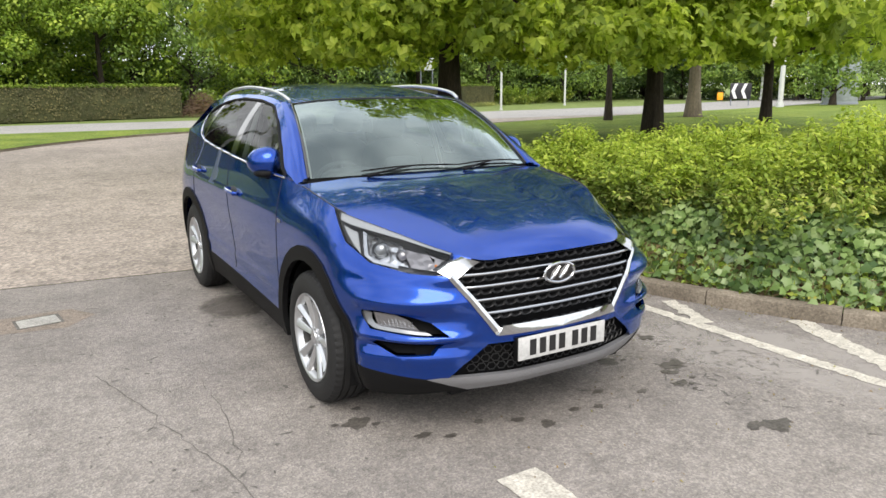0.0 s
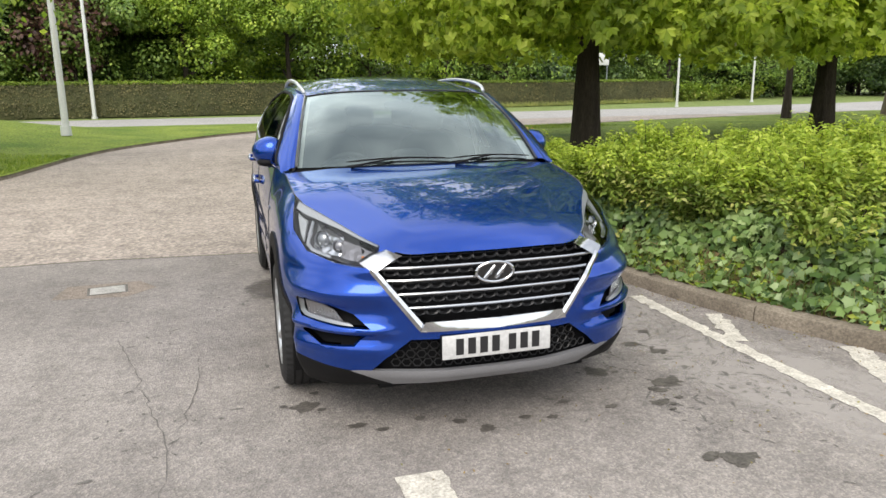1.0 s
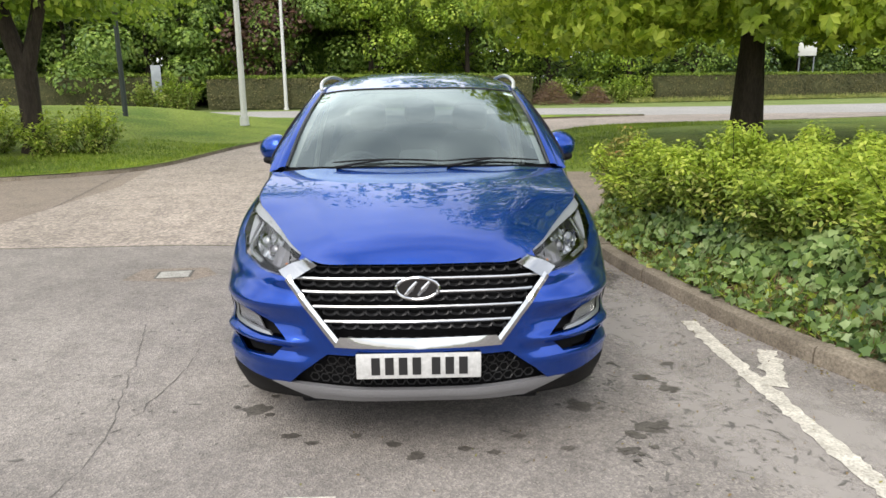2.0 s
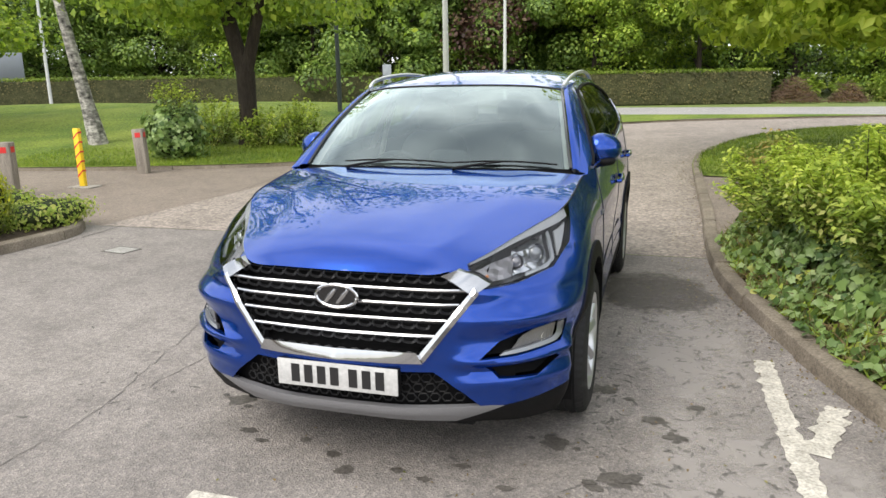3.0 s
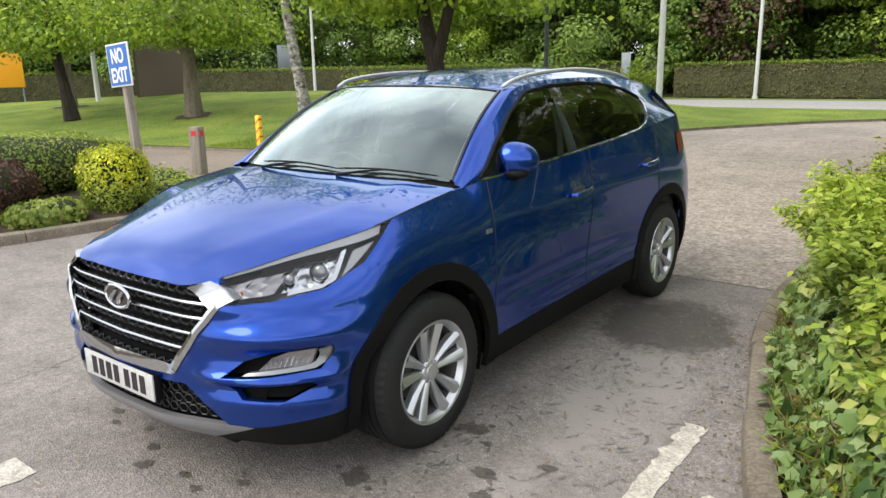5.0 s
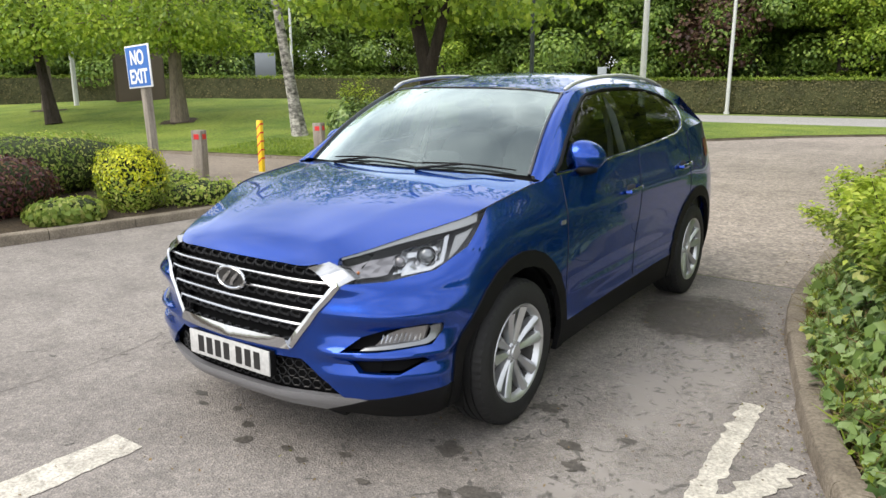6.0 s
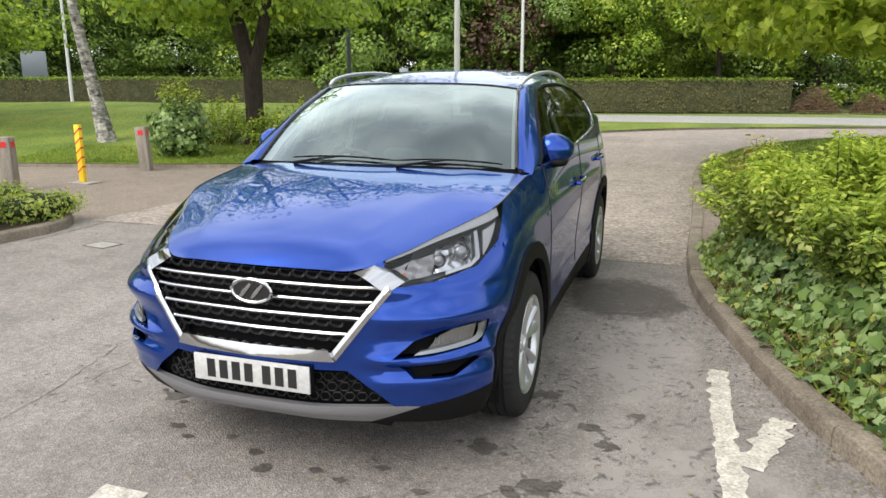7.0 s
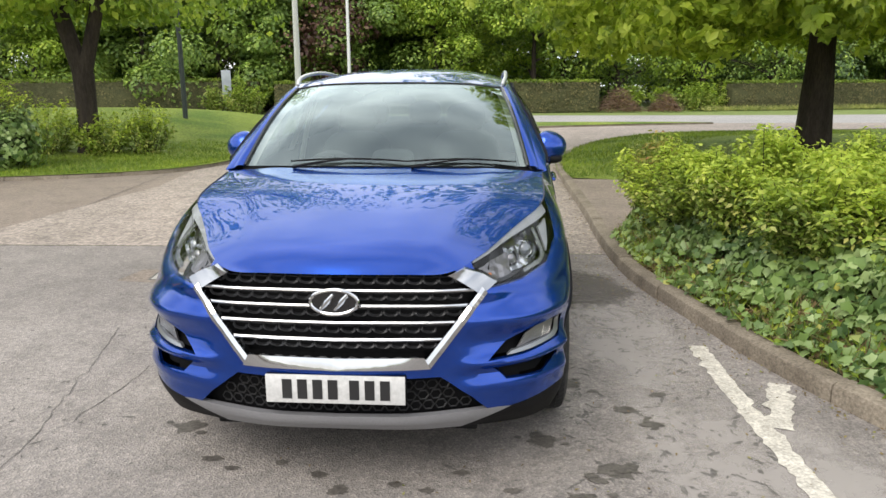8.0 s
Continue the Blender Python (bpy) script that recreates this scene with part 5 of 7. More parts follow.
for sg in (1, -1):
    fx = (lambda b: b.copy()) if sg > 0 else mirrored
    flip = (lambda p: p) if sg > 0 else flip_x
    lamp = part("headlamp", fx(LAMP_BM), M_LENS, CAR, "clear swept-back headlamp lens")
    inner = fx(LAMP_BM)
    for v in inner.verts:
        v.co.y += 0.085
        v.co.x -= 0.05 * sg
        v.co.z -= 0.022
    part("bezel", inner, M_LAMPDARK, lamp, "dark lamp bezel")
    def lp(u, v, depth, sg=sg):
        """A point in the lamp: u from its inner to its outer end, v from foot to top."""
        i, j = (2.62 + 3.75 * u) * NU, (5 + v) * NV
        i0_, j0_ = int(i), min(int(j), SHELL.shape[1] - 2)
        fi, fj = i - i0_, j - j0_
        p = (1 - fi) * ((1 - fj) * SHELL[i0_, j0_] + fj * SHELL[i0_, j0_ + 1]) + fi * ((1 - fj) * SHELL[i0_ + 1, j0_] + fj * SHELL[i0_ + 1, j0_ + 1])
        return Vector((sg * (p[0] - 0.55 * depth), p[1] + 0.8 * depth, p[2] - 0.25 * depth))

    def lamp_band(name, rows, material, label="", depth=0.01, thick=0.012):
        """A strip in the lamp through pairs of (u, v) points."""
        bm = bmesh.new()
        vs = []
        for (u0, v0), (u1, v1) in rows:
            vs.append([bm.verts.new(lp(u0, v0, depth + thick)), bm.verts.new(lp(u0, v0, depth)), bm.verts.new(lp(u1, v1, depth)), bm.verts.new(lp(u1, v1, depth + thick))])
        for a_, b_ in zip(vs, vs[1:]):
            for k in range(3):
                bm.faces.new((a_[k], a_[k + 1], b_[k + 1], b_[k]))
        bm.faces.new(vs[0])
        bm.faces.new(vs[-1][::-1])
        bmesh.ops.recalc_face_normals(bm, faces=bm.faces)
        return part(name, bm, material, lamp, label)

    lamp_band("lamp_brow", [((u, 0.985), (u, 0.915 - 0.15 * u)) for u in np.linspace(0.03, 1.05, 17)], M_LAMPSTRIP, "pale strip along the lamp's top", 0.006)
    lamp_band("lamp_bracket", [((0.74, 0.74), (0.70, 0.72)), ((0.75, 0.40), (0.71, 0.42)), ((0.75, 0.16), (0.71, 0.24)), ((0.66, 0.07), (0.66, 0.16)), ((0.45, 0.06), (0.45, 0.13))], M_LAMPGREY, "silver bracket strip", 0.02)
    lamp_band("side_reflector", [((0.81, 0.66), (0.79, 0.18)), ((0.90, 0.66), (0.86, 0.30)), ((1.0, 0.66), (0.95, 0.52))], M_LAMPSTRIP, "grey side reflector", 0.02)
    def cut_glass(name, u0, u1, v0, v1, nu, nv, depth, amp, material):
        """A reflector of many small slanting facets."""
        rg = random.Random(5)
        bm = bmesh.new()
        vs = [[bm.verts.new(lp(u0 + (u1 - u0) * i / nu + 0.008 * rg.uniform(-1, 1), v0 + (v1 - v0) * j / nv + 0.02 * rg.uniform(-1, 1), depth + amp * rg.uniform(-1, 1))) for j in range(nv + 1)] for i in range(nu + 1)]
        for p_, q_ in zip(vs, vs[1:]):
            for j in range(nv):
                bm.faces.new((p_[j], p_[j + 1], q_[j], ))
                bm.faces.new((q_[j], p_[j + 1], q_[j + 1]))
        return part(name, bm, material, lamp, "", False)

    cut_glass("reflector_bowl", 0.38, 0.71, 0.12, 0.70, 9, 5, 0.075, 0.006, M_LAMPGREY)
    cut_glass("indicator_reflector", 0.07, 0.36, 0.14, 0.62, 8, 4, 0.045, 0.0035, M_LAMPFACET)
    for u, v, r, nm in ((0.585, 0.43, 0.036, "projector"), (0.40, 0.42, 0.026, "reflector")):
        c = lp(u, v, 0.05)
        nrm = (lp(u, v, 0.0) - lp(u, v, 0.1)).normalized()
        m = Matrix.Translation(c) @ nrm.to_track_quat("Z", "Y").to_matrix().to_4x4()
        bm = bmesh.new()
        bmesh.ops.create_cone(bm, segments=28, radius1=r * 0.82, radius2=r * 1.12, depth=0.024, cap_ends=False, matrix=m)
        part(nm + "_ring", bm, M_CHROME, lamp, "bright lamp ring")
        bm = bmesh.new()
        bmesh.ops.create_uvsphere(bm, u_segments=22, v_segments=12, radius=r * 0.84, matrix=m @ Matrix.Diagonal((1, 1, 0.5, 1)))
        part(nm, bm, M_LAMPFACET if nm == "reflector" else M_BALL, lamp)
    bm = bmesh.new()
    bmesh.ops.create_uvsphere(bm, u_segments=12, v_segments=8, radius=0.007, matrix=Matrix.Translation(lp(0.16, 0.34, 0.034)))
    part("indicator_bulb", bm, M_AMBER, lamp, "amber indicator bulb")
    # fog lamp in its black recess
    rec = fx(FOG_BM)
    for v in rec.verts:
        v.co.y += 0.05
        v.co.x -= 0.02 * sg
    part("fog_recess", rec, M_RECESS, CAR, "gloss black fog lamp recess")
    bm = bmesh.new()
    poly_plate(bm, flip([(0.668, 0.563), (0.804, 0.574), (0.814, 0.634), (0.745, 0.628), (0.700, 0.606)]), 0.022, 0.012)
    fog = part("fog_lamp", bm, M_LAMPFACET, CAR, "clear rectangular fog lamp")
    bm = bmesh.new()
    for i in range(9):
        xx = 0.688 + 0.0135 * i
        tube(bm, [(sg * xx, fy(xx, 0.572) + 0.019, 0.572 + 0.0008 * i), (sg * (xx + 0.006), fy(xx, 0.612) + 0.019, 0.603 + 0.0022 * i)], 0.0042, 4)
    part("fog_lens_ribs", bm, M_LENS, fog)["kind"] = "stuff"
    bm = bmesh.new()
    ribbon(bm, flip([(0.630, 0.549), (0.700, 0.552), (0.822, 0.563), (0.838, 0.580), (0.842, 0.636)]), flip([(0.645, 0.559), (0.70, 0.565), (0.806, 0.577), (0.818, 0.588), (0.822, 0.632)]), 0.002, 0.02, lambda x, z: fy(x, z) + 0.010)
    part("fog_bracket", bm, M_SATIN, fog, "silver bracket round the fog lamp")
    slot = fx(SLOT_BM)
    for v in slot.verts:
        v.co.y += 0.045
        v.co.x -= 0.02 * sg
    part("air_slot", slot, M_RECESS, CAR, "black air slot below the fog lamp")

# wheels
def lathe(bm, prof, n, caps=False):
    """Profile of (x, r) turned about the x axis."""
    rings = [[bm.verts.new((x, r * math.cos(2 * math.pi * k / n), r * math.sin(2 * math.pi * k / n))) for k in range(n)] for x, r in prof]
    for a, b in zip(rings, rings[1:]):
        for k in range(n):
            bm.faces.new((a[k], a[(k + 1) % n], b[(k + 1) % n], b[k]))


def wheel(sg, cy):
    m = Matrix.Translation((sg * 0.803, cy, HUB_Z + 0.008)) @ Matrix.Diagonal((sg, 1, 1, 1))
    bm = bmesh.new()
    prof = [(-0.105, 0.225), (-0.112, 0.262), (-0.114, 0.298), (-0.104, 0.328), (-0.086, 0.344)]
    for g0 in (-0.062, -0.022, 0.018, 0.058):
        prof += [(g0 - 0.006, 0.350), (g0 - 0.0055, 0.342), (g0 + 0.0055, 0.342), (g0 + 0.006, 0.350)]
    prof += [(0.086, 0.344), (0.098, 0.336), (0.106, 0.318), (0.114, 0.298), (0.1135, 0.290), (0.115, 0.284), (0.113, 0.258), (0.108, 0.242), (0.100, 0.232)]
    lathe(bm, prof, 168)
    for v in bm.verts:
        # cross grooves of the tread
        k = int(round(math.atan2(v.co.z, v.co.y) / (2 * math.pi) * 168)) % 168
        r_ = math.hypot(v.co.y, v.co.z)
        if r_ > 0.33 and abs(v.co.x) > 0.065 and k % 3 == 0:
            v.co.y *= 1 - 0.007 / r_
            v.co.z *= 1 - 0.007 / r_
    bm.transform(m)
    bmesh.ops.recalc_face_normals(bm, faces=bm.faces)
    w = part("wheel", bm, M_TYRE, CAR, "black tyre on a silver alloy wheel", True, 30)
    bm = bmesh.new()
    lathe(bm, [(0.070, 0.206), (0.088, 0.214), (0.100, 0.220), (0.106, 0.226), (0.109, 0.234), (0.100, 0.238)], 60)
    for k in range(5):
        for s2 in (-1, 1):
            a0, a1 = 2 * math.pi * k / 5 + s2 * radians(17), 2 * math.pi * k / 5 + s2 * radians(14)
            rows = []
            for u in np.linspace(0, 1, 6):
                r = 0.040 + (0.218 - 0.040) * u
                a = a0 + (a1 - a0) * u + math.pi / 2
                hw = 0.013 + 0.017 * u
                xx = 0.076 + 0.026 * u ** 1.5
                c, t = np.array((0, math.cos(a), math.sin(a))) * r, np.array((0, -math.sin(a), math.cos(a)))
                rows.append([bm.verts.new(tuple(c + t * q * hw + np.array((xx + dx, 0, 0)))) for q, dx in ((-1, -0.040), (-1, -0.010), (-0.8, -0.004), (0.25 * s2, 0.006), (0.8, -0.004), (1, -0.010), (1, -0.040))])
            for p, q in zip(rows, rows[1:]):
                for i in range(6):
                    bm.faces.new((p[i], p[i + 1], q[i + 1], q[i]))
    lathe(bm, [(0.03, 0.058), (0.072, 0.056), (0.080, 0.050), (0.082, 0.036), (0.090, 0.033), (0.092, 0.0)], 30)
    for k in range(5):
        a = 2 * math.pi * (k + 0.5) / 5 + math.pi / 2
        bmesh.ops.create_cone(bm, segments=8, radius1=0.009, radius2=0.008, depth=0.02, cap_ends=True, matrix=Matrix.Translation((0.076, 0.044 * math.cos(a), 0.044 * math.sin(a))) @ Matrix.Rotation(math.pi / 2, 4, "Y"))
    bm.transform(m)
    bmesh.ops.recalc_face_normals(bm, faces=bm.faces)
    part("rim", bm, M_ALLOY, w, "silver five-twin-spoke alloy rim", True, 32)
    bm = bmesh.new()
    lathe(bm, [(0.02, 0.0), (0.02, 0.145), (0.0, 0.147), (-0.01, 0.0)], 40)
    box(bm, (0.0, -0.03, 0.09), (0.045, 0.05, 0.155), Matrix.Rotation(radians(70), 4, "X"), 0.006)
    bm.transform(m)
    part("brake_disc", bm, M_DISC, w)
    bm = bmesh.new()
    lathe(bm, [(-0.09, 0.19), (0.06, 0.198), (0.074, 0.208)], 48)
    bm.transform(m)
    part("rim_barrel", bm, M_BARREL, w)
    bm = bmesh.new()
    lathe(bm, [(-0.105, 0.02), (-0.10, 0.20), (-0.095, 0.21)], 32)
    bm.transform(m)
    part("wheel_back", bm, M_PLASTIC, w)
    # liner of the wheel arch
    bm = bmesh.new()
    lathe(bm, [(0.07, 0.420), (-0.30, 0.415), (-0.30, 0.0)], 40)
    bm.transform(Matrix.Translation((sg * 0.795, cy, HUB_Z)) @ Matrix.Diagonal((sg, 1, 1, 1)))
    bmesh.ops.delete(bm, geom=[f for f in bm.faces if f.calc_center_median().z < 0.22], context="FACES")
    part("arch_liner", bm, M_PLASTIC, CAR)


for sg in (1, -1):
    for cy in (FRONT_Y, REAR_Y):
        wheel(sg, cy)

# underside
bm = bmesh.new()
box(bm, (-0.66, 0.30, 0.24), (0.66, 4.25, 0.30), bevel=0.02)
box(bm, (-0.86, 1.45, 0.24), (0.86, 3.1, 0.32), bevel=0.02)
box(bm, (-0.52, 0.16, 0.225), (0.52, 0.6, 0.26), bevel=0.01)
part("underside", bm, M_PLASTIC, CAR)


# door mirrors
def blob(bm, c, r, m=None, p=2.6, nu=24, nv=14):
    """A rounded block (superellipsoid)."""
    def sp(v):
        return math.copysign(abs(v) ** (2 / p), v)
    rows = []
    for i in range(nv + 1):
        t = -math.pi / 2 + math.pi * i / nv
        rows.append([Vector((r[0] * sp(math.cos(t)) * sp(math.cos(f)), r[1] * sp(math.cos(t)) * sp(math.sin(f)), r[2] * sp(math.sin(t)))) for f in np.linspace(0, 2 * math.pi, nu, endpoint=False)])
    mm = Matrix.Translation(c) @ (m or Matrix.Identity(4))
    vs = [[bm.verts.new(mm @ q) for q in row] for row in rows[1:-1]]
    lo, hi = bm.verts.new(mm @ rows[0][0]), bm.verts.new(mm @ rows[-1][0])
    for a, b in zip(vs, vs[1:]):
        for k in range(nu):
            bm.faces.new((a[k], a[(k + 1) % nu], b[(k + 1) % nu], b[k]))
    for k in range(nu):
        bm.faces.new((lo, vs[0][(k + 1) % nu], vs[0][k]))
        bm.faces.new((hi, vs[-1][k], vs[-1][(k + 1) % nu]))


for sg in (1, -1):
    bm = bmesh.new()
    blob(bm, (0, 0, 0), (0.112, 0.088, 0.084), p=2.12)
    for v in bm.verts:
        v.co.z *= 1.0 + 0.18 * v.co.x / 0.112 * -1
        v.co.y += 0.25 * (v.co.x + 0.1)
        if v.co.y > 0.075:
            v.co.y = 0.075 + (v.co.y - 0.075) * 0.3
    bm.transform(Matrix.Diagonal((sg, 1, 1, 1)) @ Matrix.Translation((0.880, 1.635, 1.205)) @ Matrix.Diagonal((0.84, 1.04, 1.04, 1)))
    bmesh.ops.recalc_face_normals(bm, faces=bm.faces)
    mir = part("door_mirror", bm, M_PAINT, CAR, "blue door mirror housing")
    bm = bmesh.new()
    blob(bm, (sg * 0.872, 1.645, 1.142), (0.076, 0.07, 0.028), p=2.5)
    tube(bm, [(sg * 0.845, 1.62, 1.125), (sg * 0.865, 1.635, 1.132), (sg * 0.88, 1.64, 1.145)], [0.035, 0.03, 0.025], 10)
    part("mirror_foot", bm, M_PLASTIC, mir, "black mirror foot")
    bm = bmesh.new()
    blob(bm, (sg * 0.874, 1.724, 1.207), (0.060, 0.008, 0.056), p=3, m=Matrix.Rotation(radians(12 * sg), 4, "Z"))
    part("mirror_glass", bm, M_CHROME, mir)
    bm = bmesh.new()
    tube(bm, [(sg * (0.872 + 0.74 * q), 1.567 + 0.25 * (q + 0.1) + 0.012 + 0.5 * max(0, abs(q) - 0.05) ** 1.2, 1.185) for q in np.linspace(-0.02, 0.10, 6)], 0.006, 6)
    part("mirror_indicator", bm, M_LAMPSTRIP, mir)


# shut lines, handles, rails
def col_at(y):
    """The upright section of the side skin at a length along the car."""
    out = []
    for k in range(SHELL.shape[1]):
        p = SHELL[NU * 7:NU * 17, k]
        i = np.argsort(p[:, 1])
        out.append(tuple(np.interp(y, p[i, 1], p[i, c]) if c != 1 else y for c in range(3)))
    return np.array(out)


for sg in (1, -1):
    for y, z0 in ((1.42, 0.40), (2.42, 0.40), (3.42, 0.72)):
        c = resample(col_at(y), 0.03)
        c = c[c[:, 2] > z0]
        bm = bmesh.new()
        tube(bm, [(sg * (p[0] + 0.0005), p[1] + (0.10 * max(0, 0.85 - p[2]) if y > 3 else 0), p[2]) for p in c], 0.0028, 4)
        part("door_gap", bm, M_BLACK, CAR)
    e = resample(TOP_EDGE[NU * 6 + 2:NU * 9], 0.03)
    bm = bmesh.new()
    tube(bm, [(sg * p[0], p[1], p[2] + 0.001) for p in e], 0.0035, 4)
    part("bonnet_gap", bm, M_BLACK, CAR)
    for hy, hz in ((2.26, 0.965), (3.25, 1.02)):
        c = col_at(hy)
        hx = float(np.interp(hz, c[:, 2], c[:, 0]))
        bm = bmesh.new()
        tube(bm, [(sg * (hx + o), hy + d, hz + 0.006 * d / 0.1) for d, o in ((-0.105, 0.004), (-0.09, 0.026), (-0.03, 0.034), (0.04, 0.034), (0.09, 0.027), (0.105, 0.004))], [0.011, 0.014, 0.015, 0.015, 0.014, 0.011], 8)
        h = part("door_handle", bm, M_PAINT, CAR)
        bm = bmesh.new()
        tube(bm, [(sg * (hx + o), hy + d, hz + 0.013 + 0.006 * d / 0.1) for d, o in ((-0.09, 0.030), (-0.03, 0.040), (0.04, 0.040), (0.09, 0.031))], 0.005, 6)
        part("handle_strip", bm, M_CHROME, h, "chrome strip on the handle")
        bm = bmesh.new()
        blob(bm, (sg * (hx - 0.012), hy, hz), (0.016, 0.085, 0.033))
        part("handle_cup", bm, M_INSIDE, h)
    bm = bmesh.new()
    rp = catmull([(0.612, 1.93, 1.545), (0.628, 2.05, 1.584), (0.632, 2.30, 1.613), (0.632, 2.70, 1.628), (0.624, 3.10, 1.614), (0.612, 3.40, 1.584), (0.602, 3.60, 1.545)], 6)
    tube(bm, [(sg * x, y, z) for x, y, z in rp], [0.008] + [0.0115] * (len(rp) - 2) + [0.008], 10)
    part("roof_rail", bm, M_RAIL, CAR, "silver roof rail")
    bm = bmesh.new()
    cb = col_at(1.40)
    bx = float(np.interp(0.90, cb[:, 2], cb[:, 0]))
    box(bm, (min(sg * bx, sg * (bx + 0.004)), 1.345, 0.893), (max(sg * bx, sg * (bx + 0.004)), 1.395, 0.915), bevel=0.001)
    part("fender_badge", bm, M_SATIN, CAR, "small silver fender badge")
    # sill strip and tail lamp
    g = [[np.array((sg * (p[0] + 0.004), p[1], p[2])) for p in resample(col_at(y), 0.02) if 1.02 < p[2] < 1.19] for y in np.linspace(3.86, 4.08, 8)]
    n = min(len(r) for r in g)
    bm = bmesh.new()
    grid_bm(bm, [r[:n] for r in g])
    part("tail_lamp", bm, M_TAIL, CAR, "red wrap-round tail lamp")

# wipers and cowl
bm = bmesh.new()
cw = np.vstack([W_BOT[::-1] * (-1, 1, 1), W_BOT[1:]])
bonrear = np.array(bon[-1])
br = np.vstack([bonrear[::-1] * (-1, 1, 1), bonrear[1:]])
br = br[np.linspace(0, len(br) - 1, len(cw)).astype(int)]
grid_bm(bm, [[(*(a - np.array((0, 0.01, 0.022))),), (*((a + b) / 2 - np.array((0, 0, 0.028))),), (*(b + np.array((0, 0.02, -0.002))),)] for a, b in zip(br, cw)])
part("cowl", bm, M_PLASTIC, CAR, "black scuttle panel")


def on_glass(x, t):
    """A point on the windscreen: width, and share of its height."""
    a = np.array([np.interp(abs(x), W_BOT[:, 0], W_BOT[:, i]) for i in range(3)])
    b = np.array([np.interp(abs(x) * 0.82, W_TOP[:, 0], W_TOP[:, i]) for i in range(3)])
    p = a + (b - a) * t + np.array((0, -0.0175 * math.sin(math.pi * t), 0.035 * math.sin(math.pi * t)))
    return (x, p[1] - 0.012, p[2] + 0.012)


for pivot, tip, mid in (((-0.45, 0.0), (0.12, 0.055), -0.16), ((0.16, 0.0), (0.66, 0.035), 0.42)):
    bm = bmesh.new()
    tube(bm, [on_glass(pivot[0], -0.03), on_glass(pivot[0] + 0.12, 0.01), on_glass(mid, 0.045)], [0.009, 0.006, 0.005], 6)
    w = part("wiper", bm, M_PLASTIC, CAR, "black wiper resting at the foot of the screen")
    bm = bmesh.new()
    tube(bm, [on_glass(pivot[0] - 0.02 + (tip[0] - pivot[0] + 0.04) * u, 0.022 + 0.022 * math.sin(math.pi * u)) for u in np.linspace(0, 1, 10)], [0.003] + [0.005] * 8 + [0.003], 6)
    part("wiper_blade", bm, M_PLASTIC, w)

# cabin
bm = bmesh.new()
dash = [[(x, y, z - 0.03 * abs(x) ** 2) for y, z in ((1.16, 1.115), (1.35, 1.115), (1.58, 1.105), (1.68, 1.06), (1.70, 0.85), (1.72, 0.45))] for x in np.linspace(-0.80, 0.80, 17)]
grid_bm(bm, dash)
blob(bm, (-0.37, 1.55, 1.10), (0.20, 0.10, 0.05))
part("dashboard", bm, M_INSIDE, CAR, "dark dashboard")
bm = bmesh.new()
blob(bm, (0, 1.62, 1.12), (0.12, 0.03, 0.075), p=4)
part("centre_screen", bm, M_INSIDE, CAR)
bm = bmesh.new()
ctr = Vector((-0.37, 1.80, 1.00))
mt = Matrix.Translation(ctr) @ Matrix.Rotation(radians(-65), 4, "X")
tube(bm, [mt @ Vector((0.18 * math.cos(a), 0.18 * math.sin(a), 0)) for a in np.linspace(0, 2 * math.pi, 33)], 0.015, 8, False)
for a in (0, math.pi, -math.pi / 2):
    tube(bm, [mt @ Vector((0, 0, 0.02)), mt @ Vector((0.17 * math.cos(a), 0.17 * math.sin(a), 0))], 0.018, 6)
blob(bm, ctr, (0.07, 0.05, 0.06))
part("steering_wheel", bm, M_INSIDE, CAR)


def seat(x, y, w):
    bm = bmesh.new()
    blob(bm, (x, y, 0.62), (w, 0.26, 0.10), p=3.5)
    blob(bm, (x, y + 0.30, 0.92), (w * 0.95, 0.10, 0.33), p=3.5, m=Matrix.Rotation(radians(-14), 4, "X"))
    s = part("seat", bm, M_SEAT, CAR, "dark cloth seat")
    for hx in ([x] if w < 0.4 else [x - 0.42, x, x + 0.42]):
        bm = bmesh.new()
        blob(bm, (hx, y + 0.40, 1.33), (0.13, 0.055, 0.095), p=3)
        part("headrest", bm, M_SEAT, s)
        for px in (-0.055, 0.055):
            bm = bmesh.new()
            tube(bm, [(hx + px, y + 0.385, 1.20), (hx + px, y + 0.39, 1.28)], 0.006, 6)
            part("headrest_post", bm, M_CHROME, s)


seat(-0.37, 2.15, 0.26)
seat(0.37, 2.15, 0.26)
seat(0.0, 3.05, 0.62)
bm = bmesh.new()
box(bm, (-0.80, 1.5, 0.34), (0.80, 4.2, 0.40), bevel=0.02)
box(bm, (-0.80, 3.5, 0.40), (0.80, 4.2, 0.95), bevel=0.03)
part("cabin_floor", bm, M_INSIDE, CAR)
bm = bmesh.new()
hl = [[(x * 0.96, y, z - 0.028) for x, y, z in row] for row in roof[1:-1]]
grid_bm(bm, hl)
both("headlining", bm, M_HEADLINER, CAR)
for sg in (1, -1):
    bm = bmesh.new()
    grid_bm(bm, [[(sg * (p[0] - 0.06), p[1], p[2]) for p in col_at(y)[10::3]] for y in np.linspace(1.45, 3.9, 14)])
    part("door_trim", bm, M_INSIDE, CAR)
    bm = bmesh.new()
    tube(bm, [(sg * 0.64, 2.44, 1.44), (sg * 0.70, 2.42, 1.25), (sg * 0.76, 2.35, 0.9)], 0.018, 6)
    part("seat_belt", bm, M_HEADLINER, CAR)
bm = bmesh.new()
blob(bm, (0, 1.90, 1.46), (0.10, 0.016, 0.028), p=3)
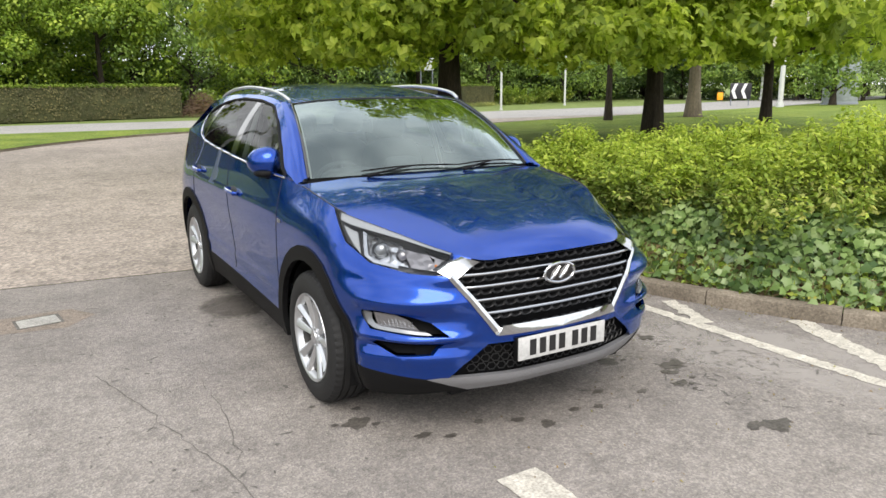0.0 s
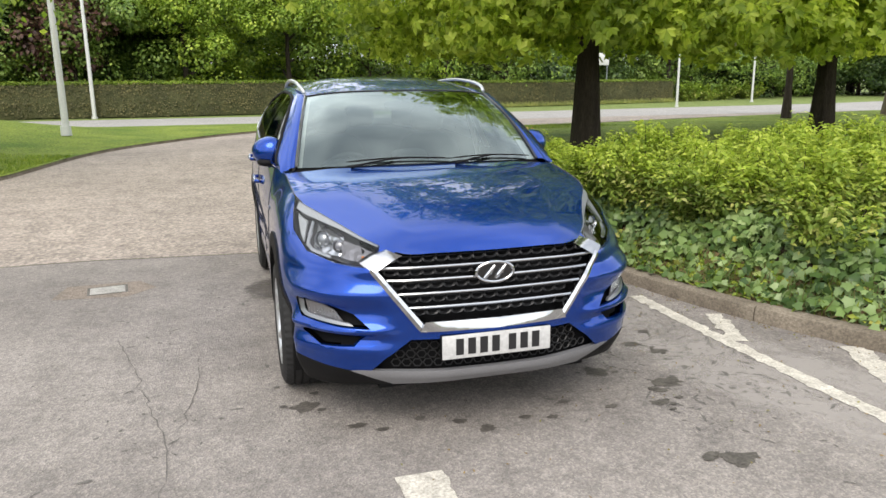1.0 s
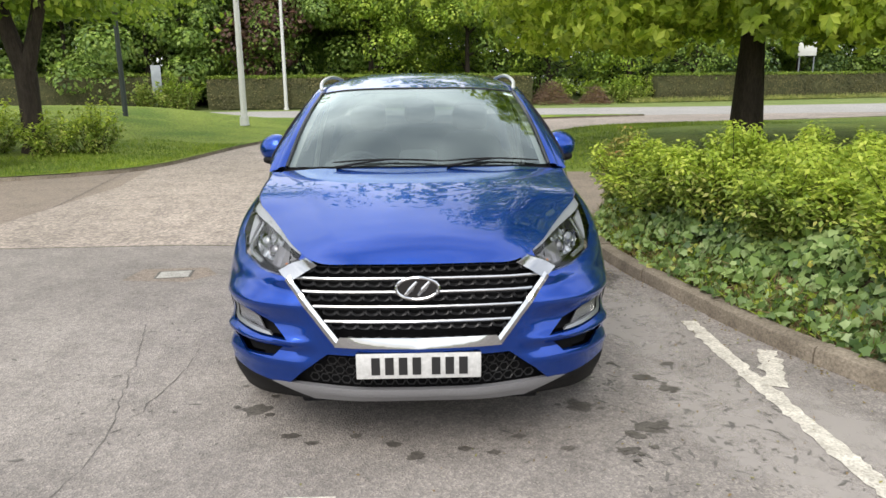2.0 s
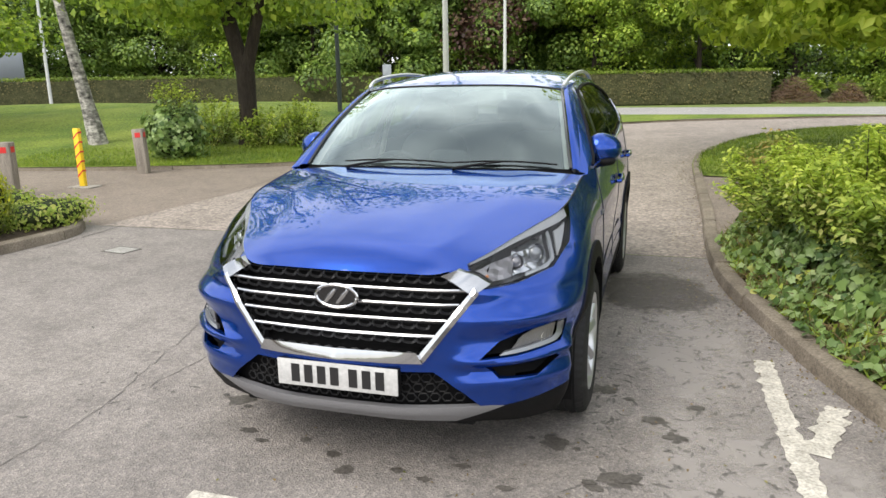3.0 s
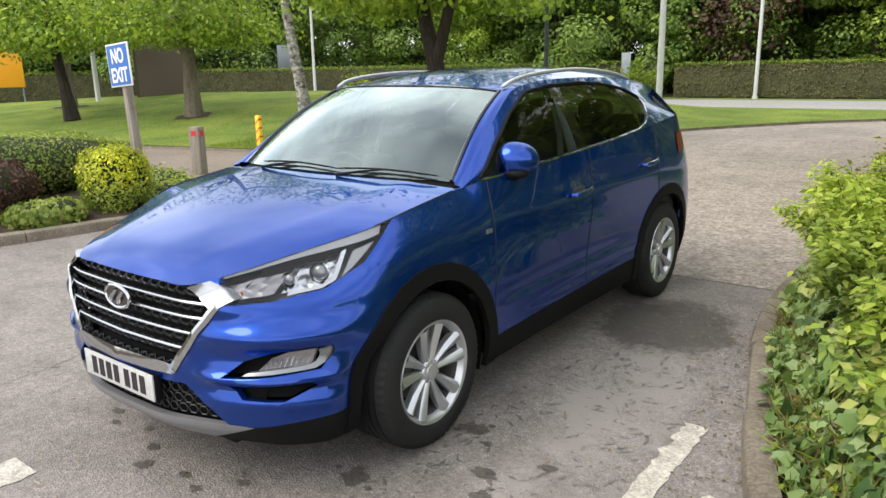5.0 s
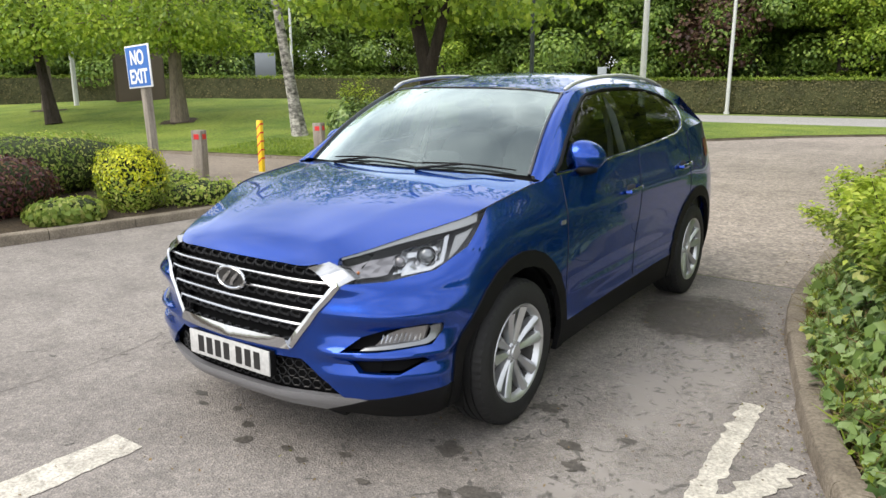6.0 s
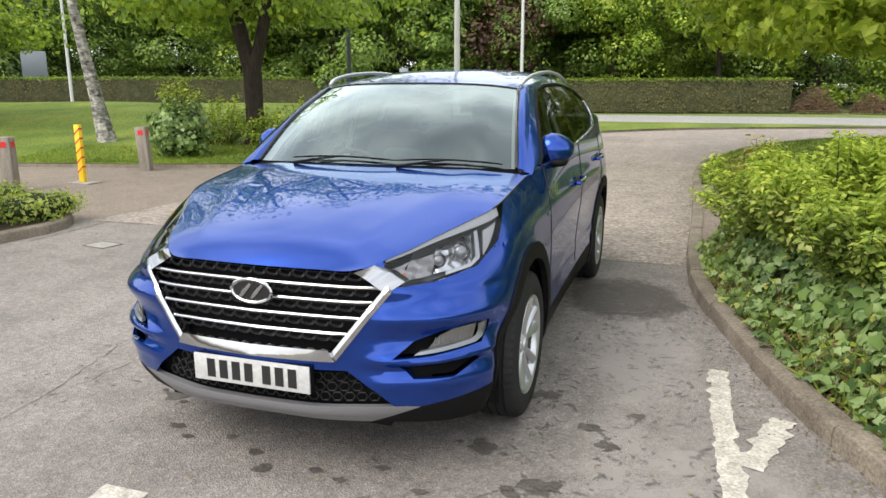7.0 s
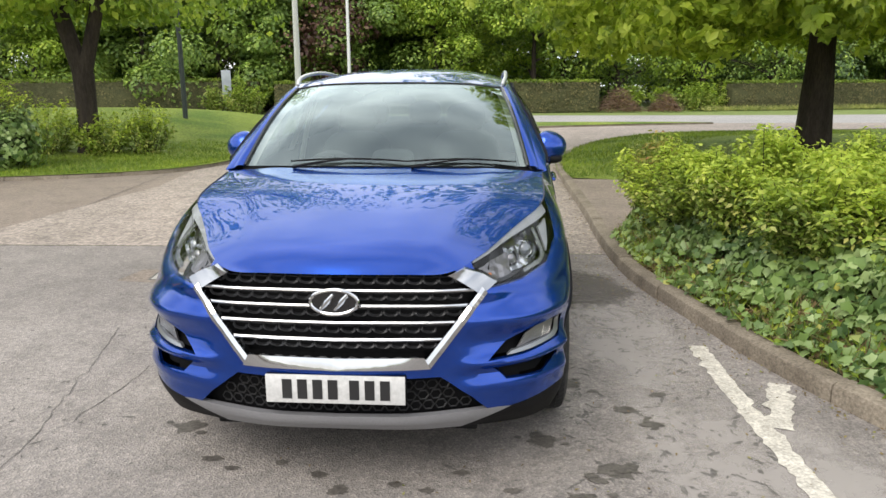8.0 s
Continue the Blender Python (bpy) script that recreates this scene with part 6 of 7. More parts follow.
tube(bm, [(0, 1.84, 1.49), (0, 1.84, 1.53)], 0.010, 6)
part("interior_mirror", bm, M_INSIDE, CAR)
for sg in (1, -1):
    bm = bmesh.new()
    grid_bm(bm, [[(sg * (p[0] + dx), p[1] + 0.035, p[2] - 0.02) for dx in (-0.035, -0.01, 0.02)] for p in [W_BOT[-1] + (W_TOP[-1] - W_BOT[-1]) * t + np.array((0, -0.0175 * math.sin(math.pi * t), 0.035 * math.sin(math.pi * t))) for t in np.linspace(0, 1, 13)]])
    part("pillar_trim", bm, M_HEADLINER, CAR, "pale inner pillar trim")
for sg in (1, -1):
    bm = bmesh.new()
    grid_bm(bm, [[(sg * (x0 + dx), y0 + dy, z0) for dx, dy in ((0.012, -0.035), (0.0, -0.01), (0.0, 0.05), (0.012, 0.075))] for x0, y0, z0 in ((0.80, 2.38, 1.12), (0.745, 2.40, 1.25), (0.69, 2.42, 1.38), (0.63, 2.45, 1.50))])
    part("pillar_trim", bm, M_HEADLINER, CAR, "pale inner pillar trim")

# ---- kerbs ----
def kerb(name, path, side, label, height=0.105, step=0.915):
    """Concrete kerb stones laid end to end; side +1: the bed lies to the right of the path."""
    k = thing(name, *path[0], 0, label, "kerb", kind="structure")
    p = resample(path, step / 3)
    d = np.gradient(p, axis=0)
    d /= np.linalg.norm(d, axis=1, keepdims=True)
    w = np.stack([d[:, 1], -d[:, 0]], 1) * side
    rg = np.random.default_rng(len(p))
    for i in range(0, len(p) - 3, 3):
        bm = bmesh.new()
        jit, h = rg.normal(0, 0.004), height + rg.normal(0, 0.003)
        rows = []
        for j in range(4):
            q = p[i + j].copy()
            if j == 0:
                q += d[i] * 0.004
            if j == 3:
                q -= d[i + 3] * 0.004
            n = w[i + j]
            rows.append([bm.verts.new((*(q + n * (a + jit)), z)) for a, z in ((0.0, -0.10), (0.004, h - 0.027), (0.012, h - 0.010), (0.030, h), (0.120, h + 0.002), (0.125, -0.10))])
        for a, b in zip(rows, rows[1:]):
            for m in range(5):
                bm.faces.new((a[m], a[m + 1], b[m + 1], b[m]))
        bm.faces.new(rows[0][::-1])
        bm.faces.new(rows[-1])
        bmesh.ops.recalc_face_normals(bm, faces=bm.faces)
        part("kerb_stone", bm, M_KERB, k)
    return k


kerb("kerb_1", KERB_R[8:-8], 1, "weathered concrete kerb round the ivy bed")
kerb("kerb_2", KERB_L, -1, "weathered concrete kerb round the shrub bed")
kerb("kerb_3", KERB_LAWN, -1, "low concrete edging along the lawn", 0.07)


def bed_dist(path, x, y):
    """Distance from a kerb line."""
    best = np.full(np.shape(x), 1e9)
    for a, b in zip(path, path[1:]):
        d = b - a
        t = np.clip(((x - a[0]) * d[0] + (y - a[1]) * d[1]) / (d @ d + 1e-12), 0, 1)
        best = np.minimum(best, np.hypot(x - a[0] - t * d[0], y - a[1] - t * d[1]))
    return best


# ---- the ivy bed with its shrubs ----
kp = KERB_R[(KERB_R[:, 1] < 4.75)]
kd = np.gradient(kp, axis=0)
kd /= np.linalg.norm(kd, axis=1, keepdims=True)
BED_IN = kp + np.stack([kd[:, 1], -kd[:, 0]], 1) * 0.12
BED_R = np.vstack([BED_IN, [(2.4, 4.9), (3.6, 5.0), (5.0, 7.6), (9, 6.0), (14, 2.6), (14, -8), (8.5, -8)]])


def bank(x, y):
    d = np.maximum(0, np.minimum(bed_dist(kp, x, y) - 0.12, np.maximum(0.0, 5.0 - y) * 1.2))
    s = np.clip(d / 0.62, 0, 1)
    return 0.10 + 0.50 * (s * s * (3 - 2 * s)) ** 0.8 + 0.05 * np.clip((d - 0.6) / 1.5, 0, 1)


sheet("shrub_bed", BED_R, lambda x, y: bank(x, y) - 0.10, 0.16, M_SOIL, "dark leaf-littered soil bank behind the kerb", "flower bed", edge=0.12)
ivy = thing("ivy_bank", 3.0, 1.2, 0.1, "dense dark green ivy covering the bank above the kerb", "ivy", kind="stuff")
rg = np.random.default_rng(77)


def bed_points(n, dmin, dmax, power=1.0):
    p = resample(BED_IN[6:], 0.05)
    d = np.gradient(p, axis=0)
    d /= np.linalg.norm(d, axis=1, keepdims=True)
    i = rg.integers(0, len(p), n)
    t = dmin + (dmax - dmin) * rg.random(n) ** power
    q = p[i] + np.stack([d[i, 1], -d[i, 0]], 1) * t[:, None]
    ok = inside(BED_R, q[:, 0], q[:, 1])
    q = q[ok]
    e = 0.03
    z = bank(q[:, 0], q[:, 1])
    nx, ny = -(bank(q[:, 0] + e, q[:, 1]) - z) / e, -(bank(q[:, 0], q[:, 1] + e) - z) / e
    return np.c_[q, z], unit(np.c_[nx, ny, np.full(len(q), 0.8)])


pos, nn = bed_points(27000, 0.02, 1.12, 0.85)
mid = pos + nn * (rg.uniform(-0.09, 0.07, (len(pos), 1))) + np.c_[rg.normal(0, 0.02, (len(pos), 2)), 0.03 * np.sin(pos[:, 0] * 9) * np.sin(pos[:, 1] * 7)]
leaves("ivy_leaves", mid, unit(nn + rg.normal(0, 0.35, nn.shape)), 0.064, IVY_V, IVY_F, M_IVY, ivy, "", 0.5)["kind"] = "stuff"
pos, nn = bed_points(5200, -0.06, 0.26, 1.0)
leaves("dry_litter", pos + (0, 0, -0.01), nn, 0.045, OVAL_V, OVAL_F, M_DRY, ivy, "dry brown leaf litter", 0.1)["kind"] = "stuff"
pos, nn = bed_points(1500, -0.05, 0.24, 0.9)
leaves("dry_twigs", pos + (0, 0, 0.015), unit(nn + rg.normal(0, 0.9, (len(pos), 3))), 0.13, BLADE_V * np.array((0.6, 1, 1)), BLADE_F, M_DRY, ivy, "thin dry twigs and stalks", 0.1)["kind"] = "stuff"
pos, nn = bed_points(1800, -0.03, 0.22, 0.9)
up = np.tile((0.0, 0.0, 1.0), (len(pos), 1))
leaves("kerb_grass", pos, unit(rg.normal(0, 0.5, (len(pos), 3)) + up), 0.11, BLADE_V, BLADE_F, M_BLADE, ivy, "grass blades at the kerb", -0.2)["kind"] = "stuff"
pos, nn = bed_points(700, 0.0, 0.25, 1.0)
leaves("kerb_weeds", pos + (0, 0, 0.03), nn, 0.06, OVAL_V, OVAL_F, M_SHRUB, ivy, "pale green weeds at the kerb", 0.1)["kind"] = "stuff"


def shrub(name, label, seed, h, r, n, leaf, mats, tv=OVAL_V, tf=OVAL_F, shoots=26, category="shrub", group=""):
    """A loose shrub at the origin: stems, leafy shoots and clumps."""
    g = np.random.default_rng(seed)
    t = thing(name, 0, 0, 0, label, category, group)
    bm = bmesh.new()
    tips, pts, nrm = [], [], []
    for i in range(shoots):
        a, rr = g.uniform(0, 2 * math.pi), r * g.random() ** 0.55
        e = np.array((math.cos(a) * rr, math.sin(a) * rr, h * (1.0 - 0.35 * (rr / r) ** 2) * g.uniform(0.55, 1.22)))
        s = np.array((e[0] * 0.25, e[1] * 0.25, -0.15))
        m = (s + e) / 2 + g.normal(0, 0.03, 3)
        tube(bm, [s, m, e], [0.007, 0.005, 0.002], 4)
        k = n // shoots
        u = g.random(k) ** 0.55
        line = (1 - u)[:, None] ** 2 * s + 2 * (u * (1 - u))[:, None] * m + u[:, None] ** 2 * e
        off = unit(g.normal(0, 1, (k, 3))) * (g.random(k) ** 0.6 * (0.085 + 0.06 * (1 - u)))[:, None]
        pts.append(line + off)
        nrm.append(unit(off * 3 + np.array((0, 0, 0.45))))
    part("woody_base", bm, M_BARK, t)["kind"] = "stuff"
    pts, nrm = np.vstack(pts), np.vstack(nrm)
    top = pts[:, 2] > h * 0.55 + g.normal(0, h * 0.10, len(pts))
    leaves("young_leaves", pts[top], nrm[top], leaf, tv, tf, mats[0], t)["kind"] = "stuff"
    leaves("old_leaves", pts[~top], nrm[~top], leaf, tv, tf, mats[1], t)["kind"] = "stuff"
    return t


SHRUBS = [shrub("shrub", "loose bright yellow-green shrub rising out of the ivy", 90 + i, 0.56, 0.60, 6800, 0.049, (M_SHRUB, M_SHRUB_OLD), group="shrubs in the ivy bed") for i in range(4)]
p = resample(BED_IN[10:], 0.62)
d = np.gradient(p, axis=0)
d /= np.linalg.norm(d, axis=1, keepdims=True)
first = set()
for row, off in enumerate((0.90, 1.45, 2.1, 2.9, 0.55)):
    for i in range(len(p)):
        q = p[i] + np.array((d[i, 1], -d[i, 0])) * (off - 0.16 * float(ease(p[i][1], 1.2, 3.0)) * (row == 0) + rg.normal(0, 0.10)) + d[i] * (0.3 * (row % 2) + rg.normal(0, 0.08))
        if not inside(BED_R, q[0:1], q[1:2])[0] or q[1] > 4.55 or bed_dist(kp, q[0:1], q[1:2])[0] < (0.42 if q[1] > 2.0 else 0.70) or (row == 4 and q[1] < 2.1):
            continue
        k = int(rg.integers(0, 4))
        z = float(bank(q[0:1], q[1:2])[0])
        big = float(rg.uniform(0.80, 1.16)) * (1 - 0.28 * float(ease(q[1], 2.4, 3.6)))
        m = pose(q[0], q[1], z - 0.06, 0, 0, float(rg.uniform(0, 360))) @ Matrix.Diagonal((1.0, 1.0, big, 1.0))
        if k not in first:
            SHRUBS[k].matrix_basis = m
            first.add(k)
        else:
            copy_thing(SHRUBS[k], m)
sp = shrub("shrub", "small shrub with red-tipped young shoots at the end of the bed", 99, 0.98, 0.36, 4200, 0.06, (M_TIPS, M_SHRUB_OLD), shoots=24)
sp.matrix_basis = pose(2.20, 4.68, 0.08)


# ---- the shrub bed across the lane ----
def solid_bush(name, x, y, z, r, n, leaf, material, label, seed, m=None, tv=OVAL_V, tf=OVAL_F, p=2.6, category="bush", rag=0.10, fuzz=0.035, under=None):
    """A dense bush: a heart darkened for inner shade and a skin of leaves with an uneven outline."""
    g = np.random.default_rng(seed)
    t = thing(name, x, y, z, label, category)
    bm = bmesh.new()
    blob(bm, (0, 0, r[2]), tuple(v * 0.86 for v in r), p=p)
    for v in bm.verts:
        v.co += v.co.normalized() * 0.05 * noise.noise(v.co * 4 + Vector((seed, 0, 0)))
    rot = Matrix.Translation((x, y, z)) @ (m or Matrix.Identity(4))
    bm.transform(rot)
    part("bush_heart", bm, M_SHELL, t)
    dirs = unit(g.normal(0, 1, (n, 3)))
    sp = (np.abs(dirs) ** p).sum(1) ** (-1 / p)
    wob = np.array([noise.noise(Vector(q * 3.2) + Vector((seed, 1, 2))) for q in dirs])
    q = dirs * sp[:, None] * np.array(r) * (0.94 + rag * wob + g.normal(0, fuzz, n))[:, None] + np.array((0, 0, r[2]))
    R = np.array(rot.to_3x3())
    q, dirs = q @ R.T + np.array(rot.translation), dirs @ R.T
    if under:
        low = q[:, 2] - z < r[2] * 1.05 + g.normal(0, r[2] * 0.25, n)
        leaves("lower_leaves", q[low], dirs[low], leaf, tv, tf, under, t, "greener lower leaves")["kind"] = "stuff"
        q, dirs = q[~low], dirs[~low]
    leaves("leaves", q, dirs, leaf, tv, tf, material, t)["kind"] = "stuff"
    return t


BED_L = np.vstack([KERB_L + np.stack([np.zeros(len(KERB_L)) - 0.1, np.zeros(len(KERB_L))], 1), [(-14, -9)]])
sheet("planted_bed", BED_L, lambda x, y: 0.09 + 0.08 * np.clip(edge_dist(BED_L, x, y) / 0.8, 0, 1), 0.4, M_SOIL, "bark-covered planted bed behind the kerb", "flower bed", edge=0.3)
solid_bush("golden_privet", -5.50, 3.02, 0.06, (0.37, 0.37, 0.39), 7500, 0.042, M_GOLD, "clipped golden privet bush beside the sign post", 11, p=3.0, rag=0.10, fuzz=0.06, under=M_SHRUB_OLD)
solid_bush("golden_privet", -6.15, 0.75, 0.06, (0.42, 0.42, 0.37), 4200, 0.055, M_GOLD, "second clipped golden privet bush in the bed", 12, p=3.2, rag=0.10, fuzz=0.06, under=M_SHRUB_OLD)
solid_bush("berberis", -6.25, 1.75, 0.06, (0.62, 0.68, 0.37), 5200, 0.05, M_PURPLE, "purple-leaved berberis bush between the golden ones", 13)
solid_bush("evergreen_hedge", -7.6, 2.2, 0.06, (1.0, 2.3, 0.44), 11000, 0.055, M_SHRUB_OLD, "broad rounded grey-green hedge behind the bed", 14, tv=OVAL_V)
solid_bush("evergreen_hedge", -8.3, -1.4, 0.06, (1.2, 2.2, 0.50), 7000, 0.06, M_SHRUB_OLD, "broad rounded hedge with pale new shoots", 15)
solid_bush("ground_cover", -5.35, 3.85, 0.04, (0.38, 0.55, 0.17), 2400, 0.05, M_SHRUB_OLD, "low brownish-green ground cover on the bed's corner", 16, p=2.0, rag=0.45, fuzz=0.13)
solid_bush("ground_cover", -6.3, 4.0, 0.04, (0.75, 0.36, 0.20), 2400, 0.05, M_SHRUB_OLD, "low spreading ground cover along the kerb", 17, p=2.0, rag=0.45, fuzz=0.13)
solid_bush("leafy_plant", -5.42, 2.15, 0.05, (0.30, 0.42, 0.15), 1300, 0.06, M_SHRUB_OLD, "low broad-leaved green plant at the kerb", 18, tv=IVY_V, tf=IVY_F)
solid_bush("leafy_plant", -5.6, 0.55, 0.05, (0.28, 0.4, 0.14), 1200, 0.06, M_SHRUB_OLD, "low broad-leaved plant beside the kerb", 19, tv=IVY_V, tf=IVY_F)
# on the lawn bank
solid_bush("ivy_stump", -8.30, 10.15, 0.05, (0.50, 0.50, 0.52), 3000, 0.085, M_IVY, "tall stump overgrown with ragged ivy at the lawn's edge", 21, tv=IVY_V, tf=IVY_F, p=1.9, rag=0.8, fuzz=0.14)


def loose_shrub(x, y, z, h, r, n, leaf, mats, label, seed):
    """A ragged shrub of leafy shoots standing by itself."""
    t = shrub("bank_shrub", label, seed, h, r, n, leaf, mats, shoots=34)
    t.matrix_basis = pose(x, y, z)


loose_shrub(-8.25, 10.2, 0.75, 0.85, 0.50, 1500, 0.075, (M_SHRUB, M_IVY), "leafy green shoots growing out of an ivy stump", 31)
loose_shrub(-8.7, 12.0, 0.20, 1.05, 0.75, 3000, 0.085, (M_SHRUB, M_SHRUB_OLD), "yellow-green shrub at the foot of a forked tree", 32)
loose_shrub(-7.5, 12.2, 0.22, 0.75, 0.80, 2600, 0.085, (M_SHRUB, M_SHRUB_OLD), "low spreading shrub beside a forked tree", 33)
loose_shrub(-6.8, 12.5, 0.20, 0.95, 0.65, 2400, 0.085, (M_SHRUB, M_SHRUB_OLD), "loose leafy shrub on the lawn bank", 34)
loose_shrub(-12.4, 35.5, 0.0, 1.9, 1.3, 2600, 0.17, (M_YOUNG_LEAF, M_SHRUB_OLD), "rough green shrub in the gap of the hedge", 35)
for i, (x, y, h, r) in enumerate(((12.2, 42.9, 1.5, 1.2), (13.5, 43.9, 1.7, 1.2), (10.6, 43.9, 1.3, 1.0), (8.6, 43.3, 1.35, 0.9))):
    loose_shrub(x, y, 0.0, h, r, 2200, 0.17, (M_YOUNG_LEAF, M_SHRUB_OLD), "rough green shrub filling the gap between two hedges", 360 + i)
for i, (x, y, h, r) in enumerate(((35.0, 49.6, 1.5, 1.3), (37.6, 50.6, 1.2, 1.4), (40.4, 52.2, 1.7, 1.6), (44.0, 53.5, 1.5, 1.7))):
    loose_shrub(x, y, 0.0, h, r, 2200, 0.19, (M_YOUNG_LEAF, M_SHRUB_OLD), "rough green shrub past the end of a clipped hedge", 370 + i)


def brush_pile(x, y, r, h, n, label, seed):
    """A heap of cut branches lying criss-cross, with dead leaves between them."""
    g = np.random.default_rng(seed)
    t = thing("brush_pile", x, y, 0.0, label, "brush pile")
    bm = bmesh.new()
    for _ in range(n):
        a, u = g.uniform(0, 2 * math.pi), g.random() ** 0.6
        z = max(0.03, h * (1 - u ** 1.6) * g.uniform(0.3, 1.0))
        c = np.array((x + math.cos(a) * u * r, y + math.sin(a) * u * r * 0.6, z))
        w = g.uniform(0, 2 * math.pi)
        d = np.array((math.cos(w), math.sin(w), g.normal(-0.05, 0.25))) * g.uniform(0.4, 0.9)
        lo, hi = c - d * 0.5, c + d * 0.5
        lo[2], hi[2] = max(lo[2], 0.02), max(hi[2], 0.02)
        k = g.uniform(0.008, 0.02)
        tube(bm, [lo, c + g.normal(0, 0.04, 3), hi], [k, k * 0.8, k * 0.35], 5)
    part("cut_branches", bm, M_TWIG, t)
    k = n * 9
    a, u = g.uniform(0, 2 * math.pi, k), g.random(k) ** 0.55
    pos = np.c_[x + np.cos(a) * u * r, y + np.sin(a) * u * r * 0.6, np.maximum(0.03, h * (1 - u ** 1.6) * g.uniform(0.2, 0.95, k))]
    leaves("dead_leaves", pos, np.c_[g.normal(0, 0.5, k), g.normal(-0.5, 0.5, k), np.full(k, 0.6)], 0.085, OVAL_V, OVAL_F, M_DEADLEAF, t, "dead russet leaves")["kind"] = "stuff"


brush_pile(7.6, 41.4, 1.35, 1.55, 260, "heap of cut brown brush at the end of a hedge", 41)
brush_pile(10.3, 41.5, 0.95, 1.15, 200, "low heap of cut russet branches on the verge", 42)

# uncut grass along the foot of the hedge
vg = np.random.default_rng(43)
verge = thing("verge_grass", 16.0, 43.0, 0.0, "tall uncut yellow-green grass along the hedge's foot", "grass", kind="stuff")
u = vg.random(5000)
pos = np.c_[12.6 + 20.0 * u, 42.2 + 5.7 * u + vg.normal(0, 0.30, 5000), np.full(5000, 0.02)]
leaves("tall_blades", pos, unit(vg.normal(0, 0.55, (5000, 3)) + np.array((0, 0, 1.0))), 0.30, BLADE_V, BLADE_F, M_VERGEBLADE, verge, "", -0.2)["kind"] = "stuff"
loose_shrub(-14.2, 36.2, 0.0, 1.6, 1.1, 1800, 0.17, (M_SHRUB_OLD, M_SHRUB_OLD), "dull green brush beside the notice board", 37)


# ---- markings, stains, cracks ----
def ragged(name, line, width, material, label, category, seed, z=0.004, step=0.035, wob=0.012):
    """A painted band with worn, ragged edges."""
    g = np.random.default_rng(seed)
    p = resample(np.array(line, float), step)
    d = np.gradient(p, axis=0)
    d /= np.linalg.norm(d, axis=1, keepdims=True)
    w = np.stack([-d[:, 1], d[:, 0]], 1)
    o = np.vstack([p + w * (width / 2 + g.normal(0, wob, len(p)))[:, None], (p - w * (width / 2 + g.normal(0, wob, len(p)))[:, None])[::-1]])
    return sheet(name, o, flat(z), 0.12, material, label, category, edge=step * 2, kind="structure")


ragged("parking_line", [(1.795, 1.78), (1.80, 1.2), (1.82, 0.6), (1.85, -0.2), (1.90, -1.0), (1.98, -2.2)], 0.105, M_LINE, "worn white bay line beside the kerb", "road marking", 1, wob=0.008)
ragged("parking_line", [(2.075, 1.22), (1.99, 0.98), (1.885, 0.70)], 0.115, M_LINE, "short worn white hatch stroke joining the bay line", "road marking", 2, z=0.0055)
ragged("parking_line", [(2.49, 0.41), (2.32, 0.02), (2.17, -0.38), (2.0, -0.85)], 0.16, M_LINE, "worn white hatch stroke running to the kerb", "road marking", 3)
ragged("parking_line", [(-0.435, -0.245), (-0.435, -0.75), (-0.44, -1.6)], 0.205, M_LINE, "broad white bay end line on the asphalt", "road marking", 4, wob=0.005)


def blot(name, x, y, r, material, label, seed, z=0.003, squash=0.7):
    g = np.random.default_rng(seed)
    n = 18
    a0 = g.uniform(0, 3)
    o = [(x + r * (1 + g.normal(0, 0.22)) * math.cos(2 * math.pi * i / n), y + squash * r * (1 + g.normal(0, 0.22)) * math.sin(2 * math.pi * i / n)) for i in range(n)]
    return sheet(name, o, flat(z), r, material, label, "stain", edge=r * 0.3)


SPOTS = [(-0.82, 0.56, 0.075), (0.80, 0.52, 0.075), (1.10, 0.28, 0.085), (0.92, 0.07, 0.05), (0.93, -0.53, 0.09), (-0.61, 0.27, 0.04), (-0.12, 0.17, 0.035), (-0.02, 0.06, 0.045), (0.97, 1.15, 0.07), (1.31, 0.71, 0.055), (-0.5, 0.2, 0.03), (0.2, 0.12, 0.03), (0.33, 0.08, 0.028), (-0.3, 0.26, 0.03), (1.22, 0.86, 0.05), (1.0, 0.2, 0.04), (0.45, 0.22, 0.03), (1.42, 1.05, 0.04), (-0.95, 0.85, 0.018), (0.66, 0.1, 0.03)]
for i, (x, y, r) in enumerate(SPOTS):
    blot("oil_stain", x, y, r, M_OIL, "dark oil spot soaked into the asphalt", 200 + i, 0.0025 + 0.0002 * (i % 10))
    g = np.random.default_rng(500 + i)
    if r > 0.045:
        for j in range(3):
            blot("oil_stain", x + g.normal(0, r * 1.3), y + g.normal(0, r), r * g.uniform(0.18, 0.4), M_OIL, "small dark oil fleck on the asphalt", 700 + 9 * i + j, 0.0052 + 0.0002 * (3 * (i % 4) + j))


def stain_disc(x, y, rx, ry, turn, material, label, category, z):
    """A flat stain that lies on the asphalt."""
    bm = bmesh.new()
    bmesh.ops.create_circle(bm, cap_ends=True, segments=40, radius=1.0)
    me = bpy.data.meshes.new("stain")
    bm.to_mesh(me)
    bm.free()
    finish(me, material, False)
    ob = tagged(new("dirt_patch" if category == "stain" else "worn_patch", me), label, category, kind="structure")
    ob.matrix_basis = pose(x, y, z, 0, 0, turn) @ Matrix.Diagonal((rx, ry, 1, 1))


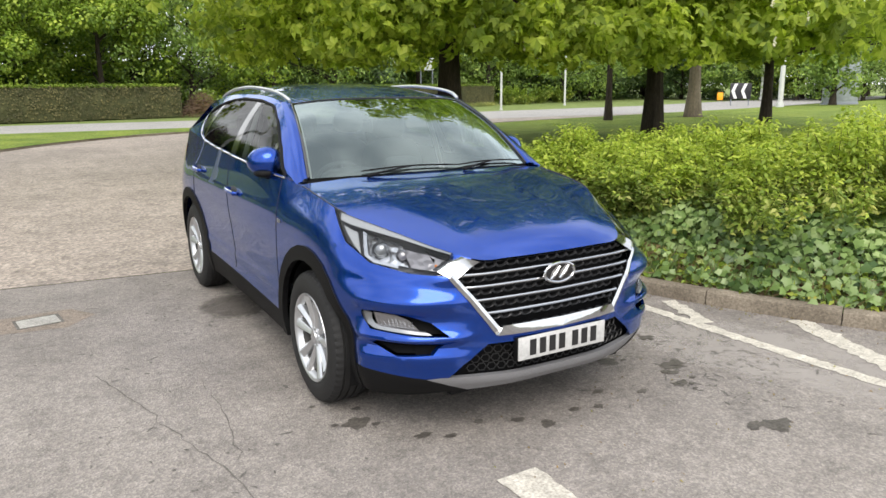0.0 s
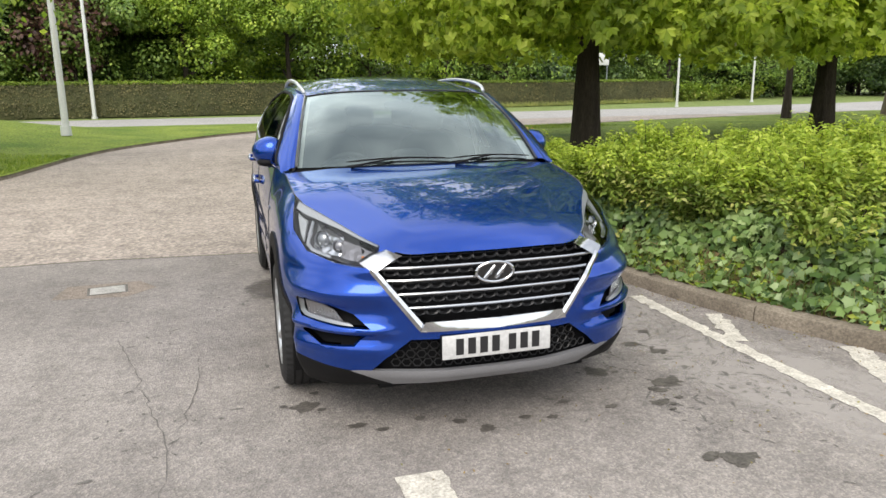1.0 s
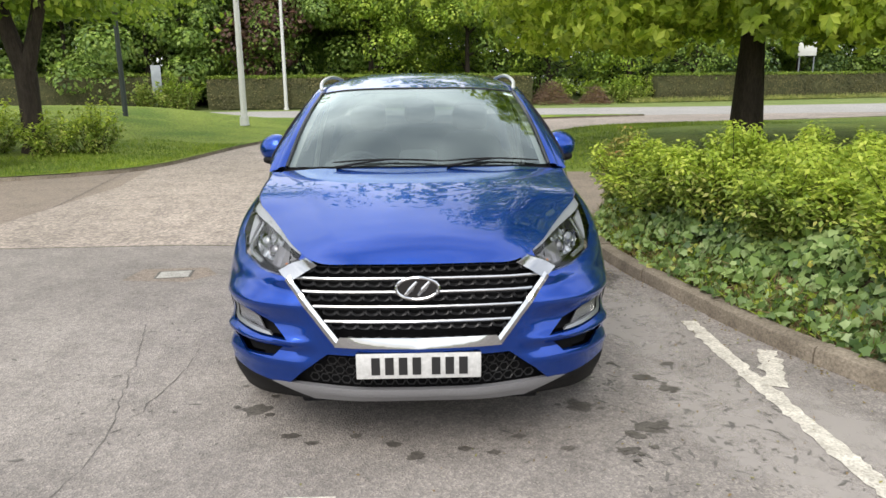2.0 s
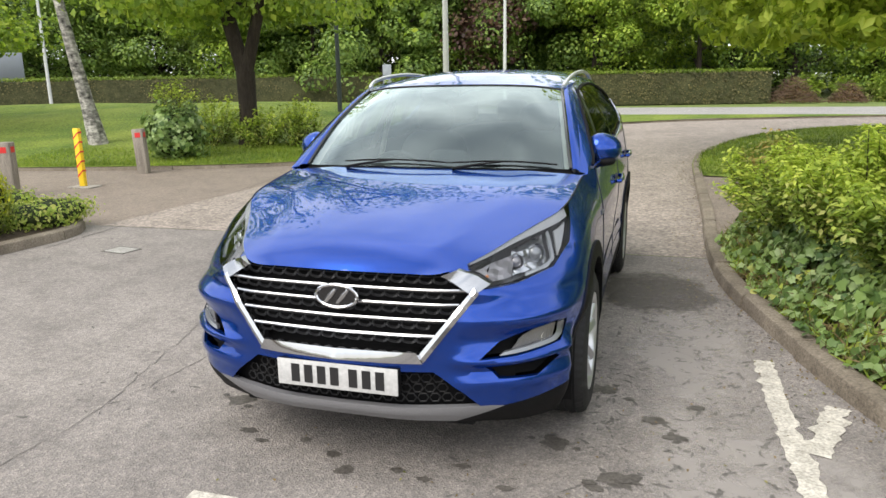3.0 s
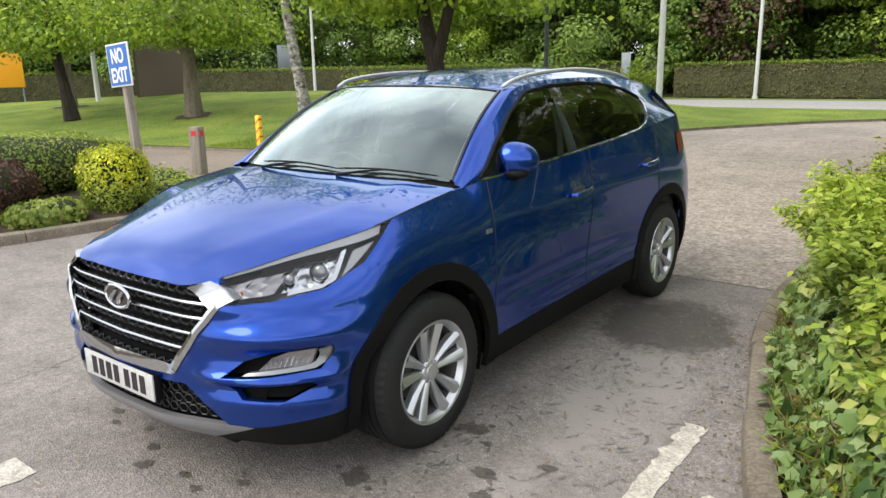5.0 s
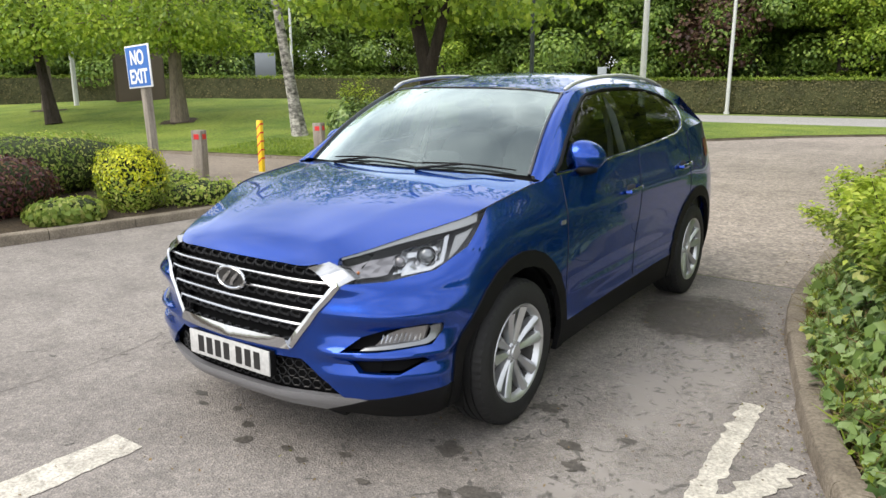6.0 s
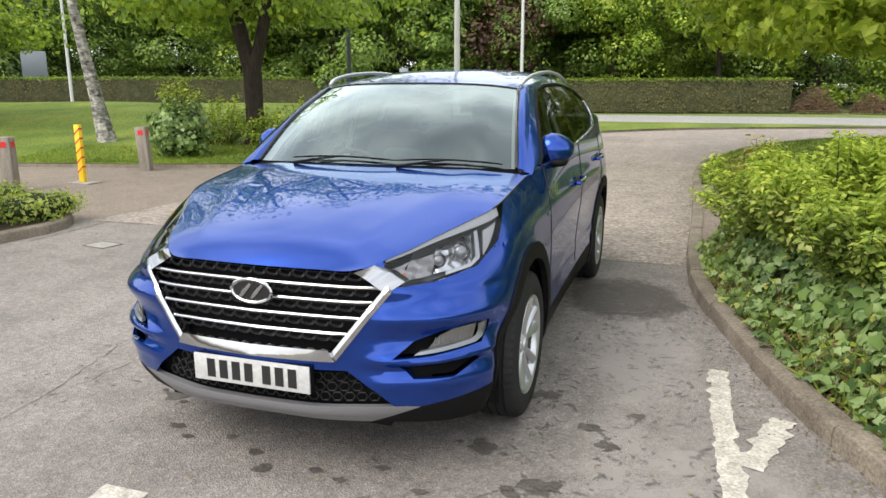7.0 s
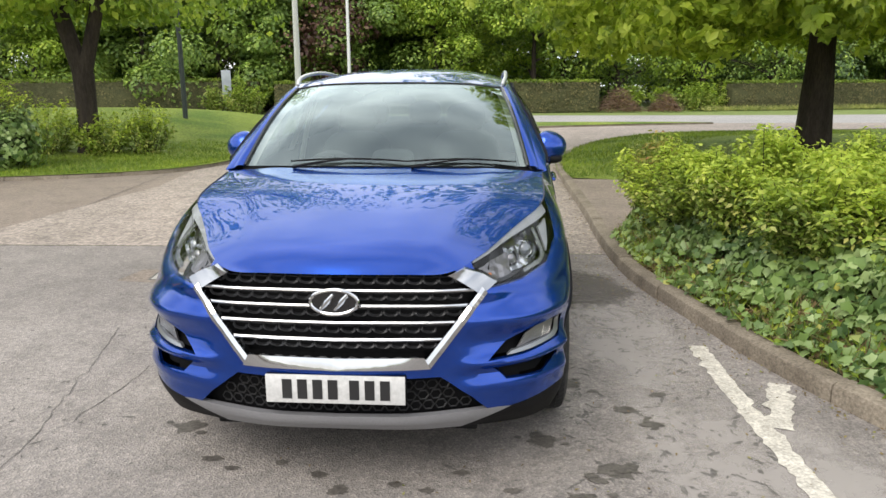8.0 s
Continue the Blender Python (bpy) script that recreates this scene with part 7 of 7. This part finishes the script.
# pale wear along the kerb, damp beside the rear wheels, ground-in dirt
for i, (x, y, rx, ry, turn, m_, lab_, cat_) in enumerate((
        (1.75, 0.1, 0.85, 2.1, 18, M_PALEWEAR, "paler worn asphalt along the kerb", "road wear"),
        (1.40, 1.9, 0.60, 1.5, 6, M_PALEWEAR, "paler worn asphalt beside the car", "road wear"),
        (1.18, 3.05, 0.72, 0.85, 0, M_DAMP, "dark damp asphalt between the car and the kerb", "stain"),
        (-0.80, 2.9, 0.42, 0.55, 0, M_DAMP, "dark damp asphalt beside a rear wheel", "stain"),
        (-1.62, 2.1, 0.34, 1.3, 17, M_DIRT, "dark ragged streak of ground-in dirt", "stain"),
        (-1.36, 1.15, 0.22, 0.6, 10, M_DIRT, "dark ragged streak running to a crack", "stain"),
        (1.22, 1.3, 0.50, 0.9, 5, M_DIRT, "dark flecks of dirt beside the car", "stain"),
        (-2.9, 1.45, 1.2, 0.5, -8, M_DIRT, "faint dirt mottling the asphalt", "stain"),
        (-1.1, 3.5, 0.5, 0.6, 0, M_DIRT, "dark ground-in dirt behind the car's side", "stain"))):
    stain_disc(x, y, rx, ry, turn, m_, lab_, cat_, 0.0010 + 0.00015 * i)


def crack(line, seed, width=0.005):
    g = np.random.default_rng(seed)
    p = resample(np.array(line, float), 0.07)
    p = p + g.normal(0, 0.009, p.shape)
    o = np.vstack([p + np.c_[0.7 * width * g.uniform(0.1, 1, len(p)), np.zeros(len(p))], (p - np.c_[0.7 * width * g.uniform(0.1, 1, len(p)), np.zeros(len(p))])[::-1]])
    me = bpy.data.meshes.new("crack")
    n = len(p)
    me.from_pydata([(x, y, 0.0035) for x, y in np.vstack([o[:n], o[n:][::-1]])], [], [(i, n + i, n + i + 1, i + 1) for i in range(n - 1)])
    finish(me, M_CRACK, False)
    return tagged(new("crack", me), "dark hairline crack in the asphalt", "crack", kind="structure")


crack([(-1.88, 1.9), (-1.7, 1.3), (-1.6, 0.8), (-1.5, 0.5), (-1.47, 0.25), (-1.46, 0.0), (-1.5, -0.6), (-1.45, -1.4)], 1, 0.006)
crack([(-1.37, 1.47), (-1.36, 1.03), (-1.42, 0.51)], 2)
crack([(-1.39, 10.3), (-1.39, 8.3), (-1.37, 6.65), (-1.33, 5.56), (-1.33, 4.4)], 4, 0.010)
crack([(-4.72, 3.2), (-4.75, 4.3), (-4.8, 5.5), (-4.9, 7.0), (-5.15, 8.8), (-5.4, 10.6)], 5, 0.018)
crack([(1.0, 3.45), (1.3, 3.1), (1.5, 2.7)], 6)
crack([(1.2, 2.2), (1.35, 1.8), (1.5, 1.65)], 7)
crack([(-2.9, 2.0), (-2.5, 1.9), (-2.2, 2.2)], 8)
crack([(0.3, 4.5), (0.9, 4.4), (1.5, 4.35)], 9, 0.008)


def cover(x, y, turn, label):
    t = thing("drain_cover", x, y, 0, label, "drain cover")
    m = Matrix.Translation((x, y, 0)) @ Matrix.Rotation(radians(turn), 4, "Z")
    bm = bmesh.new()
    box(bm, (-0.13, -0.10, -0.02), (0.13, 0.10, 0.006), m, 0.003)
    part("cover_plate", bm, M_IRON, t)
    bm = bmesh.new()
    for q in (((-0.15, -0.12), (0.15, -0.102)), ((-0.15, 0.102), (0.15, 0.12)), ((-0.15, -0.102), (-0.132, 0.102)), ((0.132, -0.102), (0.15, 0.102))):
        box(bm, (*q[0], -0.02), (*q[1], 0.005), m)
    part("cover_frame", bm, M_CRACK, t)


cover(-2.12, 3.22, 8, "pale metal utility cover set in the asphalt")
cover(-3.88, 3.29, -10, "pale metal utility cover near the planted bed")
sheet("asphalt_patch", [(-2.5, 3.05), (-2.45, 3.42), (-1.9, 3.45), (-1.75, 3.2), (-1.95, 2.98)], flat(0.002), 0.2, M_PATH, "paler asphalt patch round a utility cover", "road patch")


# ---- posts, signs, poles ----
def bollard(x, y, lean, label):
    t = thing("bollard", x, y, 0, label, "bollard", "bollards across the lane")
    m = Matrix.Translation((x, y, -0.05)) @ Matrix.Rotation(radians(lean), 4, "Y") @ Matrix.Rotation(radians(20), 4, "Z")
    bm = bmesh.new()
    box(bm, (-0.095, -0.095, 0), (0.095, 0.095, 0.85), m, 0.018)
    part("post", bm, M_WOODPOST, t)
    for s in (1, -1):
        bm = bmesh.new()
        box(bm, (-0.04, s * 0.0955 - 0.004, 0.70), (0.055, s * 0.0955 + 0.004, 0.785), m)
        part("reflector", bm, M_RED, t, "red reflector")
    bm = bmesh.new()
    box(bm, (0.092, -0.05, 0.70), (0.100, 0.05, 0.785), m)
    part("reflector", bm, M_RED, t, "red reflector")


bollard(-8.0, 5.87, 0, "square weathered post with a red reflector")
bollard(-7.9, 8.65, -3, "slightly leaning square post with red reflectors")
t = thing("lane_post", -7.66, 6.90, 0, "thin yellow folding post with red stripes", "post")
bm = bmesh.new()
box(bm, (-7.71, 6.865, 0.02), (-7.61, 6.935, 0.93), bevel=0.008)
part("post", bm, M_YELLOW, t)
for i in range(5):
    bm = bmesh.new()
    box(bm, (-0.053, -0.0385, -0.013), (0.053, 0.0385, 0.013), Matrix.Translation((-7.66, 6.90, 0.22 + 0.15 * i)) @ Matrix.Shear("XZ", 4, (0, 0)))
    for v in bm.verts:
        v.co.z += (v.co.x + 7.66) * 0.9
    part("stripe", bm, M_RED, t)
bm = bmesh.new()
box(bm, (-7.85, 6.76, -0.01), (-7.42, 7.04, 0.02), bevel=0.006)
part("base_plate", bm, M_CONC, t)

# the blue sign
t = thing("no_exit_sign", -5.37, 3.29, 0.05, "blue sign with white lettering on a leaning timber post", "sign")
SG = Matrix.Translation((-5.37, 3.25, 0.0)) @ Matrix.Rotation(radians(-3.6), 4, "Y")
bm = bmesh.new()
box(bm, (-0.045, 0.0, 0.0), (0.045, 0.09, 1.98), SG, 0.008)
part("post", bm, M_WOODPOST, t)
bm = bmesh.new()
box(bm, (-0.232, -0.022, 1.525), (0.232, -0.004, 2.01), SG, 0.004)
panel = part("panel", bm, M_SIGNWHITE, t, "white-edged panel")
bm = bmesh.new()
box(bm, (-0.216, -0.0255, 1.541), (0.216, -0.0215, 1.994), SG)
part("panel_face", bm, M_SIGNBLUE, panel, "blue panel face")
for word, zz in (("NO", 1.795), ("EXIT", 1.580)):
    cu = bpy.data.curves.new("word", "FONT")
    cu.body, cu.size, cu.align_x, cu.extrude, cu.offset = word, 0.225, "CENTER", 0.0012, 0.006
    tmp = bpy.data.objects.new("word", cu)
    scene.collection.objects.link(tmp)
    me = bpy.data.meshes.new_from_object(tmp.evaluated_get(bpy.context.evaluated_depsgraph_get()))
    bpy.data.objects.remove(tmp)
    me.transform(SG @ Matrix.Translation((0, -0.0275, zz)) @ Matrix.Rotation(math.pi / 2, 4, "X") @ Matrix.Diagonal((0.76, 1, 1, 1)))
    me.materials.clear()
    finish(me, M_SIGNWHITE, False)
    link_part("lettering", me, panel, "white words " + word)


def pole(name, x, y, z, h, r, material, label, cap=True, lean=0.0):
    t = thing(name, x, y, z, label, "pole")
    bm = bmesh.new()
    tube(bm, [(x, y, z - 0.2), (x, y, z + 0.9), (x + lean * 0.3, y, z + h * 0.3), (x + lean, y, z + h)], [r * 1.12, r * 1.1, r, r * 0.7], 14)
    part("shaft", bm, material, t)
    bm = bmesh.new()
    tube(bm, [(x, y, z - 0.2), (x, y, z + 0.06)], [r * 1.7, r * 1.6], 14)
    part("foot", bm, material, t)
    if cap:
        bm = bmesh.new()
        bmesh.ops.create_uvsphere(bm, u_segments=12, v_segments=8, radius=r, matrix=Matrix.Translation((x + lean, y, z + h)))
        part("finial", bm, material, t)


pole("flag_pole", -5.45, 19.8, 0.45, 9, 0.085, M_POLE, "tall white flag pole on the lawn")
pole("flag_pole", -7.6, 38.4, 0.0, 11, 0.09, M_POLE, "tall white pole in front of the far hedge")
pole("flag_pole", 27.0, 39.0, 0.0, 9, 0.07, M_POLE, "white pole beside the main road")
pole("flag_pole", 38.0, 45.5, 0.0, 9, 0.075, M_POLE, "white pole far along the main road")
pole("flag_pole", 41.5, 28.0, 0.3, 9, 0.15, M_POLE, "stout white pole on the far lawn")
pole("flag_pole", 60.0, 43.0, 0.3, 9, 0.12, M_POLE, "distant white pole on the lawn")
pole("flag_pole", -27.5, 14.5, 0.3, 9, 0.09, M_POLE, "white pole beyond the park trees")
pole("flag_pole", -30.5, 29.5, 0.3, 9, 0.08, M_POLE, "white pole in front of the long hedge")
pole("lamp_post", -8.5, 18.5, 0.5, 8, 0.065, M_DARKPOLE, "dark lamp post on the lawn bank", False)


def board(name, x, y, z, w, h, turn, material, label, posts=2, legs=1.0, thick=0.06):
    """A flat panel on posts."""
    t = thing(name, x, y, z, label, "sign")
    m = Matrix.Translation((x, y, z)) @ Matrix.Rotation(radians(turn), 4, "Z")
    bm = bmesh.new()
    box(bm, (-w / 2, -thick / 2, legs), (w / 2, thick / 2, legs + h), m, 0.01)
    pn = part("panel", bm, material, t)
    if not posts:
        # a totem: plinth below, framed face in front
        bm = bmesh.new()
        box(bm, (-w / 2 - 0.05, -thick / 2 - 0.05, -0.3), (w / 2 + 0.05, thick / 2 + 0.05, legs), m, 0.02)
        part("plinth", bm, M_GREYSIGN, t)
        for sy in (-1, 1):
            bm = bmesh.new()
            box(bm, (-w / 2 + 0.12, sy * thick / 2 - 0.012, legs + 0.12), (w / 2 - 0.04, sy * thick / 2 + 0.012, legs + h - 0.1), m, 0.006)
            part("face_panel", bm, M_TOTEM if material is M_BROWN else material, pn)
    for i in range(posts):
        px = 0 if posts == 1 else (-w / 2 + 0.12 + i * (w - 0.24))
        bm = bmesh.new()
        tube(bm, [m @ Vector((px, thick / 2 + 0.04, -0.3)), m @ Vector((px, thick / 2 + 0.04, legs + h * 0.95))], 0.04, 8)
        part("post", bm, M_GREYSIGN, t)
    return t, pn, m


board("totem_sign", -26.6, 16.9, 0.0, 2.0, 6.0, 55, M_BROWN, "tall dark brown totem sign on the lawn", 0, 0.55, 0.35)
board("amber_sign", -37.5, 14.6, 0.2, 2.6, 2.6, 62, M_ORANGE, "large amber panel sign across the lawn", 2, 1.0, 0.15)
board("road_sign", -34.5, 31.0, 0.0, 1.3, 1.5, 40, M_GREYSIGN, "grey back of a road sign above the hedge", 2, 1.9)
board("notice_board", -14.3, 37.6, 0.0, 0.5, 1.4, 10, M_PALESIGN, "small pale notice board beside the hedge", 2, 1.0)
board("notice_board", 26.6, 48.6, 0.0, 1.15, 0.9, -25, M_POLE, "small white notice board above the far hedge", 2, 2.8)
board("utility_box", 56.0, 44.5, -0.5, 0.55, 0.7, -30, M_ORANGE, "small orange barrier by the far road", 2, 0.6)
_, pn_, mb_ = board("chevron_sign", 45.0, 33.8, -0.4, 1.5, 1.15, -40, M_BLACK, "black and white chevron board on the roundabout", 2, 0.9)
for i in range(2):
    bm = bmesh.new()
    vs = []
    for dx, dz in ((0.0, 0.5), (0.22, 1.0), (0.44, 1.0), (0.22, 0.5), (0.44, 0.0), (0.22, 0.0)):
        vs.append(bm.verts.new(mb_ @ Vector((-0.66 + 0.68 * i + dx, -0.036, 0.93 + dz * 1.08))))
    bm.faces.new((vs[0], vs[3], vs[2], vs[1]))
    bm.faces.new((vs[0], vs[5], vs[4], vs[3]))
    r = bmesh.ops.extrude_face_region(bm, geom=bm.faces[:])
    bmesh.ops.translate(bm, vec=mb_.to_3x3() @ Vector((0, 0.006, 0)), verts=[v for v in r["geom"] if isinstance(v, bmesh.types.BMVert)])
    part("chevron", bm, M_SIGNWHITE, pn_, "white chevron")

board("totem_sign", 47.9, 27.9, 0.0, 2.3, 6.0, -32, M_PALESIGN, "tall pale sign panel beyond the lawn trees", 0, 0.3, 0.4)
tree("ivy_tree", 45.0, 26.6, 0.3, 4.0, 0.2, 5000, 0.22, QUAD_V, QUAD_F, M_WOOD_LEAF, "young tree with pale blossom on the far lawn", 62, reach=1.6, rise=0.7, n_limbs=12, fork=0.05, clump=0.7, crown_low=0.4)

# grass blades along the lawn's near edges
gl = thing("lawn_grass", -6.9, 10.6, 0.1, "grass blades along the lawn edge", "grass", kind="stuff")
for path, fn, poly, name, sd in ((KERB_LAWN[20:80], mound_l, LAWN_L, "grass_blades", -1), (KERB_R[KERB_R[:, 1] > 9.0][:40], mound_r, LAWN_R, "grass_blades", 1)):
    p = resample(path, 0.05)
    i = rg.integers(0, len(p), 16000)
    q = p[i] + rg.normal(0, 1, (16000, 2)) * 0.2 + 0
    dd = np.gradient(p, axis=0)[i]
    dd /= np.linalg.norm(dd, axis=1, keepdims=True)
    q = p[i] + np.stack([dd[:, 1], -dd[:, 0]], 1) * sd * (0.10 + 2.4 * rg.random((16000, 1)) ** 1.5)
    z = fn(q[:, 0], q[:, 1]) - 0.01
    leaves(name, np.c_[q, z], unit(rg.normal(0, 0.45, (16000, 3)) + (0, 0, 1)), 0.075, BLADE_V * np.array((2.2, 1, 1)), BLADE_F, M_BLADE, gl)["kind"] = "stuff"

# dirt and leaf bits lying along the kerb and on the asphalt
dl = thing("leaf_litter", 1.9, 1.2, 0, "dry leaf bits and grit lying along the kerb", "leaf litter", kind="stuff")
p = resample(KERB_R[10:110], 0.03)
dd = np.gradient(p, axis=0)
dd /= np.linalg.norm(dd, axis=1, keepdims=True)
i = rg.integers(0, len(p), 1500)
q = p[i] - np.stack([dd[i, 1], -dd[i, 0]], 1) * (0.01 + 0.30 * rg.random((1500, 1)) ** 2.2)
q = np.vstack([q, np.c_[rg.uniform(-0.5, 1.9, 260), rg.uniform(-0.8, 3.6, 260)]])
leaves("leaf_bits", np.c_[q, np.full(len(q), 0.008)], np.tile((0.0, 0.0, 1.0), (len(q), 1)), 0.02, OVAL_V, OVAL_F, M_DRY, dl, "", 0.0)["kind"] = "stuff"

# scuffs, flaked and pitted spots in the worn asphalt beside the car
sc = thing("surface_wear", 1.3, 2.0, 0, "dark pits and flaked streaks in the worn asphalt", "road wear", kind="stuff")
vs, fs = [], []
spots = [(rg.uniform(0.9, 1.9), rg.uniform(-0.3, 3.0)) for i in range(520)] + [(rg.normal(-1.5, 0.25), rg.uniform(0.2, 2.6)) for i in range(50)] + [(rg.uniform(-1.4, -0.9), rg.uniform(2.4, 4.0)) for i in range(40)] + [(rg.uniform(-4.5, 1.8), rg.uniform(-2.0, 4.1)) for i in range(150)]
for k, (x, y) in enumerate(spots):
    r, el, a = rg.uniform(0.003, 0.013), rg.uniform(1.0, 4.5), rg.uniform(0, math.pi)
    n0, z = len(vs), 0.0015 + 0.000001 * k
    for j in range(9):
        b = 2 * math.pi * j / 9
        px, py = r * el * math.cos(b) * rg.uniform(0.4, 1.2), r * math.sin(b) * rg.uniform(0.4, 1.2)
        vs.append((x + px * math.cos(a) - py * math.sin(a), y + px * math.sin(a) + py * math.cos(a), z))
    fs.append(tuple(range(n0, n0 + 9)))
me = bpy.data.meshes.new("pits")
me.from_pydata(vs, [], fs)
finish(me, M_CRACK, False)
link_part("pits", me, sc)["kind"] = "stuff"

for x, y in ((-17.4, 12.2), (-26.0, 12.6), (24.0, 20.0)):
    g = np.random.default_rng(int(abs(x * 10)))
    o = [(x + 0.62 * (1 + g.normal(0, 0.2)) * math.cos(a), y + 0.62 * (1 + g.normal(0, 0.2)) * math.sin(a)) for a in np.linspace(0, 2 * math.pi, 20, endpoint=False)]
    fn = mound_l if x < 0 else mound_r
    sheet("tree_pit", o, lambda x_, y_, fn=fn: fn(x_, y_) + 0.014, 0.3, M_SOIL, "bare brown soil ring round a tree trunk", "soil")
